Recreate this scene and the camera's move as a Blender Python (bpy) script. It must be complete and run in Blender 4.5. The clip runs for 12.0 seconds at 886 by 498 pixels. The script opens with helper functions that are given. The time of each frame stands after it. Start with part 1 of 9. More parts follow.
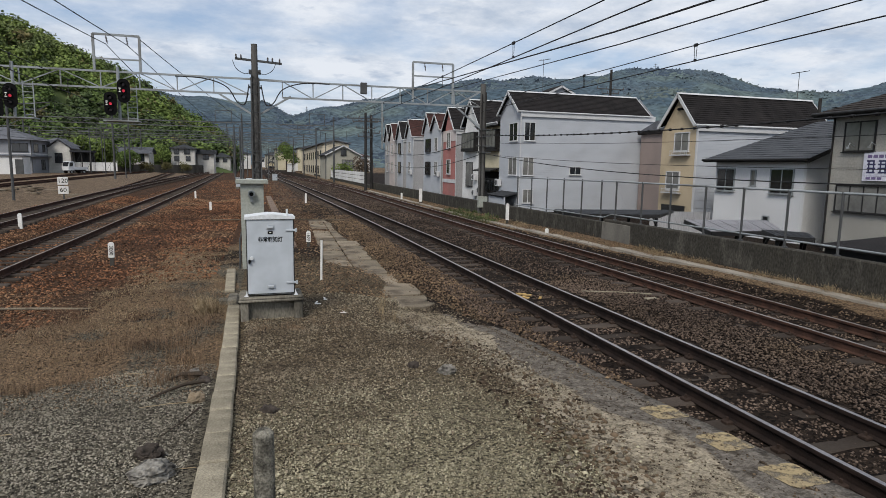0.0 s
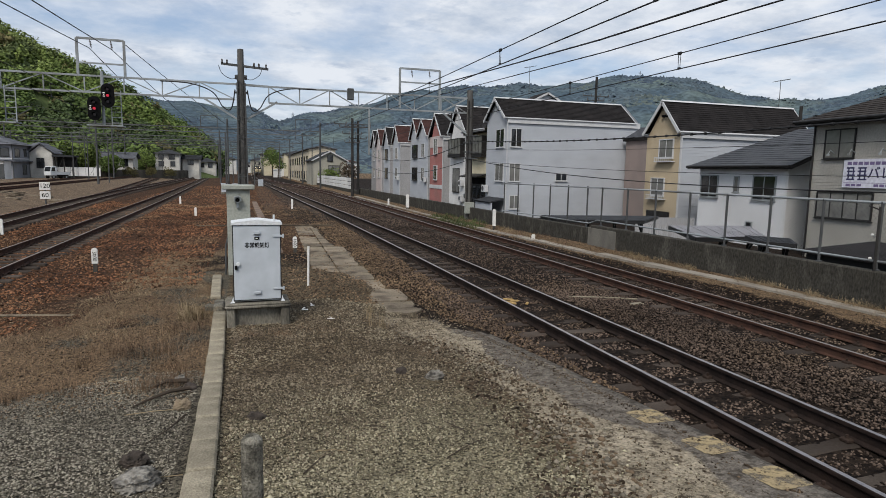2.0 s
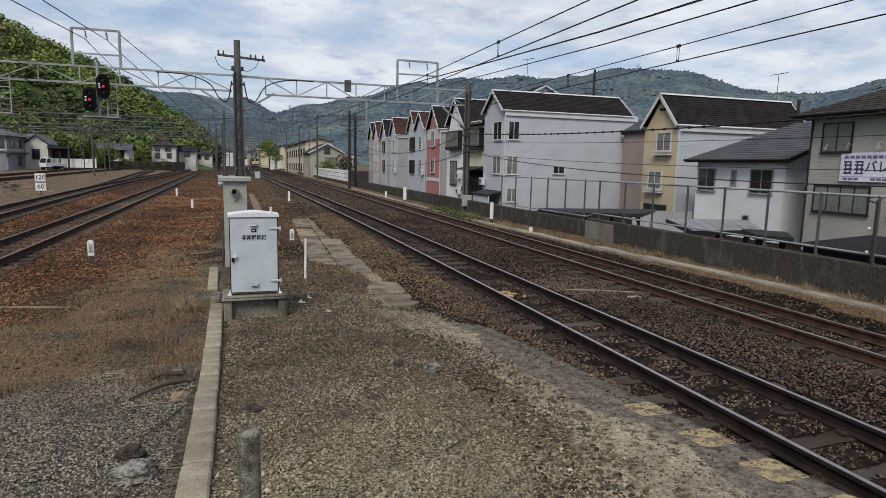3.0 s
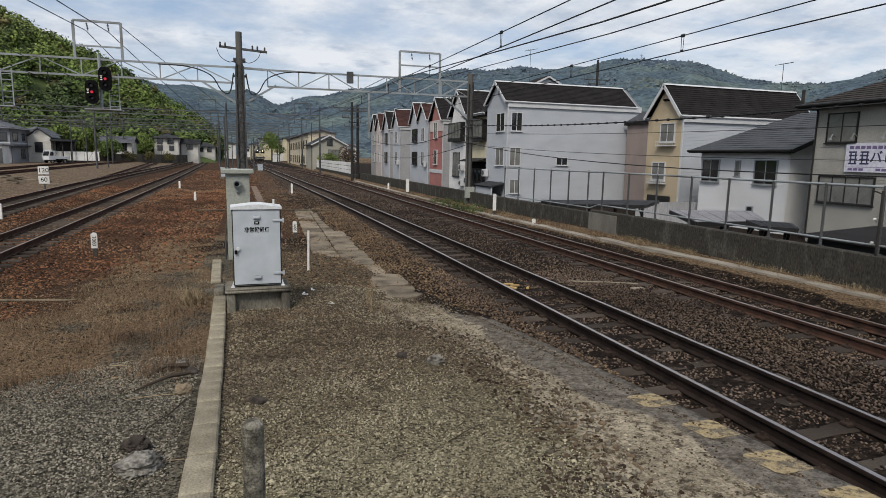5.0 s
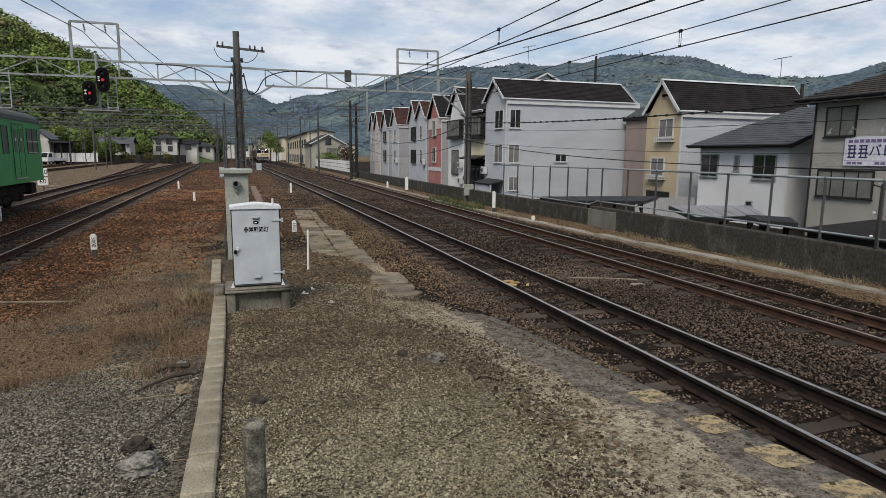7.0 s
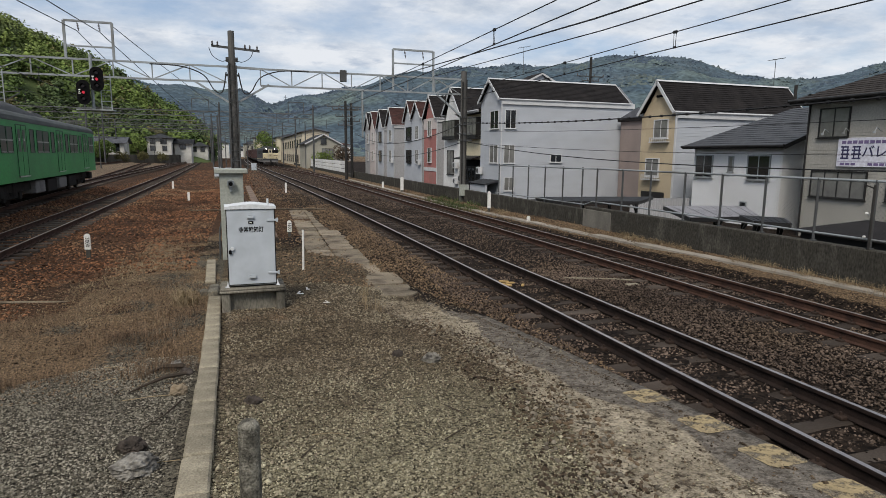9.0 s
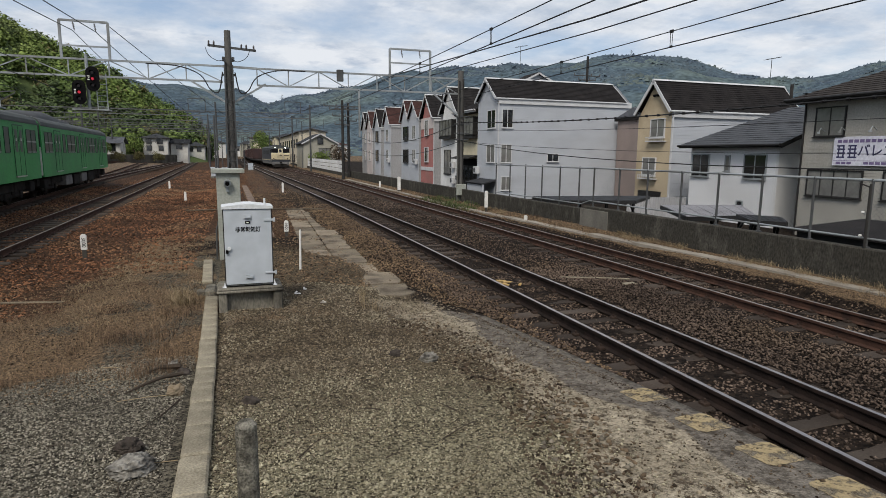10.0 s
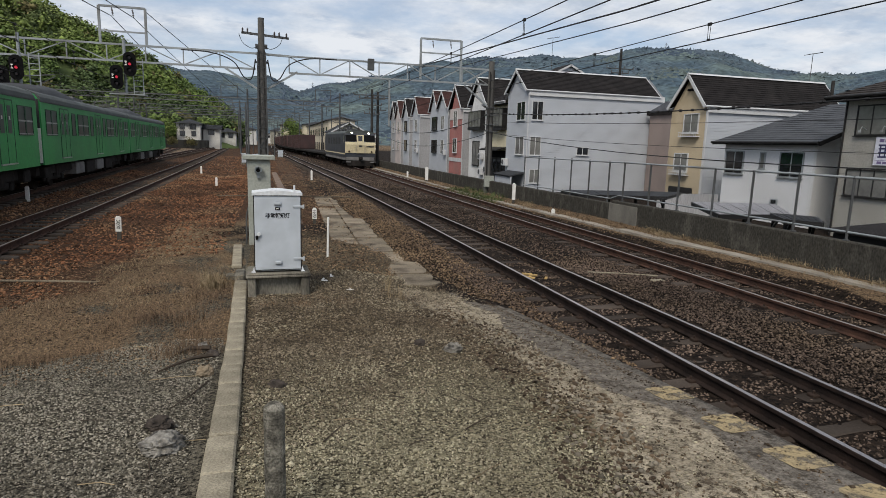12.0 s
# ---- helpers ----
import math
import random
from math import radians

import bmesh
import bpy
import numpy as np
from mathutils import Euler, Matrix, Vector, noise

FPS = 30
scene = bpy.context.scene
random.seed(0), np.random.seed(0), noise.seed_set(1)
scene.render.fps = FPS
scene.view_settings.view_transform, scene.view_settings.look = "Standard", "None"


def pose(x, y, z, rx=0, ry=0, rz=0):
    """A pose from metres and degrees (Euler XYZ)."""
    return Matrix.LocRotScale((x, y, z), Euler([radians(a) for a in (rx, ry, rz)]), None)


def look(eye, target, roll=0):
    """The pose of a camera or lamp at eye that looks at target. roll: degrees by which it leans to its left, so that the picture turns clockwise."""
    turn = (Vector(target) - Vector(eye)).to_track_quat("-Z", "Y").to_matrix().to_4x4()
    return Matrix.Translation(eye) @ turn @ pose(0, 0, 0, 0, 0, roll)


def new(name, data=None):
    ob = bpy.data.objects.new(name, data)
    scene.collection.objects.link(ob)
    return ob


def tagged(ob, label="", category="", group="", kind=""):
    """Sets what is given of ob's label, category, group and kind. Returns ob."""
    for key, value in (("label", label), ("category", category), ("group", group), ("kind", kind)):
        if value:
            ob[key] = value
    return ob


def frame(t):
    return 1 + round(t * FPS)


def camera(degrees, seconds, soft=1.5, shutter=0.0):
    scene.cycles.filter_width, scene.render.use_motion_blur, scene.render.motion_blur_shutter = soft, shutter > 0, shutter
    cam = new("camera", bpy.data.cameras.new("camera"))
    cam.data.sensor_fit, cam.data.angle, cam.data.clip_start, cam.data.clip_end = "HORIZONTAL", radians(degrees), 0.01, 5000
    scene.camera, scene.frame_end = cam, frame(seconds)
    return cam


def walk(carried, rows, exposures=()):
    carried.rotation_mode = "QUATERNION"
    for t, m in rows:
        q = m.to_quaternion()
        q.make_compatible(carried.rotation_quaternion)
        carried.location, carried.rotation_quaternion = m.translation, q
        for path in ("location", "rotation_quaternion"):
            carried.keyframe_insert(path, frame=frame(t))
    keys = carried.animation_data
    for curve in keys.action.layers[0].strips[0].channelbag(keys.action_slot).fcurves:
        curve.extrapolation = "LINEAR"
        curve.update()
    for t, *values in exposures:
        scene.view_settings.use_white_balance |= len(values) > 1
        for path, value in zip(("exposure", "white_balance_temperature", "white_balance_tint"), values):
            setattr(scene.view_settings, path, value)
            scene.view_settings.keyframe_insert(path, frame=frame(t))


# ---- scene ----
cam = camera(72.47, 12.0, soft=0.6)
EYE = (0.0, 0.0, 2.326)
walk(cam, [
    (0, pose(0.014, -0.018, 2.331, 82.223, -0.914, -16.509)),
    (0.5, pose(0.008, -0.032, 2.332, 82.769, -1.073, -16.963)),
    (1, pose(0.002, -0.032, 2.336, 83.162, -0.928, -17.482)),
    (1.5, pose(0.001, -0.034, 2.336, 83.075, -0.842, -17.458)),
    (2, pose(-0.002, -0.034, 2.333, 82.789, -1.047, -17.759)),
    (2.5, pose(-0.005, -0.029, 2.333, 82.501, -1.193, -17.832)),
    (3, pose(-0.003, -0.017, 2.331, 82.107, -1.216, -18.008)),
    (5, pose(-0.000, -0.001, 2.326, 81.341, -1.043, -17.758)),
    (5.5, pose(-0.002, 0.000, 2.325, 81.260, -0.987, -17.806)),
    (6, pose(0.000, 0.000, 2.326, 81.194, -0.724, -17.815)),
    (6.5, pose(0.000, -0.002, 2.329, 81.157, -0.565, -17.884)),
    (7, pose(0.004, -0.001, 2.327, 81.131, -0.484, -17.864)),
    (9, pose(0.003, -0.004, 2.327, 81.157, -0.587, -18.298)),
    (9.5, pose(0.002, -0.003, 2.326, 81.114, -0.633, -18.467)),
    (10, pose(0.002, -0.002, 2.326, 81.115, -0.512, -18.579)),
    (10.5, pose(0.005, -0.001, 2.329, 80.964, -0.589, -18.737)),
    (11, pose(0.004, -0.007, 2.326, 80.737, -0.669, -18.806)),
    (11.5, pose(-0.007, 0.009, 2.318, 80.311, -1.163, -16.606)),
    (12, pose(-0.018, -0.001, 2.324, 80.222, -1.691, -15.948)),
], exposures=[(0, 0.43, 6600, 10), (3, 0.43, 6640, 10), (5, 0.43, 6740, 10), (12, 0.43, 6760, 10)])

# ---- light ----
SUN_UP, SUN_TURN = 48, 216     # degrees: height, and bearing clockwise from +y


def make_sky():
    world = bpy.data.worlds.new("sky")
    scene.world = world
    world.use_nodes = True
    nt = world.node_tree
    N, L = nt.nodes, nt.links
    N.clear()
    out, bg = N.new("ShaderNodeOutputWorld"), N.new("ShaderNodeBackground")
    sky = N.new("ShaderNodeTexSky")
    sky.sky_type, sky.sun_disc = "NISHITA", False
    sky.sun_elevation, sky.sun_rotation = radians(SUN_UP), radians(SUN_TURN)
    sky.air_density, sky.dust_density = 1.0, 1.5
    bg.inputs["Strength"].default_value = 0.085
    # broken cloud cover: two layers of noise on the dome, seen flat from below
    tc, sep = N.new("ShaderNodeTexCoord"), N.new("ShaderNodeSeparateXYZ")
    L.new(tc.outputs["Generated"], sep.inputs[0])
    up = N.new("ShaderNodeMath"); up.operation = "ADD"; up.inputs[1].default_value = 0.16
    L.new(sep.outputs["Z"], up.inputs[0])
    mx = N.new("ShaderNodeMath"); mx.operation = "MAXIMUM"; mx.inputs[1].default_value = 0.06
    L.new(up.outputs[0], mx.inputs[0])
    dv = N.new("ShaderNodeVectorMath"); dv.operation = "DIVIDE"
    cmb = N.new("ShaderNodeCombineXYZ")
    for i in range(3):
        L.new(mx.outputs[0], cmb.inputs[i])
    L.new(tc.outputs["Generated"], dv.inputs[0])
    L.new(cmb.outputs[0], dv.inputs[1])

    def cloud(scale, detail, lo, hi, off, rough):
        mp = N.new("ShaderNodeMapping")
        mp.inputs["Location"].default_value = off
        L.new(dv.outputs[0], mp.inputs[0])
        n = N.new("ShaderNodeTexNoise")
        n.inputs["Scale"].default_value, n.inputs["Detail"].default_value = scale, detail
        n.inputs["Roughness"].default_value = rough
        L.new(mp.outputs[0], n.inputs["Vector"])
        r = N.new("ShaderNodeMapRange")
        r.inputs["From Min"].default_value, r.inputs["From Max"].default_value = lo, hi
        L.new(n.outputs[0], r.inputs["Value"])
        return r.outputs[0]

    cover = cloud(1.1, 10, 0.36, 0.56, (3.1, 1.2, 0.4), 0.6)
    shade = cloud(2.6, 12, 0.43, 0.68, (7.7, 4.4, 2.1), 0.64)
    wisp = cloud(5.2, 8, 0.57, 0.70, (1.3, 8.8, 5.2), 0.55)
    tint = N.new("ShaderNodeMix"); tint.data_type = "RGBA"
    tint.inputs["A"].default_value = (6.8, 7.25, 7.95, 1)     # lit cloud
    tint.inputs["B"].default_value = (4.2, 4.95, 6.1, 1)     # grey underside
    L.new(shade, tint.inputs["Factor"])
    dark = N.new("ShaderNodeMix"); dark.data_type = "RGBA"
    thin = N.new("ShaderNodeMath"); thin.operation = "MULTIPLY"; thin.inputs[1].default_value = 0.75
    L.new(wisp, thin.inputs[0])
    L.new(thin.outputs[0], dark.inputs["Factor"])
    L.new(tint.outputs["Result"], dark.inputs["A"])
    dark.inputs["B"].default_value = (3.7, 4.5, 5.8, 1)      # small dark wisps
    mix = N.new("ShaderNodeMix"); mix.data_type = "RGBA"
    blue = N.new("ShaderNodeMix"); blue.data_type = "RGBA"
    blue.inputs["Factor"].default_value = 0.35
    L.new(sky.outputs[0], blue.inputs["A"])
    blue.inputs["B"].default_value = (4.3, 5.5, 7.9, 1)
    L.new(cover, mix.inputs["Factor"])
    L.new(blue.outputs["Result"], mix.inputs["A"])
    L.new(dark.outputs["Result"], mix.inputs["B"])
    L.new(mix.outputs["Result"], bg.inputs["Color"])
    L.new(bg.outputs[0], out.inputs["Surface"])


make_sky()
sun_data = bpy.data.lights.new("sun", "SUN")
sun_data.energy, sun_data.angle, sun_data.color = 2.1, radians(22), (1.0, 0.95, 0.88)
sun = new("sun", sun_data)
sun_way = Vector((math.sin(radians(SUN_TURN)) * math.cos(radians(SUN_UP)),
                  math.cos(radians(SUN_TURN)) * math.cos(radians(SUN_UP)), math.sin(radians(SUN_UP))))
sun.matrix_world = look(sun_way * 60, (0, 0, 0))


# ---- materials ----
def mat(name, c1, c2=None, scale=2.0, rough=0.8, metal=0.0, bump=0.15, bscale=30.0, stain=None, sscale=0.6, samount=0.5,
        piece=0.0, island=0.0, stretch=(1, 1, 1), rough2=None, spec=0.4, fine=0.14, sat=1.0):
    """Two colours in noise at two sizes, optional stains of a third, fine relief; piece, island: variation by piece."""
    m = bpy.data.materials.new(name)
    m.use_nodes = True
    nt = m.node_tree
    N, L = nt.nodes, nt.links
    bs = N["Principled BSDF"]
    c2 = c2 or tuple(v * 0.75 for v in c1)
    tc = N.new("ShaderNodeTexCoord")
    mp = N.new("ShaderNodeMapping")
    mp.inputs["Scale"].default_value = stretch
    L.new(tc.outputs["Object"], mp.inputs[0])
    vec = mp.outputs[0]

    def noise_node(sc, det):
        n = N.new("ShaderNodeTexNoise")
        n.inputs["Scale"].default_value, n.inputs["Detail"].default_value = sc, det
        L.new(vec, n.inputs["Vector"])
        return n.outputs[0]

    def ramp(v, lo, hi):
        r = N.new("ShaderNodeMapRange")
        r.inputs["From Min"].default_value, r.inputs["From Max"].default_value = lo, hi
        L.new(v, r.inputs["Value"])
        return r.outputs[0]

    def mixc(fac, a, b):
        x = N.new("ShaderNodeMix"); x.data_type = "RGBA"
        L.new(fac, x.inputs["Factor"])
        for v, s in ((a, "A"), (b, "B")):
            if isinstance(v, tuple):
                x.inputs[s].default_value = (*v, 1)
            else:
                L.new(v, x.inputs[s])
        return x.outputs["Result"]

    n1, n2 = noise_node(scale, 5), noise_node(bscale, 4)
    col = mixc(ramp(n1, 0.33, 0.67), c1, c2)
    if stain:
        f = N.new("ShaderNodeMath"); f.operation = "MULTIPLY"; f.inputs[1].default_value = samount
        L.new(ramp(noise_node(sscale, 6), 0.5, 0.66), f.inputs[0])
        col = mixc(f.outputs[0], col, stain)
    hsv = N.new("ShaderNodeHueSaturation")
    L.new(col, hsv.inputs["Color"])
    hsv.inputs["Saturation"].default_value = sat
    val = N.new("ShaderNodeMapRange")
    val.inputs["From Min"].default_value, val.inputs["From Max"].default_value = 0.3, 0.7
    val.inputs["To Min"].default_value, val.inputs["To Max"].default_value = 1 - fine, 1 + fine
    L.new(n2, val.inputs["Value"])
    out = val.outputs[0]
    if piece or island:
        src = N.new("ShaderNodeObjectInfo").outputs["Random"] if piece else N.new("ShaderNodeNewGeometry").outputs["Random Per Island"]
        am = piece or island
        r = N.new("ShaderNodeMapRange")
        r.inputs["To Min"].default_value, r.inputs["To Max"].default_value = 1 - am, 1 + am
        L.new(src, r.inputs["Value"])
        mu = N.new("ShaderNodeMath"); mu.operation = "MULTIPLY"
        L.new(out, mu.inputs[0]); L.new(r.outputs[0], mu.inputs[1])
        out = mu.outputs[0]
    L.new(out, hsv.inputs["Value"])
    L.new(hsv.outputs[0], bs.inputs["Base Color"])
    bs.inputs["Metallic"].default_value = metal
    bs.inputs["Specular IOR Level"].default_value = 0.1 if rough >= 0.8 else spec
    rr = N.new("ShaderNodeMapRange")
    rr.inputs["To Min"].default_value, rr.inputs["To Max"].default_value = rough, min(1, rough2 if rough2 else rough + 0.12)
    L.new(n1, rr.inputs["Value"])
    L.new(rr.outputs[0], bs.inputs["Roughness"])
    if bump:
        b = N.new("ShaderNodeBump")
        b.inputs["Strength"].default_value, b.inputs["Distance"].default_value = bump, 0.02
        L.new(n2, b.inputs["Height"])
        L.new(b.outputs[0], bs.inputs["Normal"])
    return m


def glow(name, col, power):
    m = bpy.data.materials.new(name)
    m.use_nodes = True
    bs = m.node_tree.nodes["Principled BSDF"]
    bs.inputs["Base Color"].default_value = (*col, 1)
    bs.inputs["Emission Color"].default_value = (*col, 1)
    bs.inputs["Emission Strength"].default_value = power
    return m


def pane_mat(name, col, rough=0.06):
    m = mat(name, col, tuple(v * 0.6 for v in col), 1.2, rough, 0.0, 0.02, 3.0, spec=0.9, rough2=rough + 0.03)
    return m


MAT = {}
MAT["rail_side"] = mat("rail_side", (0.026, 0.018, 0.015), (0.013, 0.010, 0.009), 6, 0.88, 0.0, 0.3, 60)
MAT["rail_side_rust"] = mat("rail_side_rust", (0.072, 0.039, 0.028), (0.036, 0.022, 0.018), 6, 0.88, 0.0, 0.3, 60)
MAT["rail_top_dull"] = mat("rail_top_dull", (0.46, 0.40, 0.37), (0.30, 0.26, 0.23), 4, 0.4, 0.9, 0.05, 40)
MAT["rail_top"] = mat("rail_top", (0.50, 0.455, 0.43), (0.37, 0.335, 0.315), 4, 0.38, 1.0, 0.05, 40)
MAT["rail_top_brown"] = mat("rail_top_brown", (0.30, 0.245, 0.215), (0.17, 0.135, 0.118), 4, 0.5, 0.75, 0.05, 40)
MAT["sleeper"] = mat("sleeper", (0.066, 0.052, 0.043), (0.034, 0.027, 0.022), 3, 0.9, 0, 0.5, 50, (0.095, 0.08, 0.066), 1.5, 0.5, piece=0.35)
MAT["fastener"] = mat("fastener", (0.05, 0.035, 0.028), None, 5, 0.8, 0.3)
MAT["stone_brown"] = mat("stone_brown", (0.118, 0.090, 0.072), (0.050, 0.038, 0.031), 0.5, 0.95, 0, 0.4, 45, (0.15, 0.112, 0.080), 0.25, 0.5, island=0.9, sat=1.08)
MAT["stone_leaf"] = mat("stone_leaf", (0.180, 0.126, 0.078), (0.080, 0.056, 0.038), 0.7, 0.95, 0, 0.4, 45, island=0.85)
MAT["stone_red"] = mat("stone_red", (0.20, 0.108, 0.067), (0.072, 0.042, 0.029), 0.4, 0.95, 0, 0.4, 45, (0.18, 0.132, 0.088), 0.3, 0.6, island=0.9, sat=1.12)
MAT["pebble"] = mat("pebble", (0.225, 0.190, 0.137), (0.105, 0.083, 0.060), 1.1, 0.95, 0, 0.3, 60, (0.275, 0.25, 0.18), 0.5, 0.6, island=0.7)
MAT["concrete"] = mat("concrete", (0.33, 0.30, 0.25), (0.24, 0.215, 0.18), 1.6, 0.9, 0, 0.35, 55, (0.13, 0.115, 0.09), 0.9, 0.6)
MAT["kerb"] = mat("kerb", (0.295, 0.262, 0.195), (0.215, 0.188, 0.14), 5, 0.92, 0, 0.6, 70, (0.12, 0.104, 0.078), 2.6, 0.6, piece=0.14, fine=0.28)
MAT["old_concrete"] = mat("old_concrete", (0.085, 0.080, 0.070), (0.035, 0.033, 0.029), 1.4, 0.95, 0, 0.5, 25, (0.13, 0.122, 0.105), 0.7, 0.5, stretch=(1, 1, 0.35))
MAT["parapet"] = mat("parapet", (0.078, 0.073, 0.062), (0.011, 0.0105, 0.009), 3.4, 0.95, 0, 0.7, 30, (0.105, 0.097, 0.08), 3.4, 0.45, stretch=(1, 1, 0.45), fine=0.4)
MAT["post_concrete"] = mat("post_concrete", (0.25, 0.235, 0.195), (0.06, 0.056, 0.047), 14, 0.95, 0, 0.9, 90, (0.035, 0.033, 0.028), 6, 0.8, fine=0.5)
MAT["pole_concrete"] = mat("pole_concrete", (0.135, 0.132, 0.125), (0.075, 0.073, 0.069), 1.5, 0.9, 0, 0.25, 40, stretch=(1, 1, 0.25))
MAT["dark_pole"] = mat("dark_pole", (0.045, 0.043, 0.041), (0.024, 0.023, 0.022), 1.5, 0.85, 0, 0.25, 40)
MAT["galv"] = mat("galv", (0.30, 0.325, 0.335), (0.225, 0.245, 0.252), 1.2, 0.6, 0.2, 0.1, 30, (0.10, 0.095, 0.085), 0.9, 0.6)
MAT["galv_dark"] = mat("galv_dark", (0.082, 0.086, 0.088), (0.05, 0.052, 0.053), 1.2, 0.65, 0.2, 0.1, 30, (0.042, 0.041, 0.04), 0.9, 0.5)
MAT["galv_far"] = mat("galv_far", (0.135, 0.142, 0.142), (0.075, 0.078, 0.078), 0.5, 0.65, 0.2, 0.1, 30, (0.06, 0.055, 0.05), 0.25, 0.7)
MAT["wire"] = mat("wire", (0.02, 0.02, 0.021), None, 3, 0.6, 0.3, 0)
MAT["black"] = mat("black", (0.006, 0.006, 0.0065), None, 3, 0.8, 0, 0.0)
MAT["white_enamel"] = mat("white_enamel", (0.62, 0.64, 0.65), (0.54, 0.56, 0.57), 1.5, 0.45, 0, 0.04, 20, (0.42, 0.41, 0.38), 1.1, 0.35)
MAT["box_grey"] = mat("box_grey", (0.43, 0.465, 0.50), (0.40, 0.435, 0.47), 0.8, 0.45, 0.0, 0.0, 3, (0.36, 0.375, 0.385), 1.2, 0.3)
MAT["box_beige"] = mat("box_beige", (0.31, 0.325, 0.29), (0.26, 0.275, 0.24), 1.2, 0.55, 0, 0.05, 20, (0.19, 0.185, 0.15), 1.4, 0.5)
MAT["white_paint"] = mat("white_paint", (0.72, 0.71, 0.68), (0.6, 0.59, 0.56), 3, 0.6, 0, 0.1, 30)
MAT["yellow_paint"] = mat("yellow_paint", (0.335, 0.262, 0.145), (0.26, 0.21, 0.135), 5, 0.85, 0, 0.3, 60, (0.19, 0.165, 0.125), 9, 0.9)
MAT["siding_white"] = mat("siding_white", (0.405, 0.425, 0.455), (0.375, 0.395, 0.425), 0.6, 0.6, 0, 0.0, 9, (0.33, 0.34, 0.355), 0.5, 0.35, stretch=(1, 1, 3.0), fine=0.05)
MAT["stucco_bright"] = mat("stucco_bright", (0.68, 0.685, 0.69), (0.60, 0.605, 0.61), 0.5, 0.85, 0, 0.15, 40, (0.55, 0.55, 0.55), 0.4, 0.4)
MAT["siding_grey"] = mat("siding_grey", (0.34, 0.34, 0.345), (0.27, 0.27, 0.275), 0.5, 0.65, 0, 0.05, 15, stretch=(1, 1, 0.3))
MAT["siding_tan"] = mat("siding_tan", (0.32, 0.308, 0.276), (0.255, 0.246, 0.221), 0.8, 0.75, 0, 0.1, 15)
MAT["roof_brown"] = mat("roof_brown", (0.042, 0.037, 0.034), (0.026, 0.023, 0.022), 2, 0.9, 0, 0.4, 18, (0.055, 0.048, 0.044), 0.8, 0.5)
MAT["siding_slate"] = mat("siding_slate", (0.24, 0.25, 0.275), (0.19, 0.20, 0.22), 0.5, 0.7, 0, 0.05, 15, (0.15, 0.155, 0.17), 0.4, 0.5)
MAT["stucco_yellow"] = mat("stucco_yellow", (0.475, 0.39, 0.268), (0.42, 0.345, 0.238), 0.7, 0.85, 0, 0.15, 60, (0.31, 0.25, 0.16), 0.5, 0.6)
MAT["stucco_cream"] = mat("stucco_cream", (0.55, 0.50, 0.36), (0.47, 0.42, 0.30), 0.7, 0.85, 0, 0.15, 60)
MAT["stucco_pink"] = mat("stucco_pink", (0.36, 0.155, 0.14), (0.29, 0.125, 0.115), 0.7, 0.85, 0, 0.15, 60, (0.30, 0.17, 0.15), 0.6, 0.5)
MAT["stucco_palepink"] = mat("stucco_palepink", (0.50, 0.445, 0.425), (0.43, 0.385, 0.37), 0.7, 0.85, 0, 0.15, 60)
MAT["stucco_mauve"] = mat("stucco_mauve", (0.27, 0.22, 0.20), (0.23, 0.19, 0.175), 0.7, 0.85, 0, 0.1, 60)
MAT["stucco_white"] = mat("stucco_white", (0.64, 0.64, 0.63), (0.56, 0.56, 0.55), 0.6, 0.85, 0, 0.1, 60, (0.45, 0.44, 0.42), 0.5, 0.4)
MAT["roof_dark"] = mat("roof_dark", (0.021, 0.019, 0.019), (0.013, 0.012, 0.012), 2, 0.9, 0, 0.4, 18, (0.030, 0.027, 0.026), 0.8, 0.5)
MAT["roof_grey"] = mat("roof_grey", (0.042, 0.044, 0.048), (0.028, 0.03, 0.033), 2, 0.8, 0, 0.3, 18)
MAT["roof_slate"] = mat("roof_slate", (0.056, 0.060, 0.067), (0.040, 0.043, 0.049), 2, 0.75, 0, 0.3, 18, (0.045, 0.048, 0.053), 0.8, 0.4)
MAT["roof_red"] = mat("roof_red", (0.066, 0.033, 0.029), (0.042, 0.023, 0.021), 2, 0.85, 0, 0.4, 18)
MAT["roof_pale"] = mat("roof_pale", (0.13, 0.135, 0.15), (0.085, 0.09, 0.10), 2, 0.8, 0, 0.3, 18)
MAT["trim_white"] = mat("trim_white", (0.52, 0.525, 0.53), (0.44, 0.445, 0.45), 1.5, 0.55, 0, 0.03)
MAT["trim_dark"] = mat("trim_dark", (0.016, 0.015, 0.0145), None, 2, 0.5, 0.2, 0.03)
MAT["pane"] = pane_mat("pane", (0.018, 0.021, 0.024))
MAT["pane_curtain"] = pane_mat("pane_curtain", (0.20, 0.20, 0.19), 0.12)
MAT["rust"] = mat("rust", (0.12, 0.055, 0.03), (0.06, 0.03, 0.02), 4, 0.9, 0.2, 0.4)
MAT["bark"] = mat("bark", (0.07, 0.055, 0.042), None, 4, 0.95, 0, 0.6, 25)


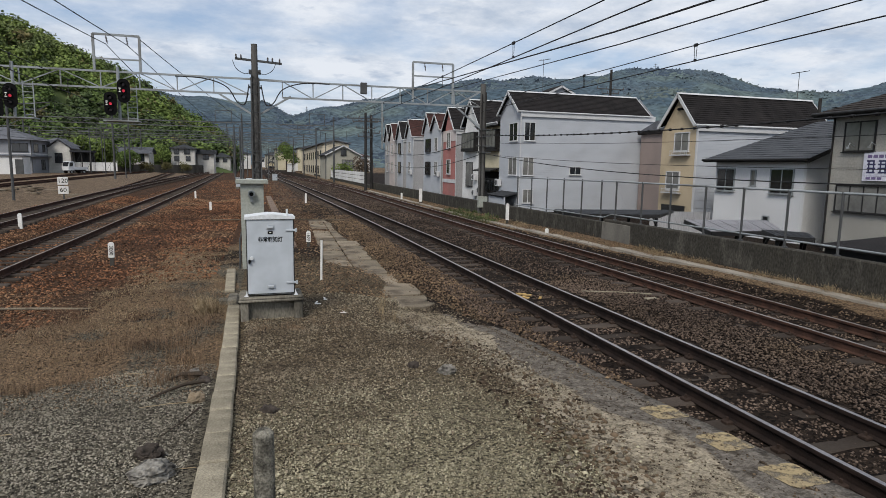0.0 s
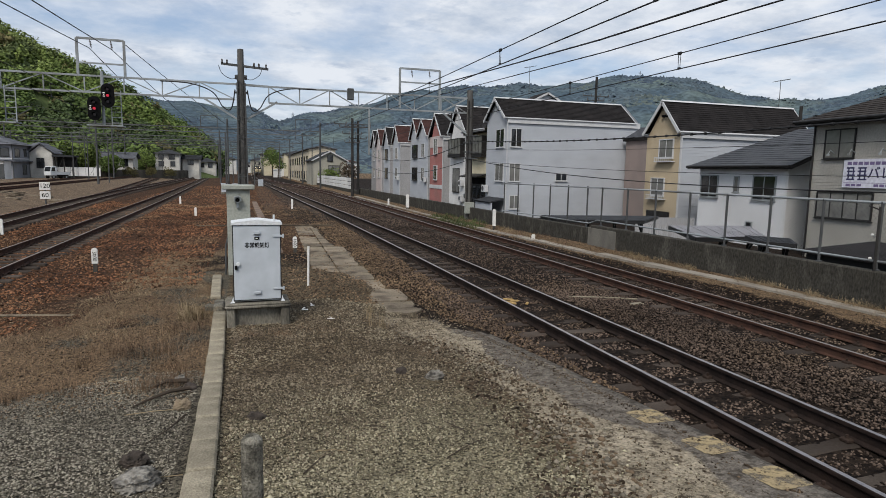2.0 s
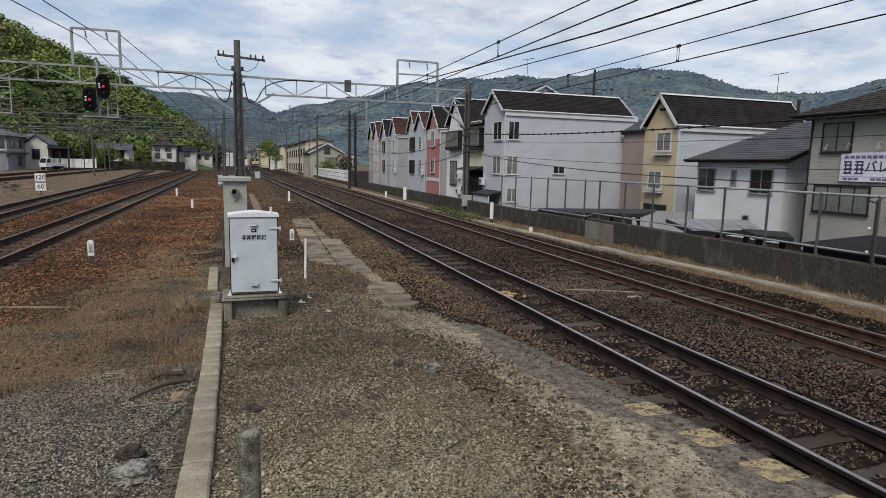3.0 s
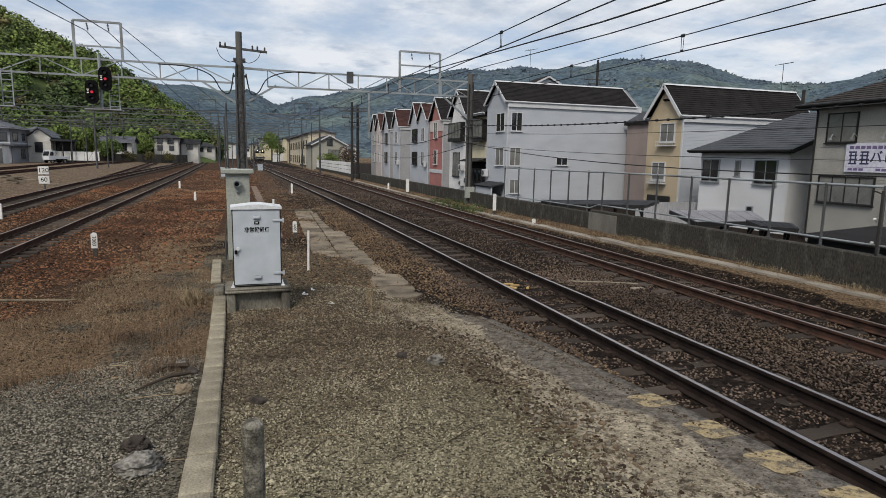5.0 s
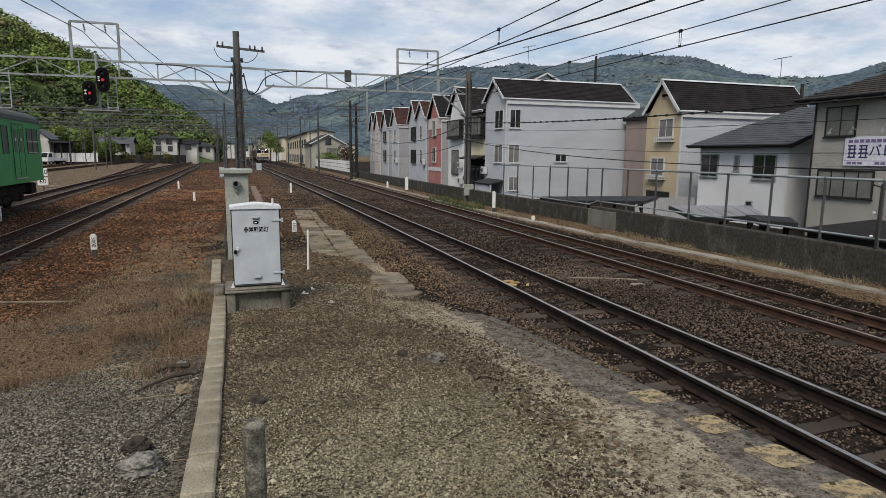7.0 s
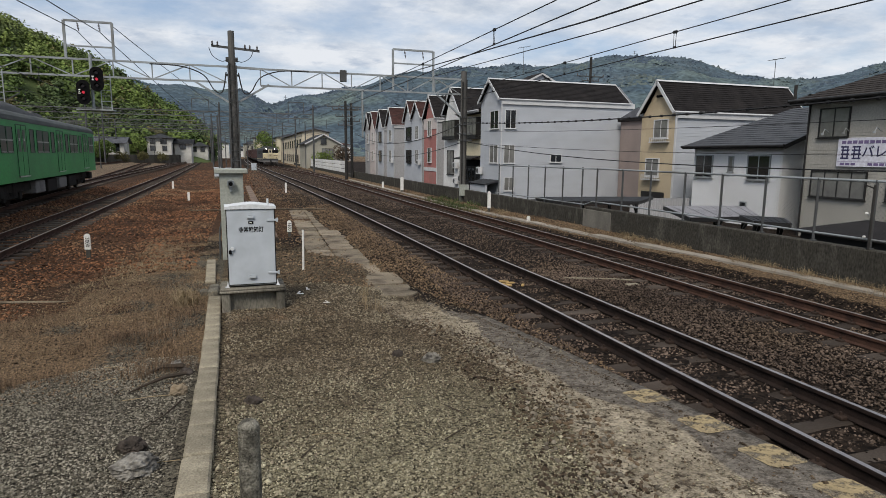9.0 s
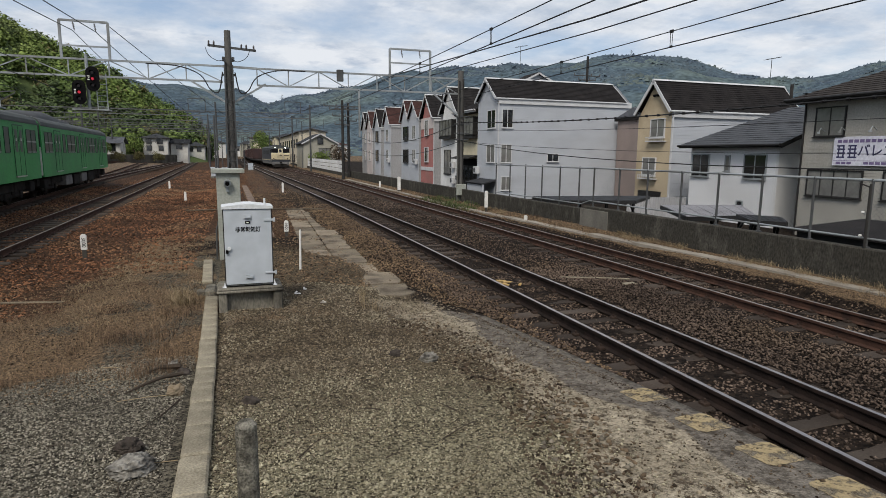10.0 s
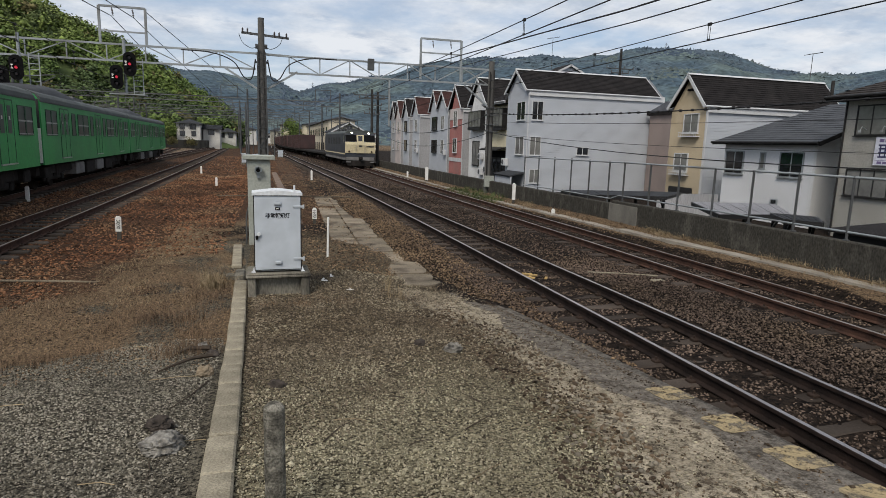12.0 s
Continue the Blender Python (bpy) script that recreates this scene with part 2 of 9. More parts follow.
# ---- mesh building ----
class Geo:
    """Vertices and faces of one mesh, with a material slot to each face."""

    def __init__(self):
        self.v, self.f, self.m = [], [], []

    def add(self, vs, fs, slot=0):
        n = len(self.v)
        self.v += [tuple(p) for p in vs]
        self.f += [tuple(i + n for i in q) for q in fs]
        self.m += [slot] * len(fs)
        return self

    def box(self, x0, x1, y0, y1, z0, z1, slot=0, b=0.0):
        if b <= 0:
            vs = [(x, y, z) for z in (z0, z1) for x, y in ((x0, y0), (x1, y0), (x1, y1), (x0, y1))]
            return self.add(vs, [(3, 2, 1, 0), (4, 5, 6, 7), (0, 1, 5, 4), (1, 2, 6, 5), (2, 3, 7, 6), (3, 0, 4, 7)], slot)
        vs = []
        for z, i in ((z0, b), (z0 + b, 0), (z1 - b, 0), (z1, b)):
            c = b
            a0, a1, c0, c1 = x0 + i, x1 - i, y0 + i, y1 - i
            vs += [(a0 + c, c0, z), (a1 - c, c0, z), (a1, c0 + c, z), (a1, c1 - c, z), (a1 - c, c1, z), (a0 + c, c1, z), (a0, c1 - c, z), (a0, c0 + c, z)]
        fs = [tuple(reversed(range(8))), tuple(range(24, 32))]
        fs += [(k * 8 + i, k * 8 + (i + 1) % 8, k * 8 + 8 + (i + 1) % 8, k * 8 + 8 + i) for k in range(3) for i in range(8)]
        return self.add(vs, fs, slot)

    def tube(self, pts, r, n=8, slot=0, cap=True, r2=None):
        pts = [Vector(p) for p in pts]
        vs, k = [], len(pts)
        for i, p in enumerate(pts):
            d = (pts[min(i + 1, k - 1)] - pts[max(i - 1, 0)]).normalized()
            a = d.cross(Vector((0, 0, 1)) if abs(d.z) < 0.95 else Vector((0, 1, 0))).normalized()
            c = d.cross(a)
            q = r if r2 is None else r + (r2 - r) * i / max(1, k - 1)
            vs += [p + (a * math.cos(2 * math.pi * j / n) + c * math.sin(2 * math.pi * j / n)) * q for j in range(n)]
        fs = [(i * n + j, i * n + (j + 1) % n, i * n + n + (j + 1) % n, i * n + n + j) for i in range(k - 1) for j in range(n)]
        if cap:
            fs += [tuple(reversed(range(n))), tuple(range((k - 1) * n, k * n))]
        return self.add(vs, fs, slot)

    def bar(self, p, q, w, h=None, slot=0):
        """A straight bar of rectangular section from p to q."""
        p, q, h = Vector(p), Vector(q), h or w
        d = (q - p).normalized()
        a = d.cross(Vector((0, 0, 1)) if abs(d.z) < 0.99 else Vector((0, 1, 0))).normalized()
        c = d.cross(a)
        o = [a * (w / 2) * s + c * (h / 2) * t for s, t in ((-1, -1), (1, -1), (1, 1), (-1, 1))]
        return self.add([p + i for i in o] + [q + i for i in o],
                        [(3, 2, 1, 0), (4, 5, 6, 7), (0, 1, 5, 4), (1, 2, 6, 5), (2, 3, 7, 6), (3, 0, 4, 7)], slot)

    def prism(self, outline, axis, a, b, slot=0):
        """An outline in the two other axes, pulled along axis from a to b."""
        def at(u, v, w):
            return {"x": (w, u, v), "y": (u, w, v), "z": (u, v, w)}[axis]
        n = len(outline)
        vs = [at(u, v, a) for u, v in outline] + [at(u, v, b) for u, v in outline]
        return self.add(vs, [tuple(reversed(range(n))), tuple(range(n, 2 * n))] + [(i, (i + 1) % n, n + (i + 1) % n, n + i) for i in range(n)], slot)

    def disc(self, c, r, axis, depth, n=16, slot=0):
        c = Vector(c)
        d = {"x": Vector((1, 0, 0)), "y": Vector((0, 1, 0)), "z": Vector((0, 0, 1))}[axis]
        return self.tube([c - d * depth / 2, c + d * depth / 2], r, n, slot)

    def mesh(self, name, mats, smooth=False):
        me = bpy.data.meshes.new(name)
        me.from_pydata(self.v, [], self.f)
        for m in (mats if isinstance(mats, (list, tuple)) else [mats]):
            me.materials.append(m)
        me.polygons.foreach_set("material_index", self.m)
        if smooth:
            me.shade_smooth()
        bm = bmesh.new()
        bm.from_mesh(me)
        bmesh.ops.remove_doubles(bm, verts=bm.verts, dist=0.0004)
        bmesh.ops.recalc_face_normals(bm, faces=bm.faces)
        bm.to_mesh(me)
        bm.free()
        me.update()
        return me


def thing(name, x=0, y=0, z=0, rz=0, label="", category="", group="", kind=""):
    ob = new(name)
    ob.matrix_basis = pose(x, y, z, 0, 0, rz)
    ob.empty_display_size = 0.2
    return tagged(ob, label, category, group, kind)


def part(name, geo, material, parent, label="", smooth=False, at=None):
    ob = new(name, geo.mesh(name, material, smooth) if isinstance(geo, Geo) else geo)
    ob.parent = parent
    if at is not None:
        ob.matrix_basis = at
    if label:
        ob["label"] = label
    return ob


def whole(name, geo, material, label, category, at=None, group="", kind="", smooth=False):
    """A thing that is one mesh."""
    ob = new(name, geo.mesh(name, material, smooth) if isinstance(geo, Geo) else geo)
    if at is not None:
        ob.matrix_basis = at
    return tagged(ob, label, category, group, kind)


def from_arrays(name, verts, faces, material, attr=None):
    """A mesh from numpy arrays: verts (n, 3), faces (m, 3 or 4)."""
    me = bpy.data.meshes.new(name)
    k = faces.shape[1]
    me.vertices.add(len(verts)); me.vertices.foreach_set("co", np.asarray(verts, np.float32).ravel())
    me.loops.add(faces.size); me.loops.foreach_set("vertex_index", np.asarray(faces, np.int32).ravel())
    me.polygons.add(len(faces)); me.polygons.foreach_set("loop_start", np.arange(0, faces.size, k, dtype=np.int32))
    me.polygons.foreach_set("loop_total", np.full(len(faces), k, np.int32))
    me.update(calc_edges=True)
    me.validate()
    for m in (material if isinstance(material, (list, tuple)) else [material]):
        me.materials.append(m)
    return me


# ---- lines of the tracks ----
def bend(d, w):
    return w * math.log1p(math.exp(min(60, d / w)))


def track_a(y):
    return 5.0 - 0.027 * bend(y - 22, 6) + 0.030 * bend(y - 150, 12)


def track_b(y):
    return 8.33 - 0.055 * bend(y - 65, 4) + 0.053 * bend(y - 142, 12)


def track_l(y):
    return -5.85 - 0.016 * bend(y - 15, 6) - 0.016 * bend(y - 55, 15)


def track_m(y):
    return -7.64 - 0.056 * y + 0.036 * bend(y - 54, 5)


def track_n(y):
    return -18.9 - 0.042 * (y - 53)


def track_o(y):
    return -23.0 - 0.067 * (y - 64.8)


def track_q(y):
    """The branch that leaves the green train's track by a turnout."""
    return -10.45 - 0.092 * bend(y - 51, 4)


# ---- ground ----
EDGE = 3.52        # the platform's edge beside track A
LIFT_M = 0.18      # the green train's track stands a little higher
LIFT_N = 0.45      # and so do the sidings beyond it
WALL_X = 10.1      # the parapet beside track B


def step(v, a, b):
    t = np.clip((v - a) / (b - a), 0, 1)
    return t * t * (3 - 2 * t)


def ramp_z(y, x=3.3):
    """The platform's end, which falls away from the eye to the level of the tracks."""
    y = np.asarray(y, float)
    floor = -0.20 + 0.19 * (1 - step(x, 1.2, 2.8)) * (1 - step(y, 12, 17))
    return np.clip(np.maximum(0.58 - 0.083 * y, floor), -0.20, 0.9)


def bumps(x, y, s, seed):
    """Cheap smooth noise of two octaves, about -1 to 1."""
    r = np.random.RandomState(seed)
    out = np.zeros(np.broadcast(x, y).shape)
    for k in range(9):
        a, f, p = r.uniform(0, 6.28), s * r.uniform(0.6, 2.6), r.uniform(0, 6.28)
        out = out + np.sin((x * math.cos(a) + y * math.sin(a)) * f + p) / 3.4
    return out


def ground_z(x, y):
    x, y = np.asarray(x, float), np.asarray(y, float)
    base = -0.20 + 0 * x
    inside = np.where(x < EDGE, step(x, -5.5, -1.6), 0.0)
    z = base + (ramp_z(y, x) - base) * inside
    # shoulders of ballast dip between the tracks on the left
    z = z - 0.10 * step(-x, 1.2, 3.0) * (1 - step(-x, 3.6, 4.6)) * step(y, 9, 14)
    # the ballast stands a little higher than the old platform's foot, and a bank rises to the parapet
    z = z + 0.03 * step(x, EDGE + 0.05, EDGE + 0.3)
    z = z + step(x, 8.8, 9.65) * (0.30 - 0.19 * step(y, 9, 27)) + (0.06 + 0.07 * step(y, 12, 17)) * step(x, 9.82, 10.08)
    z = z + LIFT_M * (1 - step(np.abs(x + 7.64 + 0.056 * y), 1.4, 2.3)) * step(y, 8, 14)
    z = z + 0.5 * step(-x - 0.05 * (y - 50), 13.5, 16.5) * step(y, 25, 45)
    near = step(x, -12.5, -11.5) * (1 - step(x, WALL_X - 0.4, WALL_X)) * step(y, -4, -3) * (1 - step(y, 36, 40))
    near = near * (1 - 0.85 * step(x, 2.3, 2.9) * (x < EDGE + 0.006))
    z = z + near * (0.008 * bumps(x, y, 3.0, 1) + 0.012 * bumps(x, y, 1.0, 2))
    z = np.where(x > WALL_X + 0.15, -1.15, z)
    return z


def clod_line(y):
    """Where the drift of soil crumbs runs, between the gravel and the worn slab."""
    return 2.02 + 0.24 * np.minimum(y - 3.3, 1.5) + 0.10 * np.maximum(y - 4.8, 0) - 0.28 * np.maximum(y - 6.3, 0)


def ground_material():
    m = bpy.data.materials.new("ground")
    m.use_nodes = True
    nt = m.node_tree
    N, L = nt.nodes, nt.links
    bs = N["Principled BSDF"]
    tc = N.new("ShaderNodeTexCoord")

    def noise_at(scale, det=5, rough=0.6):
        n = N.new("ShaderNodeTexNoise")
        n.inputs["Scale"].default_value, n.inputs["Detail"].default_value, n.inputs["Roughness"].default_value = scale, det, rough
        L.new(tc.outputs["Object"], n.inputs["Vector"])
        return n.outputs[0]

    def remap(v, lo, hi, a=0.0, b=1.0):
        r = N.new("ShaderNodeMapRange")
        for k, w in zip(("From Min", "From Max", "To Min", "To Max"), (lo, hi, a, b)):
            r.inputs[k].default_value = w
        L.new(v, r.inputs["Value"])
        return r.outputs[0]

    def mixc(fac, a, b):
        x = N.new("ShaderNodeMix"); x.data_type = "RGBA"
        L.new(fac, x.inputs["Factor"])
        for v, s in ((a, "A"), (b, "B")):
            if isinstance(v, tuple):
                x.inputs[s].default_value = (*v, 1)
            else:
                L.new(v, x.inputs[s])
        return x.outputs["Result"]

    def math_n(op, a, b):
        x = N.new("ShaderNodeMath"); x.operation = op
        for i, v in enumerate((a, b)):
            if isinstance(v, (int, float)):
                x.inputs[i].default_value = v
            else:
                L.new(v, x.inputs[i])
        return x.outputs[0]

    big, mid, fine = noise_at(0.45), noise_at(2.2), noise_at(14, 6, 0.7)
    vor = N.new("ShaderNodeTexVoronoi")
    vor.inputs["Scale"].default_value = 75
    L.new(tc.outputs["Object"], vor.inputs["Vector"])
    vor2 = N.new("ShaderNodeTexVoronoi")
    vor2.inputs["Scale"].default_value = 20
    L.new(tc.outputs["Object"], vor2.inputs["Vector"])
    sv = N.new("ShaderNodeSeparateColor")
    L.new(vor.outputs["Color"], sv.inputs[0])
    sv2 = N.new("ShaderNodeSeparateColor")
    L.new(vor2.outputs["Color"], sv2.inputs[0])
    vor3 = N.new("ShaderNodeTexVoronoi")
    vor3.inputs["Scale"].default_value = 42
    L.new(tc.outputs["Object"], vor3.inputs["Vector"])
    sv3 = N.new("ShaderNodeSeparateColor")
    L.new(vor3.outputs["Color"], sv3.inputs[0])
    grit = remap(math_n("ADD", math_n("MULTIPLY", sv.outputs[0], 0.55), math_n("MULTIPLY", sv3.outputs[0], 0.45)), 0.16, 0.76)
    lump = sv2.outputs[0]

    def two(a, b, by):
        return mixc(remap(by, 0.3, 0.7), a, b)

    col = mixc(lump, two((0.034, 0.025, 0.019), (0.020, 0.015, 0.012), mid), (0.004, 0.003, 0.0025))       # brown ballast, near black for the shade between stones
    za, zb = N.new("ShaderNodeAttribute"), N.new("ShaderNodeAttribute")
    za.attribute_name, zb.attribute_name = "zone", "zone_more"
    sa, sb = N.new("ShaderNodeSeparateColor"), N.new("ShaderNodeSeparateColor")
    L.new(za.outputs["Color"], sa.inputs[0]); L.new(zb.outputs["Color"], sb.inputs[0])

    def lay(col, weight, top, by, amount=0.55):
        w = math_n("ADD", weight, math_n("MULTIPLY", math_n("SUBTRACT", by, 0.5), amount))
        return mixc(remap(w, 0.42, 0.58), col, top)

    # dark last colours of red, pale, tan and gravel paint shade between stones
    red = mixc(lump, two((0.118, 0.066, 0.041), (0.074, 0.046, 0.031), big), (0.012, 0.008, 0.006))
    sand = mixc(remap(noise_at(2.6, 8, 0.8), 0.47, 0.6), mixc(grit, two((0.27, 0.205, 0.145), (0.165, 0.124, 0.09), big), (0.09, 0.07, 0.052)), (0.075, 0.056, 0.042))
    pale = mixc(grit, two((0.33, 0.298, 0.208), (0.215, 0.19, 0.132), mid), (0.028, 0.024, 0.017))
    tan = mixc(remap(math_n("ADD", za.outputs["Alpha"], math_n("MULTIPLY", math_n("SUBTRACT", mid, 0.5), 1.1)), 0.1, 0.9), mixc(grit, two((0.205, 0.164, 0.112), (0.108, 0.084, 0.058), mid), (0.014, 0.011, 0.008)), pale)
    gravel = mixc(grit, two((0.19, 0.172, 0.135), (0.115, 0.101, 0.079), mid), (0.014, 0.0125, 0.010))
    grass = mixc(grit, two((0.28, 0.205, 0.132), (0.17, 0.121, 0.081), fine), (0.045, 0.033, 0.024))
    crumb = noise_at(7.5, 7, 0.75)
    slab = mixc(remap(crumb, 0.53, 0.60), two((0.40, 0.35, 0.27), (0.25, 0.215, 0.163), mid), (0.07, 0.055, 0.041))
    col = lay(col, sa.outputs[0], red, mid)
    col = lay(col, sb.outputs[2], sand, mid)
    col = lay(col, sb.outputs[1], tan, mid)
    col = lay(col, sa.outputs[2], gravel, mid, 0.7)
    slab = lay(slab, zb.outputs["Alpha"], mixc(remap(crumb, 0.5, 0.62), two((0.215, 0.193, 0.166), (0.115, 0.102, 0.088), crumb), (0.07, 0.06, 0.05)), mid, 0.7)
    slab = mixc(remap(grit, 0.45, 1.0, 0.0, 0.55), slab, (0.05, 0.042, 0.032))
    col = lay(col, sb.outputs[0], slab, crumb, 1.1)
    col = lay(col, sa.outputs[1], grass, crumb, 0.9)
    hsv = N.new("ShaderNodeHueSaturation")
    L.new(col, hsv.inputs["Color"])
    hsv.inputs["Saturation"].default_value = 1.12
    L.new(remap(fine, 0.3, 0.7, 0.62, 1.38), hsv.inputs["Value"])
    L.new(hsv.outputs[0], bs.inputs["Base Color"])
    bs.inputs["Roughness"].default_value = 0.95
    bs.inputs["Specular IOR Level"].default_value = 0.08
    h = math_n("ADD", math_n("MULTIPLY", vor.outputs["Distance"], -0.9), math_n("MULTIPLY", noise_at(70, 4, 0.7), 0.5))
    b = N.new("ShaderNodeBump")
    b.inputs["Strength"].default_value, b.inputs["Distance"].default_value = 0.8, 0.014
    L.new(h, b.inputs["Height"])
    L.new(b.outputs[0], bs.inputs["Normal"])
    return m


def make_ground():
    xs = np.concatenate([[-4000, -1500, -600, -300, -160, -100, -70, -50, -40, -32, -26, -22, -19, -17, -15, -13.5], np.arange(-12.5, -6, 0.35),
                         np.arange(-6, EDGE - 0.06, 0.12), [EDGE - 0.02, EDGE, EDGE + 0.012], np.arange(EDGE + 0.12, WALL_X, 0.16),
                         [WALL_X + 0.1, WALL_X + 0.2, 12, 15, 20, 28, 40, 60, 100, 200, 500, 1500, 4000]])
    ys = np.concatenate([[-400, -60, -20, -10, -6, -4], np.arange(-3, 12, 0.12), np.arange(12, 26, 0.22), np.arange(26, 60, 0.8),
                         [62, 66, 72, 80, 90, 105, 125, 150, 180, 220, 280, 400, 700, 1500, 4500]])
    X, Y = np.meshgrid(xs, ys)
    Z = ground_z(X, Y)
    near = (np.abs(X) < 12) & (Y < 40) & (Y > -4) & ((X < 2.6) | (X > EDGE + 0.1))
    Z = Z + np.where(near, 0.003 * np.random.RandomState(3).uniform(-1, 1, X.shape), 0)
    nx, ny = len(xs), len(ys)
    i = np.arange((ny - 1) * (nx - 1))
    a = (i // (nx - 1)) * nx + i % (nx - 1)
    faces = np.stack([a, a + 1, a + nx + 1, a + nx], 1)
    verts = np.stack([X.ravel(), Y.ravel(), Z.ravel()], 1)
    me = from_arrays("ground", verts, faces, ground_material())
    me.shade_smooth()
    n1, n2, n3 = bumps(X, Y, 0.8, 5), bumps(X, Y, 2.0, 6), bumps(X, Y, 0.3, 7)
    w = 0.35 * n1 + 0.25 * n2
    on_ramp = (X < EDGE + 0.006)
    redz = step(-X + w, 0.9, 2.2) * step(Y + 1.5 * w - 0.35 * X, 9.5, 12.5) * (1 - step(-X - 0.03 * Y, 9.6, 11.0))
    redz = np.maximum(redz, step(Y + w, 17, 21) * (1 - step(X + 0.02 * Y + w, 2.6, 3.4)) * (X > -9 - 0.03 * Y))
    sand = step(-X + w - 0.03 * Y, 9.6, 11.0) * (1 - step(-X, 45, 60)) * step(Y, 8, 12)
    brink = 1 - step(X + 0.2 * step(Y, 8, 9.6) + 0.25 * step(Y, 8.4, 9.8) + 0.25 * n2 * step(Y, 8, 9.4), EDGE - 0.03, EDGE + 0.02) * step(Y, 7, 8.6)
    tan = on_ramp * brink * (X > -0.55) * (1 - step(Y + 1.2 * w, 15, 19))
    grav = (X < -0.4) * (1 - redz) * (1 - step(Y, 14, 17)) * (X > -9)
    grass = (X < -0.4) * step(Y + 1.1 * w + 0.15 * X, 6.2, 7.1) * (1 - step(Y + 2.0 * w - 0.5 * X, 10.5, 13.5))
    grass = np.maximum(grass, 0.75 * (X < -0.5) * (X > -2.6) * step(Y, 8, 10) * (1 - step(Y + 2 * w, 18, 24)))
    grass = np.maximum(grass, 0.95 * step(X + 0.25 * w, 9.2, 9.6) * (X < WALL_X + 0.3))
    slab = on_ramp * brink * step(X + 0.3 * w - clod_line(Y), -0.12, 0.22) * (1 - step(Y + 0.8 * w, 9.3, 10.4))
    far = step(np.maximum(np.abs(X) / 1.2, Y / 3), 60, 110)
    edge = step(X + 0.5 * w + 0.12 * (1 - step(Y, 3.5, 5.0)), 2.72, 3.1)
    grass = grass * np.clip(0.75 + 0.45 * bumps(X, Y, 2.2, 19), 0, 1)
    grass = np.maximum(grass, step(X + 0.15 * w, 9.2, 9.6) * (X < WALL_X + 0.3))
    pale = np.clip(1.3 - np.hypot((X - 1.0) / 2.4, (Y - 2.9) / 2.9) + 0.15 * n2, 0, 1)
    for nm, al, ch in (("zone", pale, (redz * (1 - far), np.clip(grass + 0.7 * far, 0, 1), np.clip(grav, 0, 1))), ("zone_more", edge, (slab, tan, sand * (1 - far)))):
        at = me.attributes.new(nm, "FLOAT_COLOR", "POINT")
        data = np.stack([c.ravel() + 0.0 * X.ravel() for c in ch] + [al.ravel()], 1).astype(np.float32)
        at.data.foreach_set("color", data.ravel())
    ob = new("ground", me)
    return tagged(ob, "brown ballast, gravel and dry grass over level ground", "ground", kind="structure")


make_ground()

ICO_V = np.array([(0, -0.526, 0.851), (0, 0.526, 0.851), (0, -0.526, -0.851), (0, 0.526, -0.851), (-0.526, 0.851, 0), (0.526, 0.851, 0),
                  (-0.526, -0.851, 0), (0.526, -0.851, 0), (0.851, 0, 0.526), (0.851, 0, -0.526), (-0.851, 0, 0.526), (-0.851, 0, -0.526)])
ICO_F = np.array([(0, 8, 1), (0, 1, 10), (0, 10, 6), (0, 6, 7), (0, 7, 8), (1, 8, 5), (1, 5, 4), (1, 4, 10), (2, 3, 9), (2, 11, 3),
                  (2, 6, 11), (2, 7, 6), (2, 9, 7), (3, 5, 9), (3, 4, 5), (3, 11, 4), (4, 11, 10), (5, 8, 9), (6, 10, 11), (7, 9, 8)])
OCT_V = np.array([(1, 0, 0), (-1, 0, 0), (0, 1, 0), (0, -1, 0), (0, 0, 1), (0, 0, -1)], float)
OCT_F = np.array([(0, 2, 4), (2, 1, 4), (1, 3, 4), (3, 0, 4), (2, 0, 5), (1, 2, 5), (3, 1, 5), (0, 3, 5)])


def scatter(name, px, py, pz, size, material, seed, label, category, solid=True):
    """Many small stones as one mesh."""
    r = np.random.RandomState(seed)
    tv, tf = (ICO_V, ICO_F) if solid else (OCT_V, OCT_F)
    n, k = len(px), len(tv)
    v = tv[None] * r.uniform(0.62, 1.28, (n, k, 1)) + r.uniform(-0.16, 0.16, (n, k, 3))
    v = v * np.stack([r.uniform(0.8, 1.35, n), r.uniform(0.7, 1.1, n), r.uniform(0.5, 0.9, n)], 1)[:, None] * np.asarray(size)[:, None, None]
    a, t = r.uniform(0, 6.28, n), r.uniform(-0.6, 0.6, n)
    y2 = v[..., 1] * np.cos(t)[:, None] - v[..., 2] * np.sin(t)[:, None]
    z2 = v[..., 1] * np.sin(t)[:, None] + v[..., 2] * np.cos(t)[:, None]
    x3 = v[..., 0] * np.cos(a)[:, None] - y2 * np.sin(a)[:, None]
    y3 = v[..., 0] * np.sin(a)[:, None] + y2 * np.cos(a)[:, None]
    P = np.stack([x3 + px[:, None], y3 + py[:, None], z2 + pz[:, None]], -1).reshape(-1, 3)
    F = (tf[None] + (np.arange(n) * k)[:, None, None]).reshape(-1, 3)
    return tagged(new(name, from_arrays(name, P, F, material)), label, category, kind="stuff")


SLEEPER_STEP = 0.62


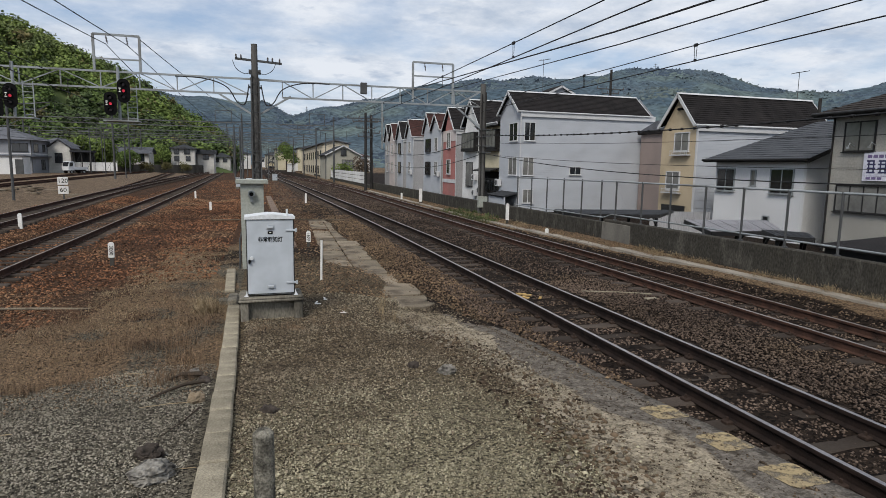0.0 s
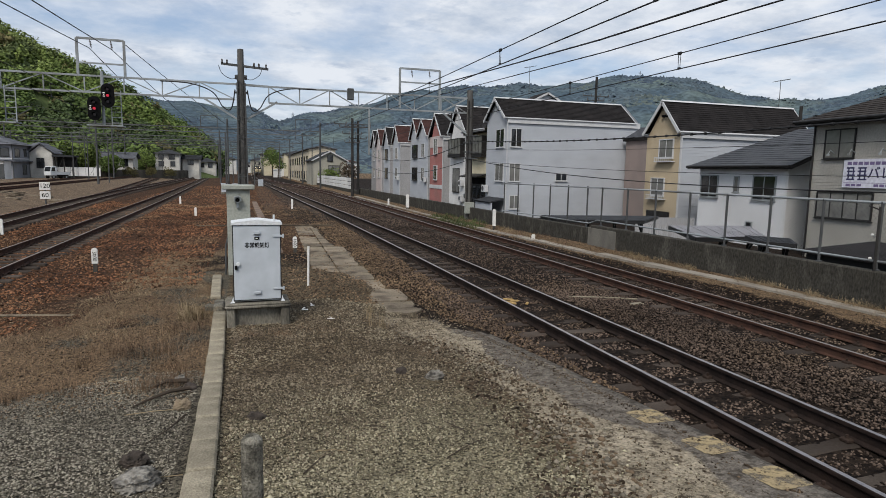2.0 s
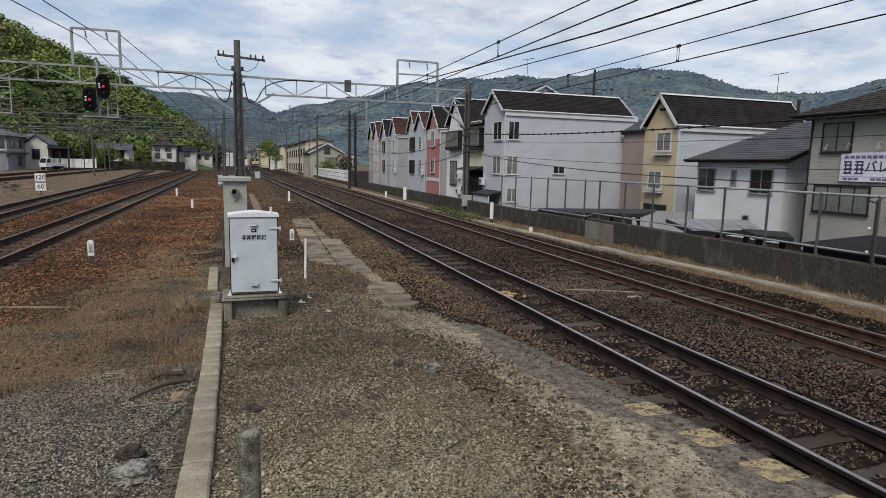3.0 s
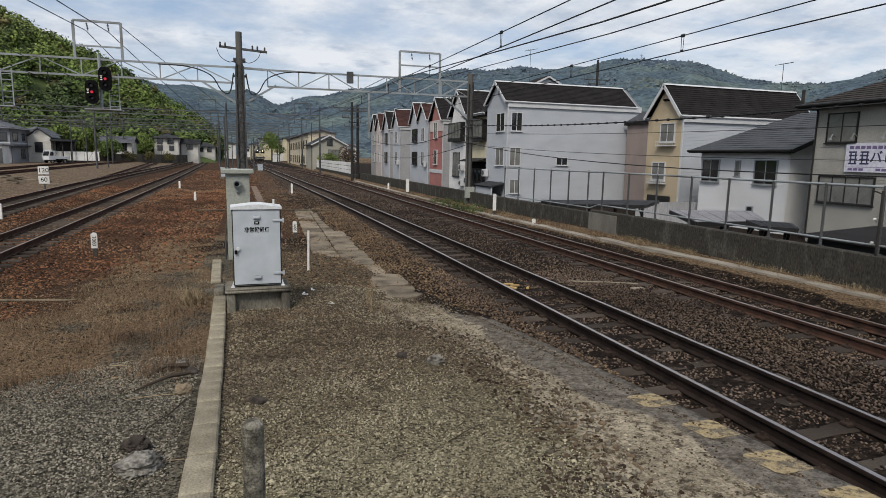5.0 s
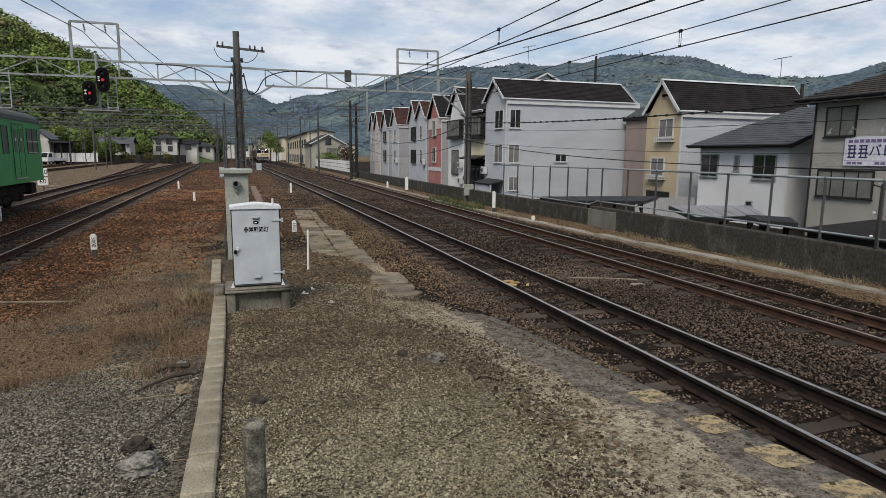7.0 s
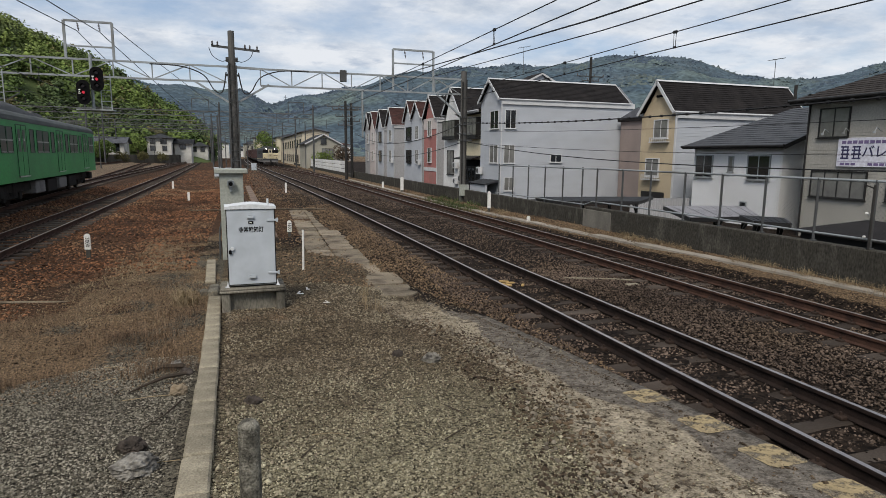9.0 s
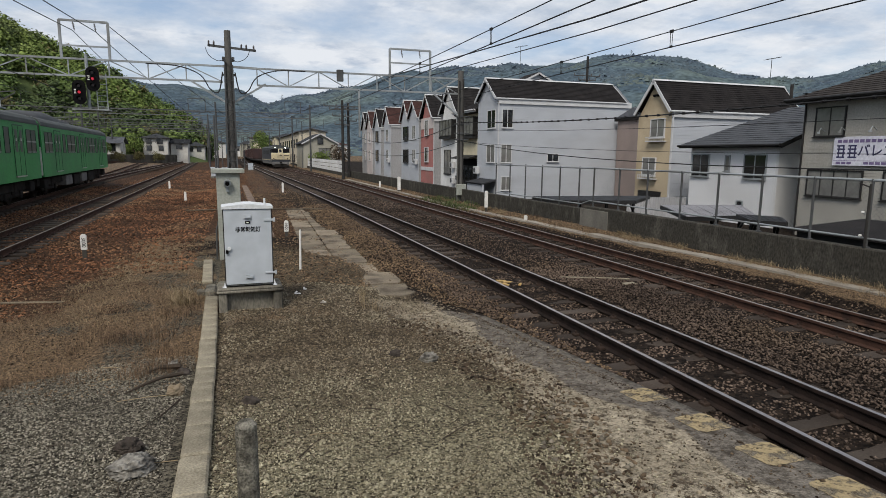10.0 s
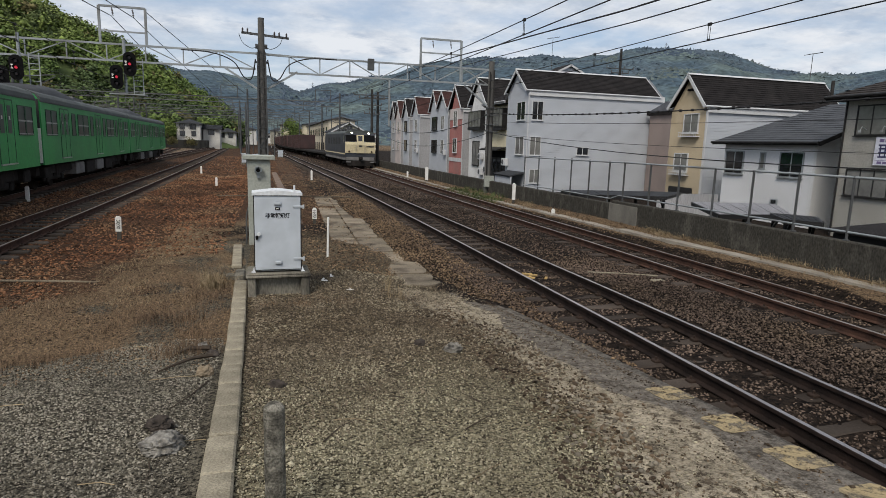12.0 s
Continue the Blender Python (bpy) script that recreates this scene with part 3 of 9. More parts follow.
def lay_stones():
    r = np.random.RandomState(11)

    def field(n, x0, x1, y0, y1, power=1.0):
        # stones lie where the platform looks out; the ground's own grain carries on beyond that wedge
        px, py = r.uniform(x0, x1, 4 * n), y0 + (y1 - y0) * r.uniform(0, 1, 4 * n) ** power
        ok = (px > -0.40 * py - 0.5) & (px < 1.45 * py + 0.7)
        return px[ok][:n], py[ok][:n]

    px, py = [np.concatenate(c) for c in zip(field(49000, EDGE + 0.03, 9.3, 1.2, 12), field(28000, EDGE + 0.03, 9.3, 12, 42, 1.2))]
    keep, low = np.ones(len(px), bool), np.zeros(len(px))
    for fn in (track_a, track_b):
        c = np.array([fn(v) for v in py])
        d = np.abs(px - c)
        low += 0.026 * (d < 0.95)      # the stones lie lower between the sleepers
        on = np.abs((py / SLEEPER_STEP) % 1 - 0.5) < 0.22
        keep &= ~((d < 1.03) & on & (r.uniform(0, 1, len(px)) > 0.05 + 0.12 * (d > 0.75))) & (np.abs(d - 0.51) > 0.075)
    px, py, low = px[keep], py[keep], low[keep]
    size = r.uniform(0.010, 0.026, len(px)) * (1 + 0.02 * np.maximum(0, py - 10))
    scatter("ballast", px, py, ground_z(px, py) + 0.018 - low + r.uniform(-0.01, 0.016, len(px)), size, MAT["stone_brown"], 12,
            "loose dark brown crushed stones between the tracks", "ballast", False)
    px, py = field(14000, 2.7, EDGE + 0.55, 5.2, 30, 1.2)
    keep = px > 3.15 - 0.25 * step(py, 9, 12) + 0.42 * (1 - step(py, 8.3, 9.6)) + 0.16 * bumps(px, py, 2.2, 23) * step(py, 7.5, 9.5) - (r.uniform(0, 1, len(px)) > 0.97) * 0.3
    px, py = px[keep], py[keep]
    scatter("ballast", px, py, ground_z(px, py) + 0.008 + r.uniform(0, 0.02, len(px)), r.uniform(0.010, 0.028, len(px)) * (1 + 0.02 * np.maximum(0, py - 10)), MAT["stone_leaf"], 19,
            "loose tan crushed stones spilling over the platform edge", "ballast", False)
    px, py = field(6500, 9.25, 10.08, 3, 40, 1.1)
    scatter("ballast", px, py, ground_z(px, py) + 0.004, r.uniform(0.008, 0.022, len(px)) * (1 + 0.02 * np.maximum(0, py - 10)), MAT["stone_leaf"], 20,
            "tan stones and soil along the parapet", "ballast", False)
    px, py = field(40000, -11.5, -1.0, 7, 46, 1.2)
    c = np.array([track_l(v) for v in py])
    d = np.abs(px - c)
    keep = ~((d < 1.03) & (np.abs((py / SLEEPER_STEP) % 1 - 0.5) < 0.22)) & (np.abs(d - 0.566) > 0.09) & (np.abs(np.abs(px + 7.64 + 0.056 * py) - 0.566) > 0.09) & ~((np.abs(px + 7.64 + 0.056 * py) < 1.03) & (np.abs((py / SLEEPER_STEP) % 1 - 0.5) < 0.22)) & ~((py < 13) & (px > -3.4 + 0.3 * np.sin(py * 2)))
    px, py = px[keep], py[keep]
    scatter("ballast", px, py, ground_z(px, py) + r.uniform(-0.012, 0.012, len(px)), r.uniform(0.015, 0.036, len(px)) * (1 + 0.014 * py), MAT["stone_red"], 13,
            "loose rust-red crushed stones beside the track", "ballast", False)
    px, py = field(15000, 0.8, 9.4, 40, 110, 1.3)
    keep = np.ones(len(px), bool)
    for fn in (track_a, track_b):
        keep &= np.abs(px - np.array([fn(v) for v in py])) > 0.75
    px, py = px[keep], py[keep]
    scatter("ballast", px, py, ground_z(px, py) + 0.01, r.uniform(0.03, 0.06, len(px)), MAT["stone_brown"], 28, "brown crushed stones further along the tracks", "ballast", False)
    px, py = field(9000, 0.3, 4.0, 11.0, 44, 1.3)
    scatter("ballast", px, py, ground_z(px, py) + 0.006, r.uniform(0.013, 0.028, len(px)) * (1 + 0.015 * py), MAT["stone_leaf"], 29, "tan crushed stones round the old slabs", "ballast", False)
    px, py = field(12000, -8.5, 2.6, 40, 95, 1.3)
    keep = np.ones(len(px), bool)
    for fn in (track_l, track_a):
        keep &= np.abs(px - np.array([fn(v) for v in py])) > 0.8
    px, py = px[keep], py[keep]
    scatter("ballast", px, py, ground_z(px, py), r.uniform(0.03, 0.06, len(px)), MAT["stone_red"], 24, "rust-red crushed stones further along the track", "ballast", False)
    px, py = [np.concatenate(c) for c in zip(field(72000, -0.28, 2.9, 2.3, 11.0, 1.7), field(7000, 1.0, EDGE - 0.05, 4.5, 11.0))]
    keep = (r.uniform(0, 1, len(px)) < 0.5 + 0.5 * (bumps(px, py, 1.6, 21) > 0.15)) & ((px < clod_line(py) + 0.05 + 0.12 * bumps(px, py, 2.0, 22)) | (py > 9.0) | (r.uniform(0, 1, len(px)) < 0.25))
    px, py = px[keep], py[keep]
    size = 0.004 + (0.0065 + 0.0010 * py) * r.uniform(0, 1, len(px)) ** 1.7 + (r.uniform(0, 1, len(px)) > 0.985) * 0.013
    fine = r.uniform(0, 1, len(px)) < 1.35 - np.hypot((px - 1.0) / 2.2, (py - 2.9) / 2.7)
    for pick, m, seed, label in ((~fine, "pebble", 14, "small loose brown and grey pebbles on the platform"), (fine, "pebble_pale", 17, "fine pale greenish gravel on the platform")):
        scatter("pebbles", px[pick], py[pick], ground_z(px[pick], py[pick]) + 0.006, size[pick] * (0.85 if m == "pebble_pale" else 1.0), MAT[m], seed, label, "pebbles", False)
    px, py = field(1300, -0.5, 0.5, 2.4, 8.5)
    px = clod_line(py) + 0.08 + 0.75 * px + 0.10 * bumps(py, py, 1.1, 8)
    scatter("soil_clods", px, py, ground_z(px, py) + 0.006, r.uniform(0.005, 0.021, len(px)) * np.where(r.uniform(0, 1, len(px)) > 0.93, 1.8, 1), MAT["clod"], 16,
            "dark brown crumbs of soil strewn over the platform", "soil")
    px, py = field(3600, 0, 1.9, 2.2, 9.0)
    px = np.minimum(clod_line(py) - 0.1 + px ** 1.5 * 0.7, EDGE - 0.04 - 0.2 * (px / 1.9) ** 2)
    scatter("soil_clods", px, py, ground_z(px, py) + 0.004, r.uniform(0.003, 0.011, len(px)) * np.where(r.uniform(0, 1, len(px)) > 0.95, 1.9, 1), MAT["clod"], 26,
            "scattered crumbs of soil and grit on worn concrete", "soil", False)
    px, py = field(6000, -0.75, 0.55, 2.4, 9.8)
    keep = (bumps(px + 0.3 * py, py, 2.6, 33) > 0.0) & (py < 8.2)
    px, py = px[keep], py[keep]
    px = np.minimum(clod_line(py) + 0.06 + 0.45 * px, EDGE - 0.05)
    scatter("soil_clods", px, py, ground_z(px, py) + 0.004, 0.003 + 0.013 * r.uniform(0, 1, len(px)) ** 2.6, MAT["clod"], 36,
            "thick drifts of dark soil crumbs over broken concrete", "soil", False)
    px, py = field(420, -0.35, 0.35, 2.6, 9)
    px = clod_line(py) + 0.15 + 0.8 * px
    scatter("pebbles", px, py, ground_z(px, py) + 0.01, r.uniform(0.008, 0.030, len(px)), MAT["rubble"], 27, "pale lumps of broken concrete along the worn slab", "rubble", False)
    px, py = field(11000, -6.5, -0.6, 6.0, 13.5)
    scatter("pebbles", px, py, ground_z(px, py) + 0.004, r.uniform(0.005, 0.016, len(px)), MAT["stone_leaf"], 18, "small loose stones among dead grass", "pebbles", False)
    px, py = field(36000, -5.0, -0.55, 2.6, 8.4)
    keep = py < 7.0 + 0.25 * bumps(px, py, 1.4, 35) + 0.35 * (px + 2.0)
    px, py = px[keep], py[keep]
    scatter("gravel", px, py, ground_z(px, py) + 0.003, r.uniform(0.0045, 0.0125, len(px)), MAT["gravel_grey"], 15,
            "fine grey gravel beside the kerb", "gravel", False)


MAT["pebble_pale"] = mat("pebble_pale", (0.36, 0.328, 0.232), (0.215, 0.19, 0.134), 1.1, 0.95, 0, 0.3, 60, (0.34, 0.32, 0.23), 0.5, 0.6, island=0.6)
MAT["rubble"] = mat("rubble", (0.25, 0.22, 0.17), (0.13, 0.112, 0.088), 2.0, 0.95, 0, 0.5, 60, island=0.6)
MAT["clod"] = mat("clod", (0.115, 0.084, 0.055), (0.045, 0.033, 0.024), 1.0, 0.95, 0, 0.3, 60, island=0.8)
MAT["gravel_grey"] = mat("gravel_grey", (0.235, 0.215, 0.172), (0.115, 0.103, 0.083), 1.0, 0.95, 0, 0.3, 60, island=0.9)
lay_stones()


# ---- tracks ----
RAIL = [(-0.061, -0.153), (0.061, -0.153), (0.061, -0.142), (0.011, -0.125), (0.009, -0.045), (0.033, -0.034), (0.033, -0.006), (0.027, 0.0), (0.006, 0.0008),
        (-0.024, 0.0004), (-0.033, -0.006), (-0.033, -0.034), (-0.009, -0.045), (-0.011, -0.125), (-0.061, -0.142)]


def rail_geo(fn, off, y0, y1):
    g = Geo()
    ys, y = [], y0
    while y < y1:
        ys.append(y)
        y += 2.0 if y < 90 else 8.0
    ys.append(y1)
    k = len(RAIL)
    vs = []
    for y in ys:
        dx = (fn(y + 0.5) - fn(y - 0.5))
        vs += [(fn(y) + off + u, y - u * dx, z) for u, z in RAIL]
    g.add([], [])
    for j in range(k):
        slot = 1 if j in (7, 8) else 0
        fs = [(i * k + j, i * k + (j + 1) % k, (i + 1) * k + (j + 1) % k, (i + 1) * k + j) for i in range(len(ys) - 1)]
        if j == 0:
            g.add(vs, fs, slot)
        else:
            g.f += fs
            g.m += [slot] * len(fs)
    return g


def sleeper_mesh():
    g = Geo()
    xs = [-1.0, -0.97, -0.75, -0.56, -0.38, -0.15, 0.15, 0.38, 0.56, 0.75, 0.97, 1.0]
    tops = [-0.175, -0.158, -0.153, -0.151, -0.156, -0.170, -0.170, -0.156, -0.151, -0.153, -0.158, -0.175]
    hw = [0.10, 0.115, 0.12, 0.12, 0.115, 0.105, 0.105, 0.115, 0.12, 0.12, 0.115, 0.10]
    vs = []
    for x, t, w in zip(xs, tops, hw):
        vs += [(x, -w - 0.02, -0.33), (x, -w, t - 0.02), (x, -w + 0.025, t), (x, w - 0.025, t), (x, w, t - 0.02), (x, w + 0.02, -0.33)]
    fs = [(i * 6 + j, i * 6 + j + 1, i * 6 + 7 + j, i * 6 + 6 + j) for i in range(len(xs) - 1) for j in range(5)]
    fs += [tuple(range(6)), tuple(range(66, 72))]
    return g.add(vs, fs).mesh("sleeper", MAT["sleeper"])


SLEEPER = sleeper_mesh()


def make_track(fn, y0, y1, near0, near1, far1, label, half=0.5665, rusty=False, clips=False, lift=0.0, side="rail_side", top="rail_top"):
    t = thing("railway_track", z=lift, label=label, category="track", kind="structure")
    for off in (-half, half):
        part("rail", rail_geo(fn, off, y0, y1), [MAT["rail_side_rust" if rusty else side], MAT["rust" if rusty else top]], t)
    k0, k1 = int(near0 / SLEEPER_STEP), int(near1 / SLEEPER_STEP)
    rr = random.Random(int(near0 * 10 + near1))
    for k in range(k0, k1):
        y = (k + 0.5) * SLEEPER_STEP
        turn = -math.degrees(math.atan(fn(y + 0.5) - fn(y - 0.5)))
        part("sleeper", SLEEPER, None, t, at=pose(fn(y) + rr.uniform(-0.012, 0.012), y + rr.uniform(-0.012, 0.012), rr.uniform(-0.004, 0.004), 0, 0, turn * -1 + rr.uniform(-0.5, 0.5)))
    g = Geo()
    k = k1
    while (k + 0.5) * SLEEPER_STEP < far1:
        y = (k + 0.5) * SLEEPER_STEP
        g.box(fn(y) - 1.0, fn(y) + 1.0, y - 0.11, y + 0.11, -0.3, -0.155)
        k += 1
    if g.f:
        tagged(part("sleepers", g, MAT["sleeper"], t), kind="stuff")
    if clips:
        g = Geo()
        for k in range(k0, min(k1, int(30 / SLEEPER_STEP))):
            y = (k + 0.5) * SLEEPER_STEP
            for off in (-half, half):
                for s in (-1, 1):
                    x = fn(y) + off + s * 0.095
                    g.box(x - 0.04, x + 0.04, y - 0.05, y + 0.05, -0.16, -0.118, b=0.01)
                    g.tube([(x, y, -0.13), (x, y, -0.085)], 0.014, 6)
        tagged(part("fasteners", g, MAT["fastener"], t), kind="stuff")
    return t


make_track(track_a, -4, 420, -1, 36, 150, "shiny steel rails on concrete sleepers in dark ballast", 0.515, clips=True)
make_track(track_b, -4, 420, 1, 40, 170, "brown steel rails on concrete sleepers beside the parapet", 0.50, clips=True, side="rail_side_rust", top="rail_top_dull")
make_track(track_l, -4, 420, 10, 46, 150, "brown steel rails on sleepers in rust-red ballast", clips=True, side="rail_side_rust", top="rail_top_brown")
make_track(track_m, -4, 300, 16, 50, 150, "brown steel rails on sleepers beside the speed board", lift=LIFT_M + 0.05, side="rail_side_rust", top="rail_top_brown")
make_track(track_n, 30, 300, 60, 70, 160, "rusty siding rails on sandy ground", rusty=True, lift=LIFT_N)
make_track(track_o, 40, 300, 60, 70, 160, "rusty siding rails beside the yard", rusty=True, lift=LIFT_N)
make_track(track_q, 53, 190, 56, 72, 160, "rusty branch rails curving off through a turnout", rusty=True, lift=LIFT_M)


# ---- parapet and fence beside track B ----
def make_parapet():
    g = Geo()
    g.box(WALL_X, WALL_X + 0.22, -3, 16.4, -0.5, 0.80, b=0.02)
    tagged(new("wall_parapet", g.mesh("wall_parapet", MAT["parapet"])), "low weathered grey concrete parapet with black streaks", "wall", kind="structure")
    g = Geo()
    g.box(WALL_X + 0.25, WALL_X + 0.47, 16.4, 60, -0.6, 0.66, b=0.02)
    g.box(WALL_X + 0.25, WALL_X + 0.47, 60, 130, -0.6, 0.36, b=0.02)
    tagged(new("wall_parapet_far", g.mesh("wall_parapet_far", MAT["parapet"])), "low dark mossy concrete wall along the railway", "wall", kind="structure")
    g = Geo()
    for k in range(30):
        y = -3 + k * 2.0
        a, b = (9.46 + 0.05 * min(5.6, max(0.0, 13.5 - v)) for v in (y, y + 2))
        z = float(ground_z((a + b) / 2 + 0.05, y + 1))
        g.prism([(a, y + 0.008), (a + 0.31, y + 0.008), (b + 0.31, y + 1.992), (b, y + 1.992)], "z", z - 0.2, z + 0.035 + 0.006 * (k % 3))
    tagged(new("trough_cover", g.mesh("trough_cover", MAT["concrete"])), "pale concrete cable trough lids in a line", "cable trough", kind="structure")


def make_fence():
    f = thing("fence", label="grey steel post and rail fence with wire mesh on a parapet", category="fence")
    ys = [-1.6, 0.0, 1.6, 3.2, 4.7, 6.2, 7.45, 8.55, 9.75, 10.95, 12.15, 13.45, 14.7, 16.0, 17.2, 18.45, 19.75, 21.1, 22.5, 23.9]
    x = WALL_X + 0.12
    for y in ys:
        z0 = 0.80 if y < 16.4 else 0.6
        xx = x if y < 16.2 else x + 0.22
        g = Geo().tube([(xx, y, z0), (xx, y, 1.98)], 0.026, 10)
        g.box(xx - 0.045, xx + 0.045, y - 0.045, y + 0.045, z0, z0 + 0.02)
        part("post", g, MAT["galv_dark"], f)
    part("top_rail", Geo().tube([(x, ys[0], 1.96), (x, 16.2, 1.96), (x + 0.2, 17, 1.94), (x + 0.2, ys[-1], 1.92)], 0.024, 8), MAT["galv"], f)
    part("bottom_rail", Geo().tube([(x, ys[0], 0.96), (x, 16.2, 0.96), (x + 0.2, 17, 0.80), (x + 0.2, ys[-1], 0.76)], 0.02, 8), MAT["galv"], f)
    g = Geo()
    y = -1.0
    while y < 16:
        for s in (1, -1):
            y2 = y + s * 0.98
            if -1.6 < y2 < 16.2:
                g.bar((x, y, 0.97), (x, y2, 1.95), 0.0018)
        y += 0.085
    tagged(part("wire_mesh", g, MAT["galv_dark"], f), kind="stuff")


make_parapet()
make_fence()
MAT["panel_grey"] = mat("panel_grey", (0.175, 0.165, 0.145), (0.125, 0.118, 0.104), 2.2, 0.92, 0, 0.4, 40, (0.075, 0.07, 0.06), 1.8, 0.6, stretch=(1, 1, 0.5))
whole("concrete_panel", Geo().box(WALL_X - 0.02, WALL_X + 0.1, 15.0, 16.5, -0.1, 0.72, b=0.01), MAT["panel_grey"], "pale newer concrete panel set in the parapet", "panel", kind="structure")


# ---- kerb, cabinets and small things on the platform's end ----
def make_kerb():
    k = thing("kerb", label="line of pale worn concrete kerb stones", category="kerb", kind="structure")
    y, i = 1.2, 0
    rr = random.Random(4)
    while y < 10:
        ln = 0.6
        za, zb = float(ramp_z(y, -0.4)), float(ramp_z(y + ln, -0.4))
        x = -0.34 - 0.021 * (y - 3.3)
        g = Geo()
        g.box(-0.097, 0.097, 0.004, ln - 0.008, -0.12, 0.055, b=0.014)
        tilt = math.degrees(math.atan((zb - za) / ln))
        part("kerb_stone", g, MAT["kerb"], k, at=pose(x + rr.uniform(-0.006, 0.006), y, za + rr.uniform(-0.006, 0.006), tilt, 0, rr.uniform(-0.4, 0.4) + 1.2))
        y += ln
        i += 1


make_kerb()


def text_geo(s, size, depth=0.002, bold=0.0):
    cu = bpy.data.curves.new("lettering", "FONT")
    cu.body, cu.size, cu.extrude, cu.align_x, cu.align_y = s, size, depth, "CENTER", "CENTER"
    cu.resolution_u, cu.offset = 3, bold
    ob = bpy.data.objects.new("lettering", cu)
    scene.collection.objects.link(ob)
    me = bpy.data.meshes.new_from_object(ob.evaluated_get(bpy.context.evaluated_depsgraph_get()))
    bpy.data.objects.remove(ob)
    return me


MAT["plinth"] = mat("plinth", (0.20, 0.185, 0.152), (0.105, 0.097, 0.08), 3, 0.92, 0, 0.5, 40, (0.022, 0.021, 0.018), 2.6, 0.85, stretch=(1, 1, 0.4), fine=0.3)


def make_cabinet():
    """The grey equipment cabinet with the lettering, on its concrete plinth."""
    y = 9.3
    c = thing("equipment_cabinet", 0.105, y, 0.0, 1.0, "pale grey steel equipment cabinet with black lettering on a concrete plinth", "cabinet")
    g = Geo().box(-0.345, 0.345, 0, 0.42, 0.37, 1.52, b=0.012)
    part("body", g, MAT["box_grey"], c)
    g = Geo().prism([(-0.362, 1.515), (0.362, 1.515), (0.362, 1.55), (0.05, 1.588), (-0.05, 1.588), (-0.362, 1.55)], "y", -0.045, 0.45)
    part("lid", g, MAT["white_enamel"], c)
    part("door_seal", Geo().box(-0.346, 0.346, -0.008, -0.001, 0.385, 1.512), MAT["trim_dark"], c)
    d = part("door", Geo().box(-0.332, 0.332, -0.026, -0.008, 0.395, 1.505, b=0.006), MAT["box_grey"], c)
    for z in (1.398, 0.504):
        v = part("vent_cover", Geo().box(-0.062, 0.062, -0.032, -0.026, z - 0.036, z + 0.036, b=0.002), MAT["box_grey"], d)
        part("hood", Geo().box(-0.05, 0.05, -0.058, -0.032, z - 0.024, z + 0.026, b=0.01), MAT["box_grey"], v)
    part("name_plate", Geo().box(-0.036, 0.036, -0.034, -0.026, 1.296, 1.338), MAT["black"], d)
    part("name_line", Geo().box(-0.02, 0.016, -0.037, -0.034, 1.311, 1.322), MAT["white_paint"], d)
    for z in (1.348, 0.556):
        h = part("hinge", Geo().box(0.225, 0.385, -0.042, -0.024, z - 0.017, z + 0.017, b=0.005), MAT["box_grey"], d)
        part("hinge_pin", Geo().tube([(0.375, -0.034, z - 0.03), (0.375, -0.034, z + 0.03)], 0.014, 8), MAT["box_grey"], h)
    latch = part("latch", Geo().disc((-0.272, -0.04, 0.94), 0.026, "y", 0.035, 14).box(-0.275, -0.245, -0.052, -0.03, 0.925, 0.95, b=0.006), MAT["white_enamel"], d)
    part("padlock", Geo().box(-0.322, -0.282, -0.062, -0.028, 0.86, 0.918, b=0.008), MAT["black"], latch)
    me = text_geo("非常報知灯", 0.071, bold=0.0014)
    me.materials.append(MAT["black"])
    part("lettering", me, None, d, "black lettering", at=pose(0, -0.0275, 1.208, 90, 0, 0) @ Matrix.Diagonal((1, 1.22, 1, 1)))
    part("cap_screw", Geo().tube([(0.25, 0.05, 1.55), (0.25, 0.05, 1.66)], 0.015, 8), MAT["white_enamel"], c)
    for sx in (-1, 1):
        g = Geo().box(sx * 0.36 - 0.03, sx * 0.36 + 0.03, -0.03, 0.03, 0.355, 0.365).prism([(sx * 0.38, 0.36), (sx * 0.34, 0.36), (sx * 0.35, 0.45)], "y", -0.012, 0.0)
        part("foot_bracket", g, MAT["white_enamel"], c)
    part("plinth", Geo().box(-0.475, 0.475, -0.10, 0.55, 0.275, 0.315, b=0.012).box(-0.455, 0.46, -0.08, 0.53, 0.31, 0.35, b=0.014), MAT["plinth"], c, "mossy concrete plinth slab")
    part("plinth_base", Geo().box(-0.36, 0.34, 0.03, 0.48, -0.26, 0.28).box(0.33, 0.46, -0.07, 0.5, -0.26, 0.279, b=0.012).box(-0.45, -0.33, -0.07, 0.5, -0.26, 0.279, b=0.012), MAT["plinth"], c)


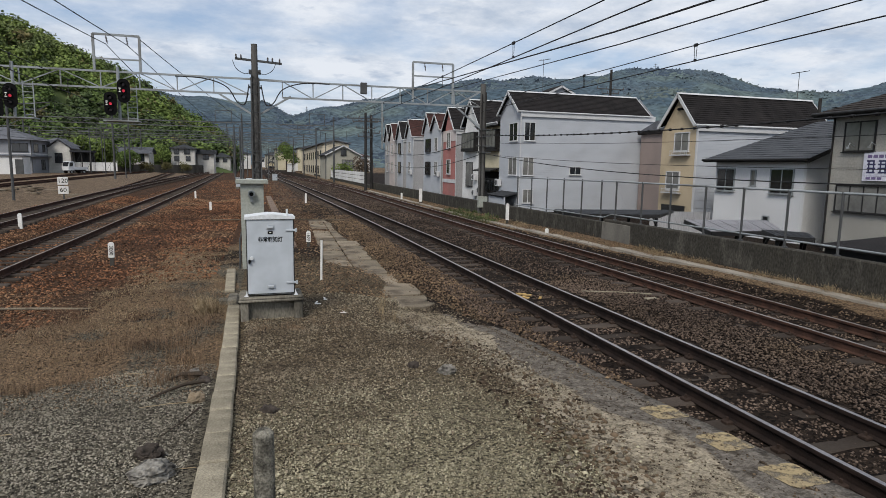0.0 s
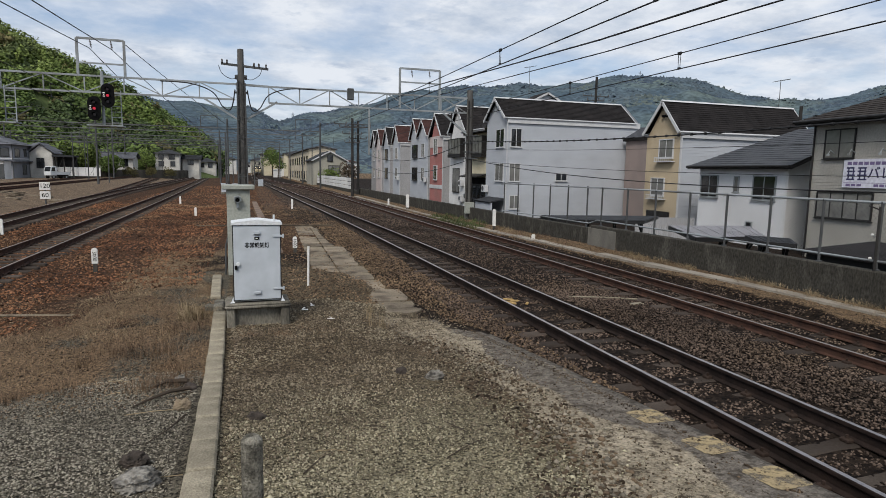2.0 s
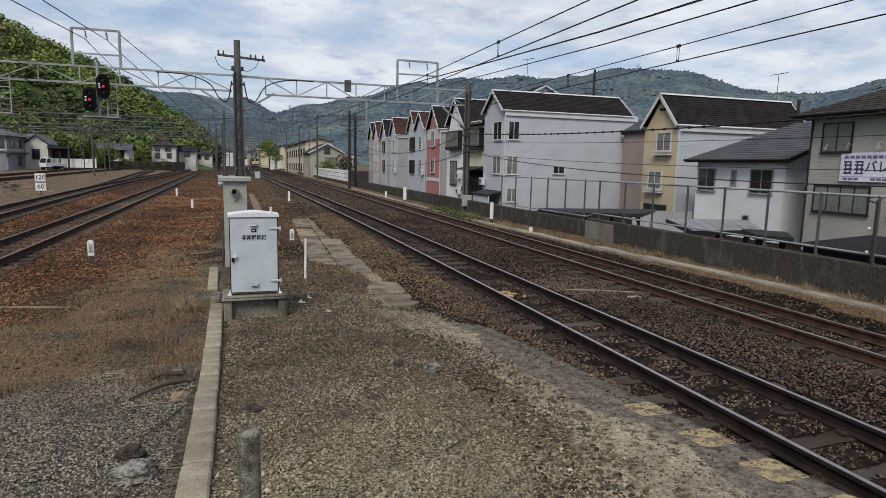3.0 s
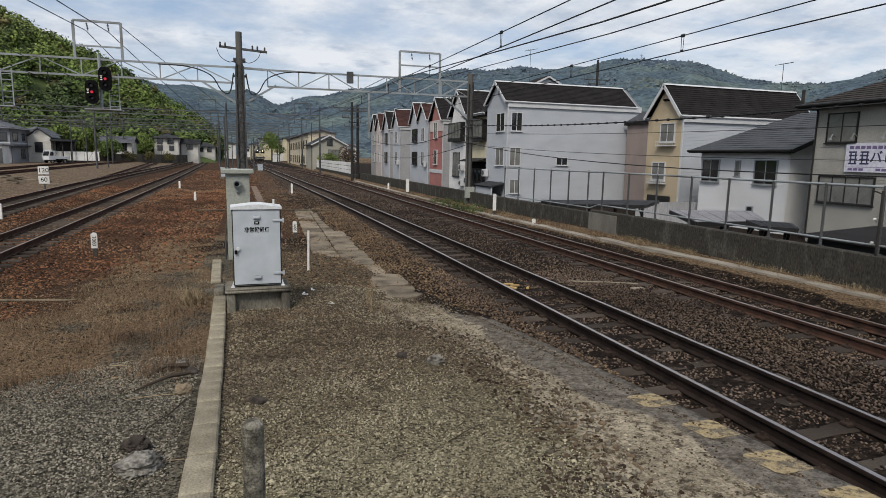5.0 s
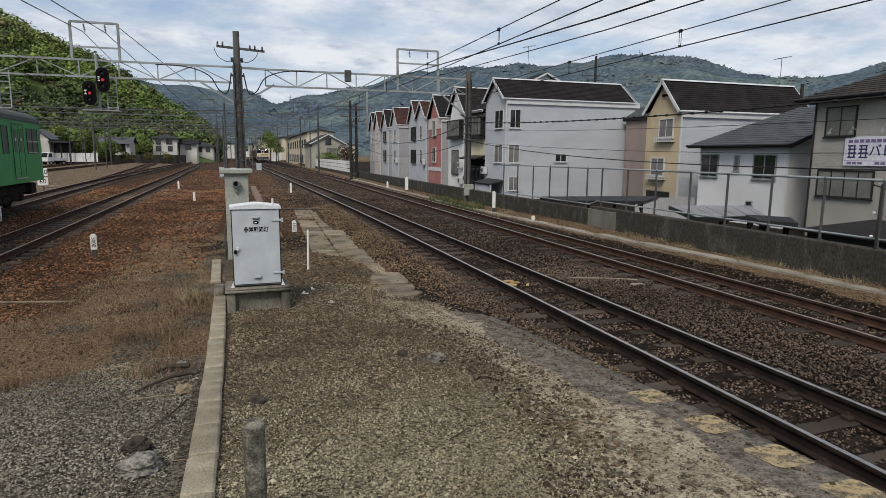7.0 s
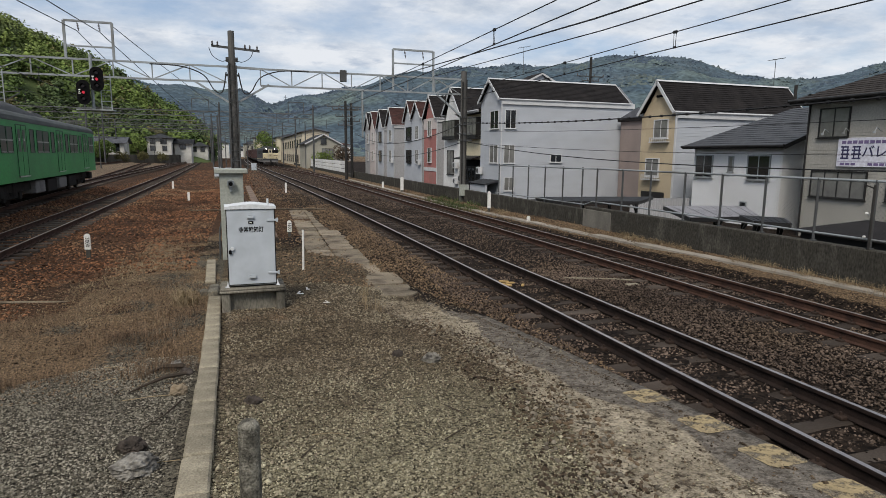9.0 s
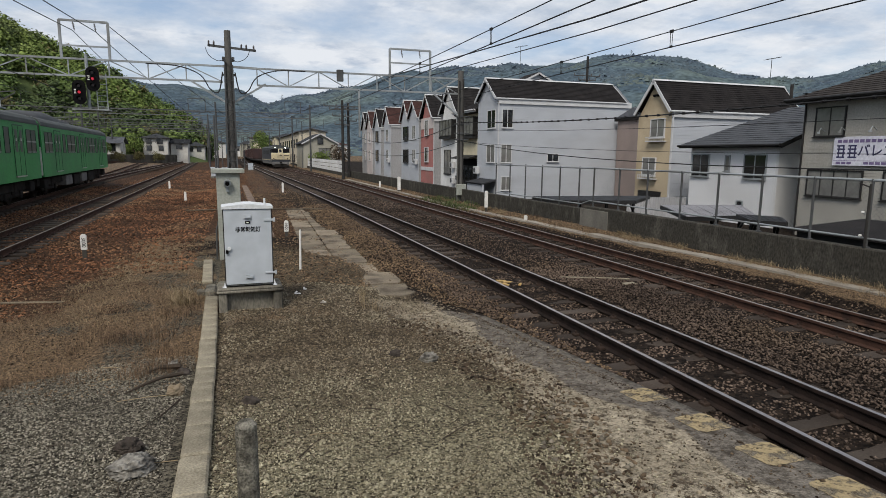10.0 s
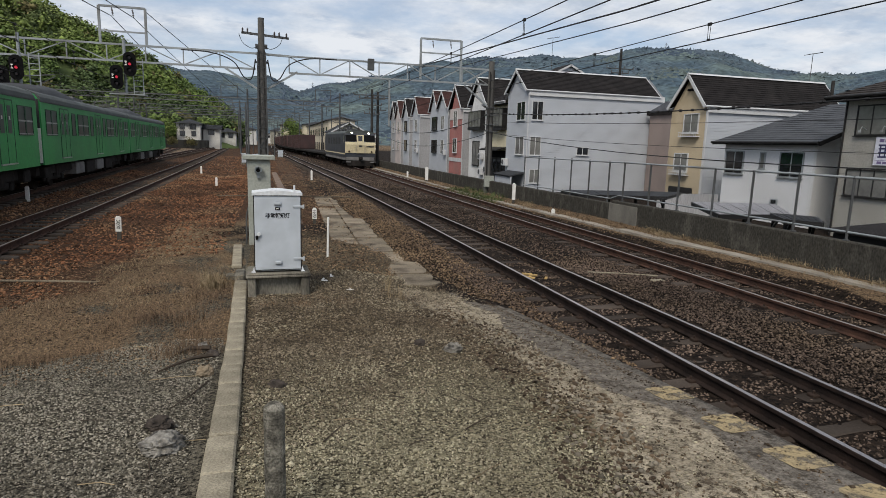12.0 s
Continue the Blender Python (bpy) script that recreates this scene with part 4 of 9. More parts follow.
def make_back_cabinet():
    c = thing("relay_cabinet", -0.22, 14.6, 0, 1.5, "beige steel relay cabinet with an overhanging top", "cabinet")
    part("body", Geo().box(-0.255, 0.255, 0, 0.5, -0.25, 1.86, b=0.01), MAT["box_beige"], c)
    part("lid", Geo().box(-0.358, 0.358, -0.09, 0.6, 1.86, 1.965, b=0.015), MAT["box_beige"], c)
    g = Geo().disc((-0.02, -0.06, 1.63), 0.065, "y", 0.12, 16)
    lamp = part("signal_lamp", g, MAT["galv"], c, "round grey warning lamp")
    part("lamp_hood", Geo().prism([(-0.10, 1.60), (-0.09, 1.70), (-0.02, 1.735), (0.05, 1.70), (0.06, 1.60), (0.045, 1.60), (0.035, 1.68), (-0.02, 1.71), (-0.075, 1.68), (-0.085, 1.60)], "y", -0.17, -0.02), MAT["galv"], lamp)
    part("lens", Geo().disc((-0.02, -0.122, 1.63), 0.045, "y", 0.01, 14), MAT["black"], lamp)
    part("bracket", Geo().box(-0.05, 0.01, -0.06, 0, 1.45, 1.57), MAT["galv"], lamp)
    part("conduit", Geo().tube([(-0.31, 0.2, -0.2), (-0.30, 0.2, 0.55), (-0.25, 0.2, 0.75)], 0.02, 8), MAT["galv_dark"], c)


make_cabinet()
make_back_cabinet()


def make_short_post():
    g = Geo().tube([(0, 0, -0.5), (0, 0, 0.5), (0, 0, 0.925)], 0.0535, 18, r2=0.0525).tube([(0, 0, 0.925), (0, 0, 0.94), (0, 0, 0.95)], 0.0525, 18, r2=0.03)
    whole("short_post", g, MAT["post_concrete"], "short round weathered concrete post on gravel", "post", pose(-0.012, 3.0, 0.06))


make_short_post()


def marker_post(x, y, z, h, w, text="", digits=True):
    t = thing("marker_post", x, y, z, 0, "small white distance marker post with dark figures", "marker post", "marker posts")
    z0 = 0.16 if digits else -0.1
    part("post", Geo().prism([(-w / 2, z0), (w / 2, z0), (w / 2, h - 0.04), (w * 0.22, h), (-w * 0.22, h), (-w / 2, h - 0.04)], "y", -0.03, 0.03), MAT["white_paint"], t)
    if digits:
        part("stub", Geo().box(-w * 0.35, w * 0.35, -0.025, 0.025, -0.15, 0.16), MAT["old_concrete"], t)
    if text:
        me = text_geo(text, 0.125)
        me.materials.append(MAT["black"])
        part("figures", me, None, t, "black figures set sideways", at=pose(0, -0.034, (z0 + h) / 2 - 0.01, 90, 0, 0) @ pose(0, 0, 0, 0, 0, -90))
    return t


marker_post(-3.70, 16.9, -0.25, 0.55, 0.135, "3000")
marker_post(1.33, 18.9, -0.2, 0.50, 0.13, "1600")
marker_post(9.75, 37.8, -0.1, 1.0, 0.2)
marker_post(9.75, 23.3, 0.0, 0.85, 0.13)
for px, py, h in ((2.7, 40.5, 0.65), (-4.6, 46.5, 0.52), (-7.95, 23.8, 0.72), (9.6, 42.7, 0.6), (9.7, 19.5, 0.4), (-2.8, 36, 0.38)):
    marker_post(px, py, -0.2, h, 0.12, digits=False)


def make_stick():
    whole("marker_rod", Geo().tube([(0, 0, -0.2), (0.02, 0.0, 1.0)], 0.022, 8), MAT["white_paint"], "thin white plastic rod standing in the ground", "rod", pose(1.12, 12.4, -0.2))


make_stick()


def rock(name, x, y, s, flat, material, label, seed, category="stone"):
    r = np.random.RandomState(seed)
    bm = bmesh.new()
    bmesh.ops.create_icosphere(bm, subdivisions=4, radius=1)
    for v in bm.verts:
        p = v.co
        n = 0.26 * noise.noise(p * 1.7 + Vector((seed, 0, 0))) + 0.24 * noise.noise(p * 4.5 + Vector((0, seed, 0))) + 0.13 * noise.noise(p * 11 + Vector((0, 0, seed)))
        v.co = p * (1 + n)
        v.co.x *= s; v.co.y *= s * 0.75; v.co.z *= s * flat
    me = bpy.data.meshes.new(name)
    bm.to_mesh(me); bm.free()
    me.materials.append(material)
    ob = new(name, me)
    z = float(ground_z(x, y))
    ob.matrix_basis = pose(x, y, z + s * flat * 0.55, r.uniform(-12, 12), r.uniform(-12, 12), r.uniform(0, 180))
    return tagged(ob, label, category, "loose stones")


MAT["rock_pale"] = mat("rock_pale", (0.27, 0.255, 0.225), (0.13, 0.12, 0.105), 14, 0.95, 0, 0.9, 45, (0.05, 0.047, 0.043), 12, 0.9, fine=0.35)
MAT["rock_dark"] = mat("rock_dark", (0.085, 0.07, 0.06), (0.03, 0.026, 0.023), 13, 0.95, 0, 0.8, 50, fine=0.3)
MAT["rock_tan"] = mat("rock_tan", (0.27, 0.215, 0.148), (0.18, 0.142, 0.10), 9, 0.95, 0, 0.5, 40)
rock("stone", -0.74, 4.17, 0.155, 0.47, MAT["rock_pale"], "pale rough lump of broken concrete on gravel", 3)
rock("stone", -0.82, 4.58, 0.085, 0.8, MAT["rock_dark"], "dark rough stone on gravel", 4)
rock("stone", -0.63, 5.84, 0.08, 0.75, MAT["rock_tan"], "tan angular stone beside the kerb", 5)
rock("stone", 0.03, 5.37, 0.085, 0.45, MAT["rock_dark"], "dark flat stone on the platform", 6)
rock("stone", 1.63, 6.5, 0.085, 0.5, MAT["rock_dark"], "dark rough stone on the platform", 7)
rock("stone", 1.9, 6.08, 0.10, 0.6, MAT["rock_pale"], "pale brown stone on the platform", 8)
rock("stone", -0.78, 6.95, 0.10, 0.3, MAT["rock_pale"], "pale flat stone among dead twigs", 9)
rock("stone", -0.62, 6.6, 0.08, 0.4, MAT["rock_dark"], "dark stone among dead twigs", 10)


def worn_paint():
    """Yellow paint with worn-through holes."""
    m = MAT["yellow_paint"]
    nt = m.node_tree
    N, L = nt.nodes, nt.links
    out = N["Material Output"]
    tc, n = N.new("ShaderNodeTexCoord"), N.new("ShaderNodeTexNoise")
    n.inputs["Scale"].default_value, n.inputs["Detail"].default_value, n.inputs["Roughness"].default_value = 9, 8, 0.75
    L.new(tc.outputs["Object"], n.inputs["Vector"])
    r = N.new("ShaderNodeMapRange")
    r.inputs["From Min"].default_value, r.inputs["From Max"].default_value = 0.46, 0.64
    L.new(n.outputs[0], r.inputs["Value"])
    mx, tr = N.new("ShaderNodeMixShader"), N.new("ShaderNodeBsdfTransparent")
    L.new(r.outputs[0], mx.inputs[0])
    L.new(N["Principled BSDF"].outputs[0], mx.inputs[1])
    L.new(tr.outputs[0], mx.inputs[2])
    L.new(mx.outputs[0], out.inputs["Surface"])


def paint_marks():
    worn_paint()
    for k, y in enumerate((2.35, 2.93, 3.55, 4.27)):
        rr = random.Random(k)
        pts = []
        for a in range(28):
            u = a / 28 * 2 * math.pi
            c, s = math.cos(u), math.sin(u)
            q = 1 / max(abs(c), abs(s))
            pts.append((c * q * 0.155 * rr.uniform(0.95, 1.02), s * q * 0.17 * rr.uniform(0.95, 1.02)))
        g = Geo().add([(px, py, -0.083 * py) for px, py in pts], [tuple(range(28))])
        whole("paint_mark", g, MAT["yellow_paint"], "worn yellow paint square on the platform edge", "paint mark", pose(EDGE - 0.18, y, float(ramp_z(y)) + 0.006), "paint marks", "structure")


paint_marks()


# ---- houses ----
def clad(geo, p0, p1, z0, z1, out, course=0.3, lap=0.012, gable=None, slot=0):
    """A wall of lapped boards from p0 to p1 (plan points). gable: (height above z1) of a peak in the middle."""
    p0, p1, o = Vector((*p0, 0)), Vector((*p1, 0)), Vector((*out, 0))
    top = z1 + (gable or 0)
    z = z0
    while z < top - 0.02:
        zt = min(z + course, top)

        def span(h):
            if h <= z1 or not gable:
                return 0.0, 1.0
            k = (h - z1) / gable * 0.5
            return k, 1 - k
        a0, a1 = span(z)
        b0, b1 = span(zt)
        q = [p0.lerp(p1, a0) + o * lap, p0.lerp(p1, a1) + o * lap, p0.lerp(p1, b1), p0.lerp(p1, b0)]
        geo.add([(q[0].x, q[0].y, z), (q[1].x, q[1].y, z), (q[2].x, q[2].y, zt), (q[3].x, q[3].y, zt),
                 (q[0].x - o.x * lap, q[0].y - o.y * lap, z), (q[1].x - o.x * lap, q[1].y - o.y * lap, z)],
                [(0, 1, 2, 3), (4, 5, 1, 0)], slot)
        z = zt
    return geo


def window(parent, c, way, w, h, z, frame_mat, pane_material, bars=1, depth=0.07, sill=True, bay=0.0):
    """A sliding window on a wall. c: plan point of its middle on the wall; way: outward normal."""
    o = Vector((*way, 0))
    s = Vector((-o.y, o.x, 0))
    base = pose(c[0], c[1], z, 0, 0, math.degrees(math.atan2(o.y, o.x)) + 90)
    wd = part("window", Geo().box(-w / 2, w / 2, -bay - 0.035, 0.06, -h / 2, h / 2), pane_material, parent, at=base)
    g = Geo()
    t, d = 0.055, bay + depth
    for a, b, e, f in ((-w / 2 - t, w / 2 + t, h / 2, h / 2 + t), (-w / 2 - t, w / 2 + t, -h / 2 - t, -h / 2), (-w / 2 - t, -w / 2, -h / 2, h / 2), (w / 2, w / 2 + t, -h / 2, h / 2)):
        g.box(a, b, -d, 0.03, e, f)
    for k in range(bars):
        x = -w / 2 + w * (k + 1) / (bars + 1)
        g.box(x - 0.025, x + 0.025, -d + 0.02, 0.0, -h / 2, h / 2)
    part("window_frame", g, frame_mat, wd)
    if sill:
        part("sill", Geo().box(-w / 2 - 0.1, w / 2 + 0.1, -d - 0.05, 0, -h / 2 - t - 0.04, -h / 2 - t), frame_mat, wd)
    return wd


def roof_slope(geo, a, b, c, d, rows=14, thick=0.035):
    """Courses of shingles from the eave a-b up to the ridge d-c."""
    a, b, c, d = (Vector(p) for p in (a, b, c, d))
    n = (b - a).cross(d - a).normalized()
    if n.z < 0:
        n = -n
    for k in range(rows):
        u, v = k / rows, (k + 1) / rows
        p, q, r, s = a.lerp(d, u), b.lerp(c, u), b.lerp(c, v), a.lerp(d, v)
        geo.add([p + n * thick, q + n * thick, r + n * (thick * 0.45), s + n * (thick * 0.45), p + n * (thick * 0.45), q + n * (thick * 0.45)], [(0, 1, 2, 3), (4, 5, 1, 0)])
    return geo


def gable_house(x0, x1, y0, y1, zb, ze, zr, wall, front, roof, trim, label, course=0.3, over=0.3, front_course=None, eave=0.1, tail=None):
    """A narrow house with its ridge across the railway and its gable towards it."""
    h = thing("house", x0, y0, zb, 0, label, "house", "houses along the railway")
    tail = over if tail is None else tail
    L, W, H, R = x1 - x0, y1 - y0, ze - zb, zr - ze
    part("wall", clad(Geo(), (0, 0), (L, 0), 0, H, (0, -1), course), wall, h)
    part("wall", clad(Geo(), (0, W), (L, W), 0, H, (0, 1), course), wall, h)
    part("gable_wall", clad(Geo(), (0, 0), (0, W), 0, H, (-1, 0), front_course or course, 0.009 if front_course is None else 0.002, R), front, h)
    part("gable_wall", clad(Geo(), (L, 0), (L, W), 0, H, (1, 0), course, gable=R), wall, h)
    for s in (0, 1):
        ye = -eave if s == 0 else W + eave
        zee = H - eave * R / (W / 2)
        g = roof_slope(Geo(), (-over, ye, zee + 0.03), (L + tail, ye, zee + 0.03), (L + tail, W / 2, H + R + 0.03), (-over, W / 2, H + R + 0.03))
        part("roof_slope", g, roof, h)
    for xx in (-over - 0.03, L + tail - 0.01):
        for s in (0, 1):
            ye = -eave if s == 0 else W + eave
            zee = H - eave * R / (W / 2)
            part("bargeboard", Geo().bar((xx + 0.02, ye, zee - 0.05), (xx + 0.02, W / 2, H + R - 0.03), 0.05, 0.2), trim, h)
    part("ridge_cap", Geo().prism([(W / 2 - 0.14, H + R + 0.03), (W / 2, H + R + 0.14), (W / 2 + 0.14, H + R + 0.03)], "x", -over - 0.04, L + tail + 0.04), trim, h)
    for ye in (-eave - 0.07, W + eave + 0.07):
        zee = H - eave * R / (W / 2)
        part("gutter", Geo().tube([(-over, ye, zee - 0.02), (L + tail, ye, zee - 0.03)], 0.06, 8), trim, h)
    part("fascia", Geo().box(-0.05, L + 0.12, -0.13, -0.018, H - 0.48, H - 0.06), trim, h)
    for xx in (-0.02, L + 0.02):
        part("downpipe", Geo().tube([(xx, -0.07, H - 0.3), (xx, -0.07, 0)], 0.035, 8), trim, h)
    part("corner_trim", Geo().box(-0.035, 0.06, -0.035, 0.06, 0, H - 0.1), trim, h)
    return h


G0 = -1.15     # street level behind the parapet

# the white house whose long side faces the platform
wh = gable_house(19.4, 31.3, 44.2, 48.5, G0, 6.75, 8.35, MAT["siding_white"], MAT["siding_white"], MAT["roof_dark"], MAT["trim_white"], "three-storey white clapboard house with a dark shingle roof", 0.165, tail=-0.35)
window(wh, (0.75, 0), (0, -1), 0.85, 1.35, 5.15 - G0, MAT["trim_white"], MAT["pane"])
window(wh, (0.70, 0), (0, -1), 0.85, 1.35, 2.45 - G0, MAT["trim_white"], MAT["pane_curtain"])
window(wh, (4.85, 0), (0, -1), 0.95, 0.55, 2.15 - G0, MAT["trim_white"], MAT["pane"])
window(wh, (0, 1.35), (-1, 0), 1.6, 1.35, 5.15 - G0, MAT["trim_white"], MAT["pane"], bars=1)
window(wh, (0, 1.35), (-1, 0), 1.6, 1.35, 2.45 - G0, MAT["trim_white"], MAT["pane_curtain"])
window(wh, (0.75, 0), (0, -1), 0.8, 1.0, 0.1 - G0, MAT["trim_white"], MAT["pane_curtain"])
part("porch_roof", Geo().prism([(-1.3, 1.15), (0.0, 1.45), (0.0, 1.55), (-1.35, 1.25)], "y", 0.1, 3.6), MAT["roof_grey"], wh)
part("porch_wall", Geo().box(-1.2, -1.1, 0.1, 3.5, 0, 1.15), MAT["siding_white"], wh)

# two joined cream houses with dark bay windows
def make_cream_house():
    """Its eaves run along the railway."""
    h = thing("house", 20.0, 49.4, G0, 0, "three-storey cream house with a black-framed bay window and dark garage", "house", "houses along the railway")
    W, H, R, D = 5.3, 6.35 - G0, 2.15, 9.5
    part("wall", Geo().box(0, 0.2, 0.16, W - 0.16, 0, H), MAT["stucco_cream"], h)
    for y in (0, W - 0.15):
        part("gable_wall", Geo().prism([(0, 0), (D, 0), (D, H), (D / 2, H + R), (0, H)], "y", y, y + 0.15), MAT["siding_grey"], h)
    part("roof_slope", roof_slope(Geo(), (-0.6, -0.25, H - 0.2), (-0.6, W + 0.25, H - 0.2), (D / 2, W + 0.25, H + R + 0.05), (D / 2, -0.25, H + R + 0.05)), MAT["roof_dark"], h)
    part("roof_slope", roof_slope(Geo(), (D + 0.6, -0.25, H - 0.2), (D + 0.6, W + 0.25, H - 0.2), (D / 2, W + 0.25, H + R + 0.05), (D / 2, -0.25, H + R + 0.05)), MAT["roof_dark"], h)
    part("fascia", Geo().box(-0.64, -0.58, -0.25, W + 0.25, H - 0.36, H - 0.16), MAT["trim_white"], h)
    part("gutter", Geo().tube([(-0.7, -0.25, H - 0.2), (-0.7, W + 0.25, H - 0.2)], 0.06, 8), MAT["trim_white"], h)
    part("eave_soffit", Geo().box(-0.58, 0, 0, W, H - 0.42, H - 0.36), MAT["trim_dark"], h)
    window(h, (0, 2.6), (-1, 0), 3.9, 1.45, 4.85 - G0, MAT["trim_dark"], MAT["pane_curtain"], bars=4, bay=0.4)
    part("bay_base", Geo().box(-0.5, 0, 0.6, 4.6, 3.75 - G0, 4.0 - G0), MAT["trim_dark"], h)
    # flat black panel on the wall paints the unlit garage inside
    part("garage_opening", Geo().box(-0.05, 0.02, 0.5, 4.7, 0.2, 3.1), MAT["black"], h)
    part("awning", Geo().prism([(-1.0, 3.1), (0, 3.35), (0, 3.45), (-1.0, 3.2)], "y", 0.3, 4.9), MAT["trim_dark"], h)
    for y in (1.0, 2.0, 3.0, 4.0):
        d = part("garage_door", Geo().box(-0.10, -0.05, y - 0.46, y + 0.46, 0.2, 2.5), MAT["trim_dark"], h)
        part("door_glass", Geo().box(-0.115, -0.10, y - 0.32, y + 0.32, 1.2, 2.3), MAT["pane"], d)
    part("downpipe", Geo().tube([(-0.08, 5.2, H - 0.3), (-0.08, 5.2, 0)], 0.04, 8), MAT["trim_dark"], h)
    return h


cr = make_cream_house()
dm = part("dormer", Geo().prism([(4.9, 7.3), (7.3, 7.3), (7.3, 10.1), (6.1, 10.75), (4.9, 10.1)], "y", 1.4, 4.0), MAT["siding_white"], cr, "white gabled dormer on the roof")
for s in (-1, 1):
    part("roof_slope", Geo().prism([(6.1, 10.77), (6.1 + s * 1.5, 10.0), (6.1 + s * 1.5, 10.12), (6.1, 10.92)], "y", 1.2, 4.2), MAT["roof_dark"], dm)
    part("bargeboard", Geo().bar((6.1, 1.18, 10.8), (6.1 + s * 1.5, 1.18, 10.05), 0.05, 0.16), MAT["trim_white"], dm)
cg = gable_house(20.0, 29.5, 55.0, 60.2, G0, 6.4, 8.8, MAT["siding_grey"], MAT["stucco_white"], MAT["roof_dark"], MAT["trim_white"], "three-storey pale house with dark bay windows and brown gable", front_course=3)
window(cg, (0, 2.5), (-1, 0), 3.6, 1.45, 4.9 - G0, MAT["trim_dark"], MAT["pane_curtain"], bars=3, bay=0.4)
part("bay_base", Geo().box(-0.5, 0, 0.6, 4.4, 3.85 - G0, 4.1 - G0), MAT["trim_dark"], cg)
window(cg, (0, 3.0), (-1, 0), 1.9, 2.3, 1.6 - G0, MAT["trim_dark"], MAT["pane_curtain"], bars=1)



def condenser(parent, y, z, x=-0.35):
    u = part("condenser_unit", Geo().box(x, x + 0.3, y - 0.4, y + 0.4, z, z + 0.6, b=0.02), MAT["trim_white"], parent, "white air conditioner outdoor unit")
    part("fan_grille", Geo().disc((x - 0.005, y + 0.1, z + 0.3), 0.22, "x", 0.02, 16), MAT["galv_dark"], u)


condenser(cg, 1.0, 2.2)
condenser(cg, 0.9, 0.7)
condenser(cr, 5.0, 1.0)
condenser(wh, 4.0, 1.9)

# pink house
pk = gable_house(20.0, 29.5, 62.6, 67.4, G0, 6.3, 8.7, MAT["siding_grey"], MAT["stucco_pink"], MAT["roof_dark"], MAT["trim_white"], "three-storey salmon pink house with pale gable", front_course=3)
part("gable_band", Geo().box(-0.05, 0.0, 0.0, 4.8, 5.1 - G0, 6.3 - G0), MAT["stucco_palepink"], pk)
part("base_band", Geo().box(-0.05, 0.0, 0.0, 4.8, 0.55 - G0, 0.95 - G0), MAT["trim_white"], pk)
window(pk, (0, 2.5), (-1, 0), 1.2, 1.6, 5.2 - G0, MAT["trim_white"], MAT["pane_curtain"], bay=0.05)
window(pk, (0, 2.5), (-1, 0), 1.2, 1.5, 2.3 - G0, MAT["trim_white"], MAT["pane"], bay=0.05)

# white houses further along
for k, (y0, y1, ze, zr, fr, rf) in enumerate(((68.2, 72.6, 6.6, 8.5, "siding_white", "roof_red"), (72.9, 77.0, 6.5, 8.9, "siding_white", "roof_red"), (81.9, 86.1, 6.4, 8.7, "siding_white", "roof_red"),
                                              (89.0, 93.4, 6.3, 8.9, "siding_white", "roof_dark"), (93.8, 98.2, 6.3, 8.9, "stucco_palepink", "roof_red"), (98.6, 103.2, 6.3, 9.0, "siding_grey", "roof_dark"))):
    h = gable_house(20.0 + 0.2 * (k % 2), 29.5, y0, y1, G0, ze, zr, MAT["siding_grey"], MAT[fr], MAT[rf], MAT["trim_white"], "three-storey narrow pale house with a steep dark red gable roof" if rf == "roof_red" else "three-storey narrow pale house with a steep dark gable roof")
    dark = k in (1, 3)
    if k in (0, 2):
        condenser(h, 0.8, 2.3)
    for z in (4.9, 2.1):
        window(h, (0, (y1 - y0) * (0.5 if k != 1 else 0.4)), (-1, 0), 1.2 if k != 1 else 1.9, 1.5, z - G0, MAT["trim_dark" if dark else "trim_white"], MAT["pane" if dark else "pane_curtain"], bars=1 if k != 1 else 2, bay=0.12 if dark else 0.0)

# yellow house with a white clapboard side
ye = gable_house(25.5, 35.6, 31.5, 34.9, G0, 5.2, 7.05, MAT["siding_white"], MAT["stucco_yellow"], MAT["roof_dark"], MAT["trim_white"], "three-storey yellow stucco house with white clapboard side", 0.165, front_course=3)
window(ye, (0, 1.35), (-1, 0), 1.3, 1.1, 4.1 - G0, MAT["trim_white"], MAT["pane_curtain"], bay=0.02)
window(ye, (0, 2.0), (-1, 0), 1.25, 1.1, 1.65 - G0, MAT["trim_white"], MAT["pane_curtain"], bay=0.02)
for z, y in ((3.25, 1.35), (0.85, 2.0)):
    b = part("balcony_rail", Geo().box(-0.3, 0, y - 0.85, y + 0.85, z - G0, z + 0.06 - G0).box(-0.3, -0.26, y - 0.85, y + 0.85, z + 0.28 - G0, z + 0.32 - G0), MAT["trim_white"], ye)
    for k in range(9):
        yy = y - 0.83 + k * 0.2
        part("baluster", Geo().box(-0.29, -0.27, yy, yy + 0.03, z + 0.06 - G0, z + 0.28 - G0), MAT["trim_white"], b)
# flat dark panel on the wall, painted as an unlit opening
part("garage_opening", Geo().box(-0.05, 0.02, 0.7, 3.0, 0.0, 1.25), MAT["trim_dark"], ye)
for y in (1.45, 1.75):
    part("floodlight", Geo().disc((-0.1, y, 6.15 - G0), 0.08, "x", 0.16, 10), MAT["black"], ye)

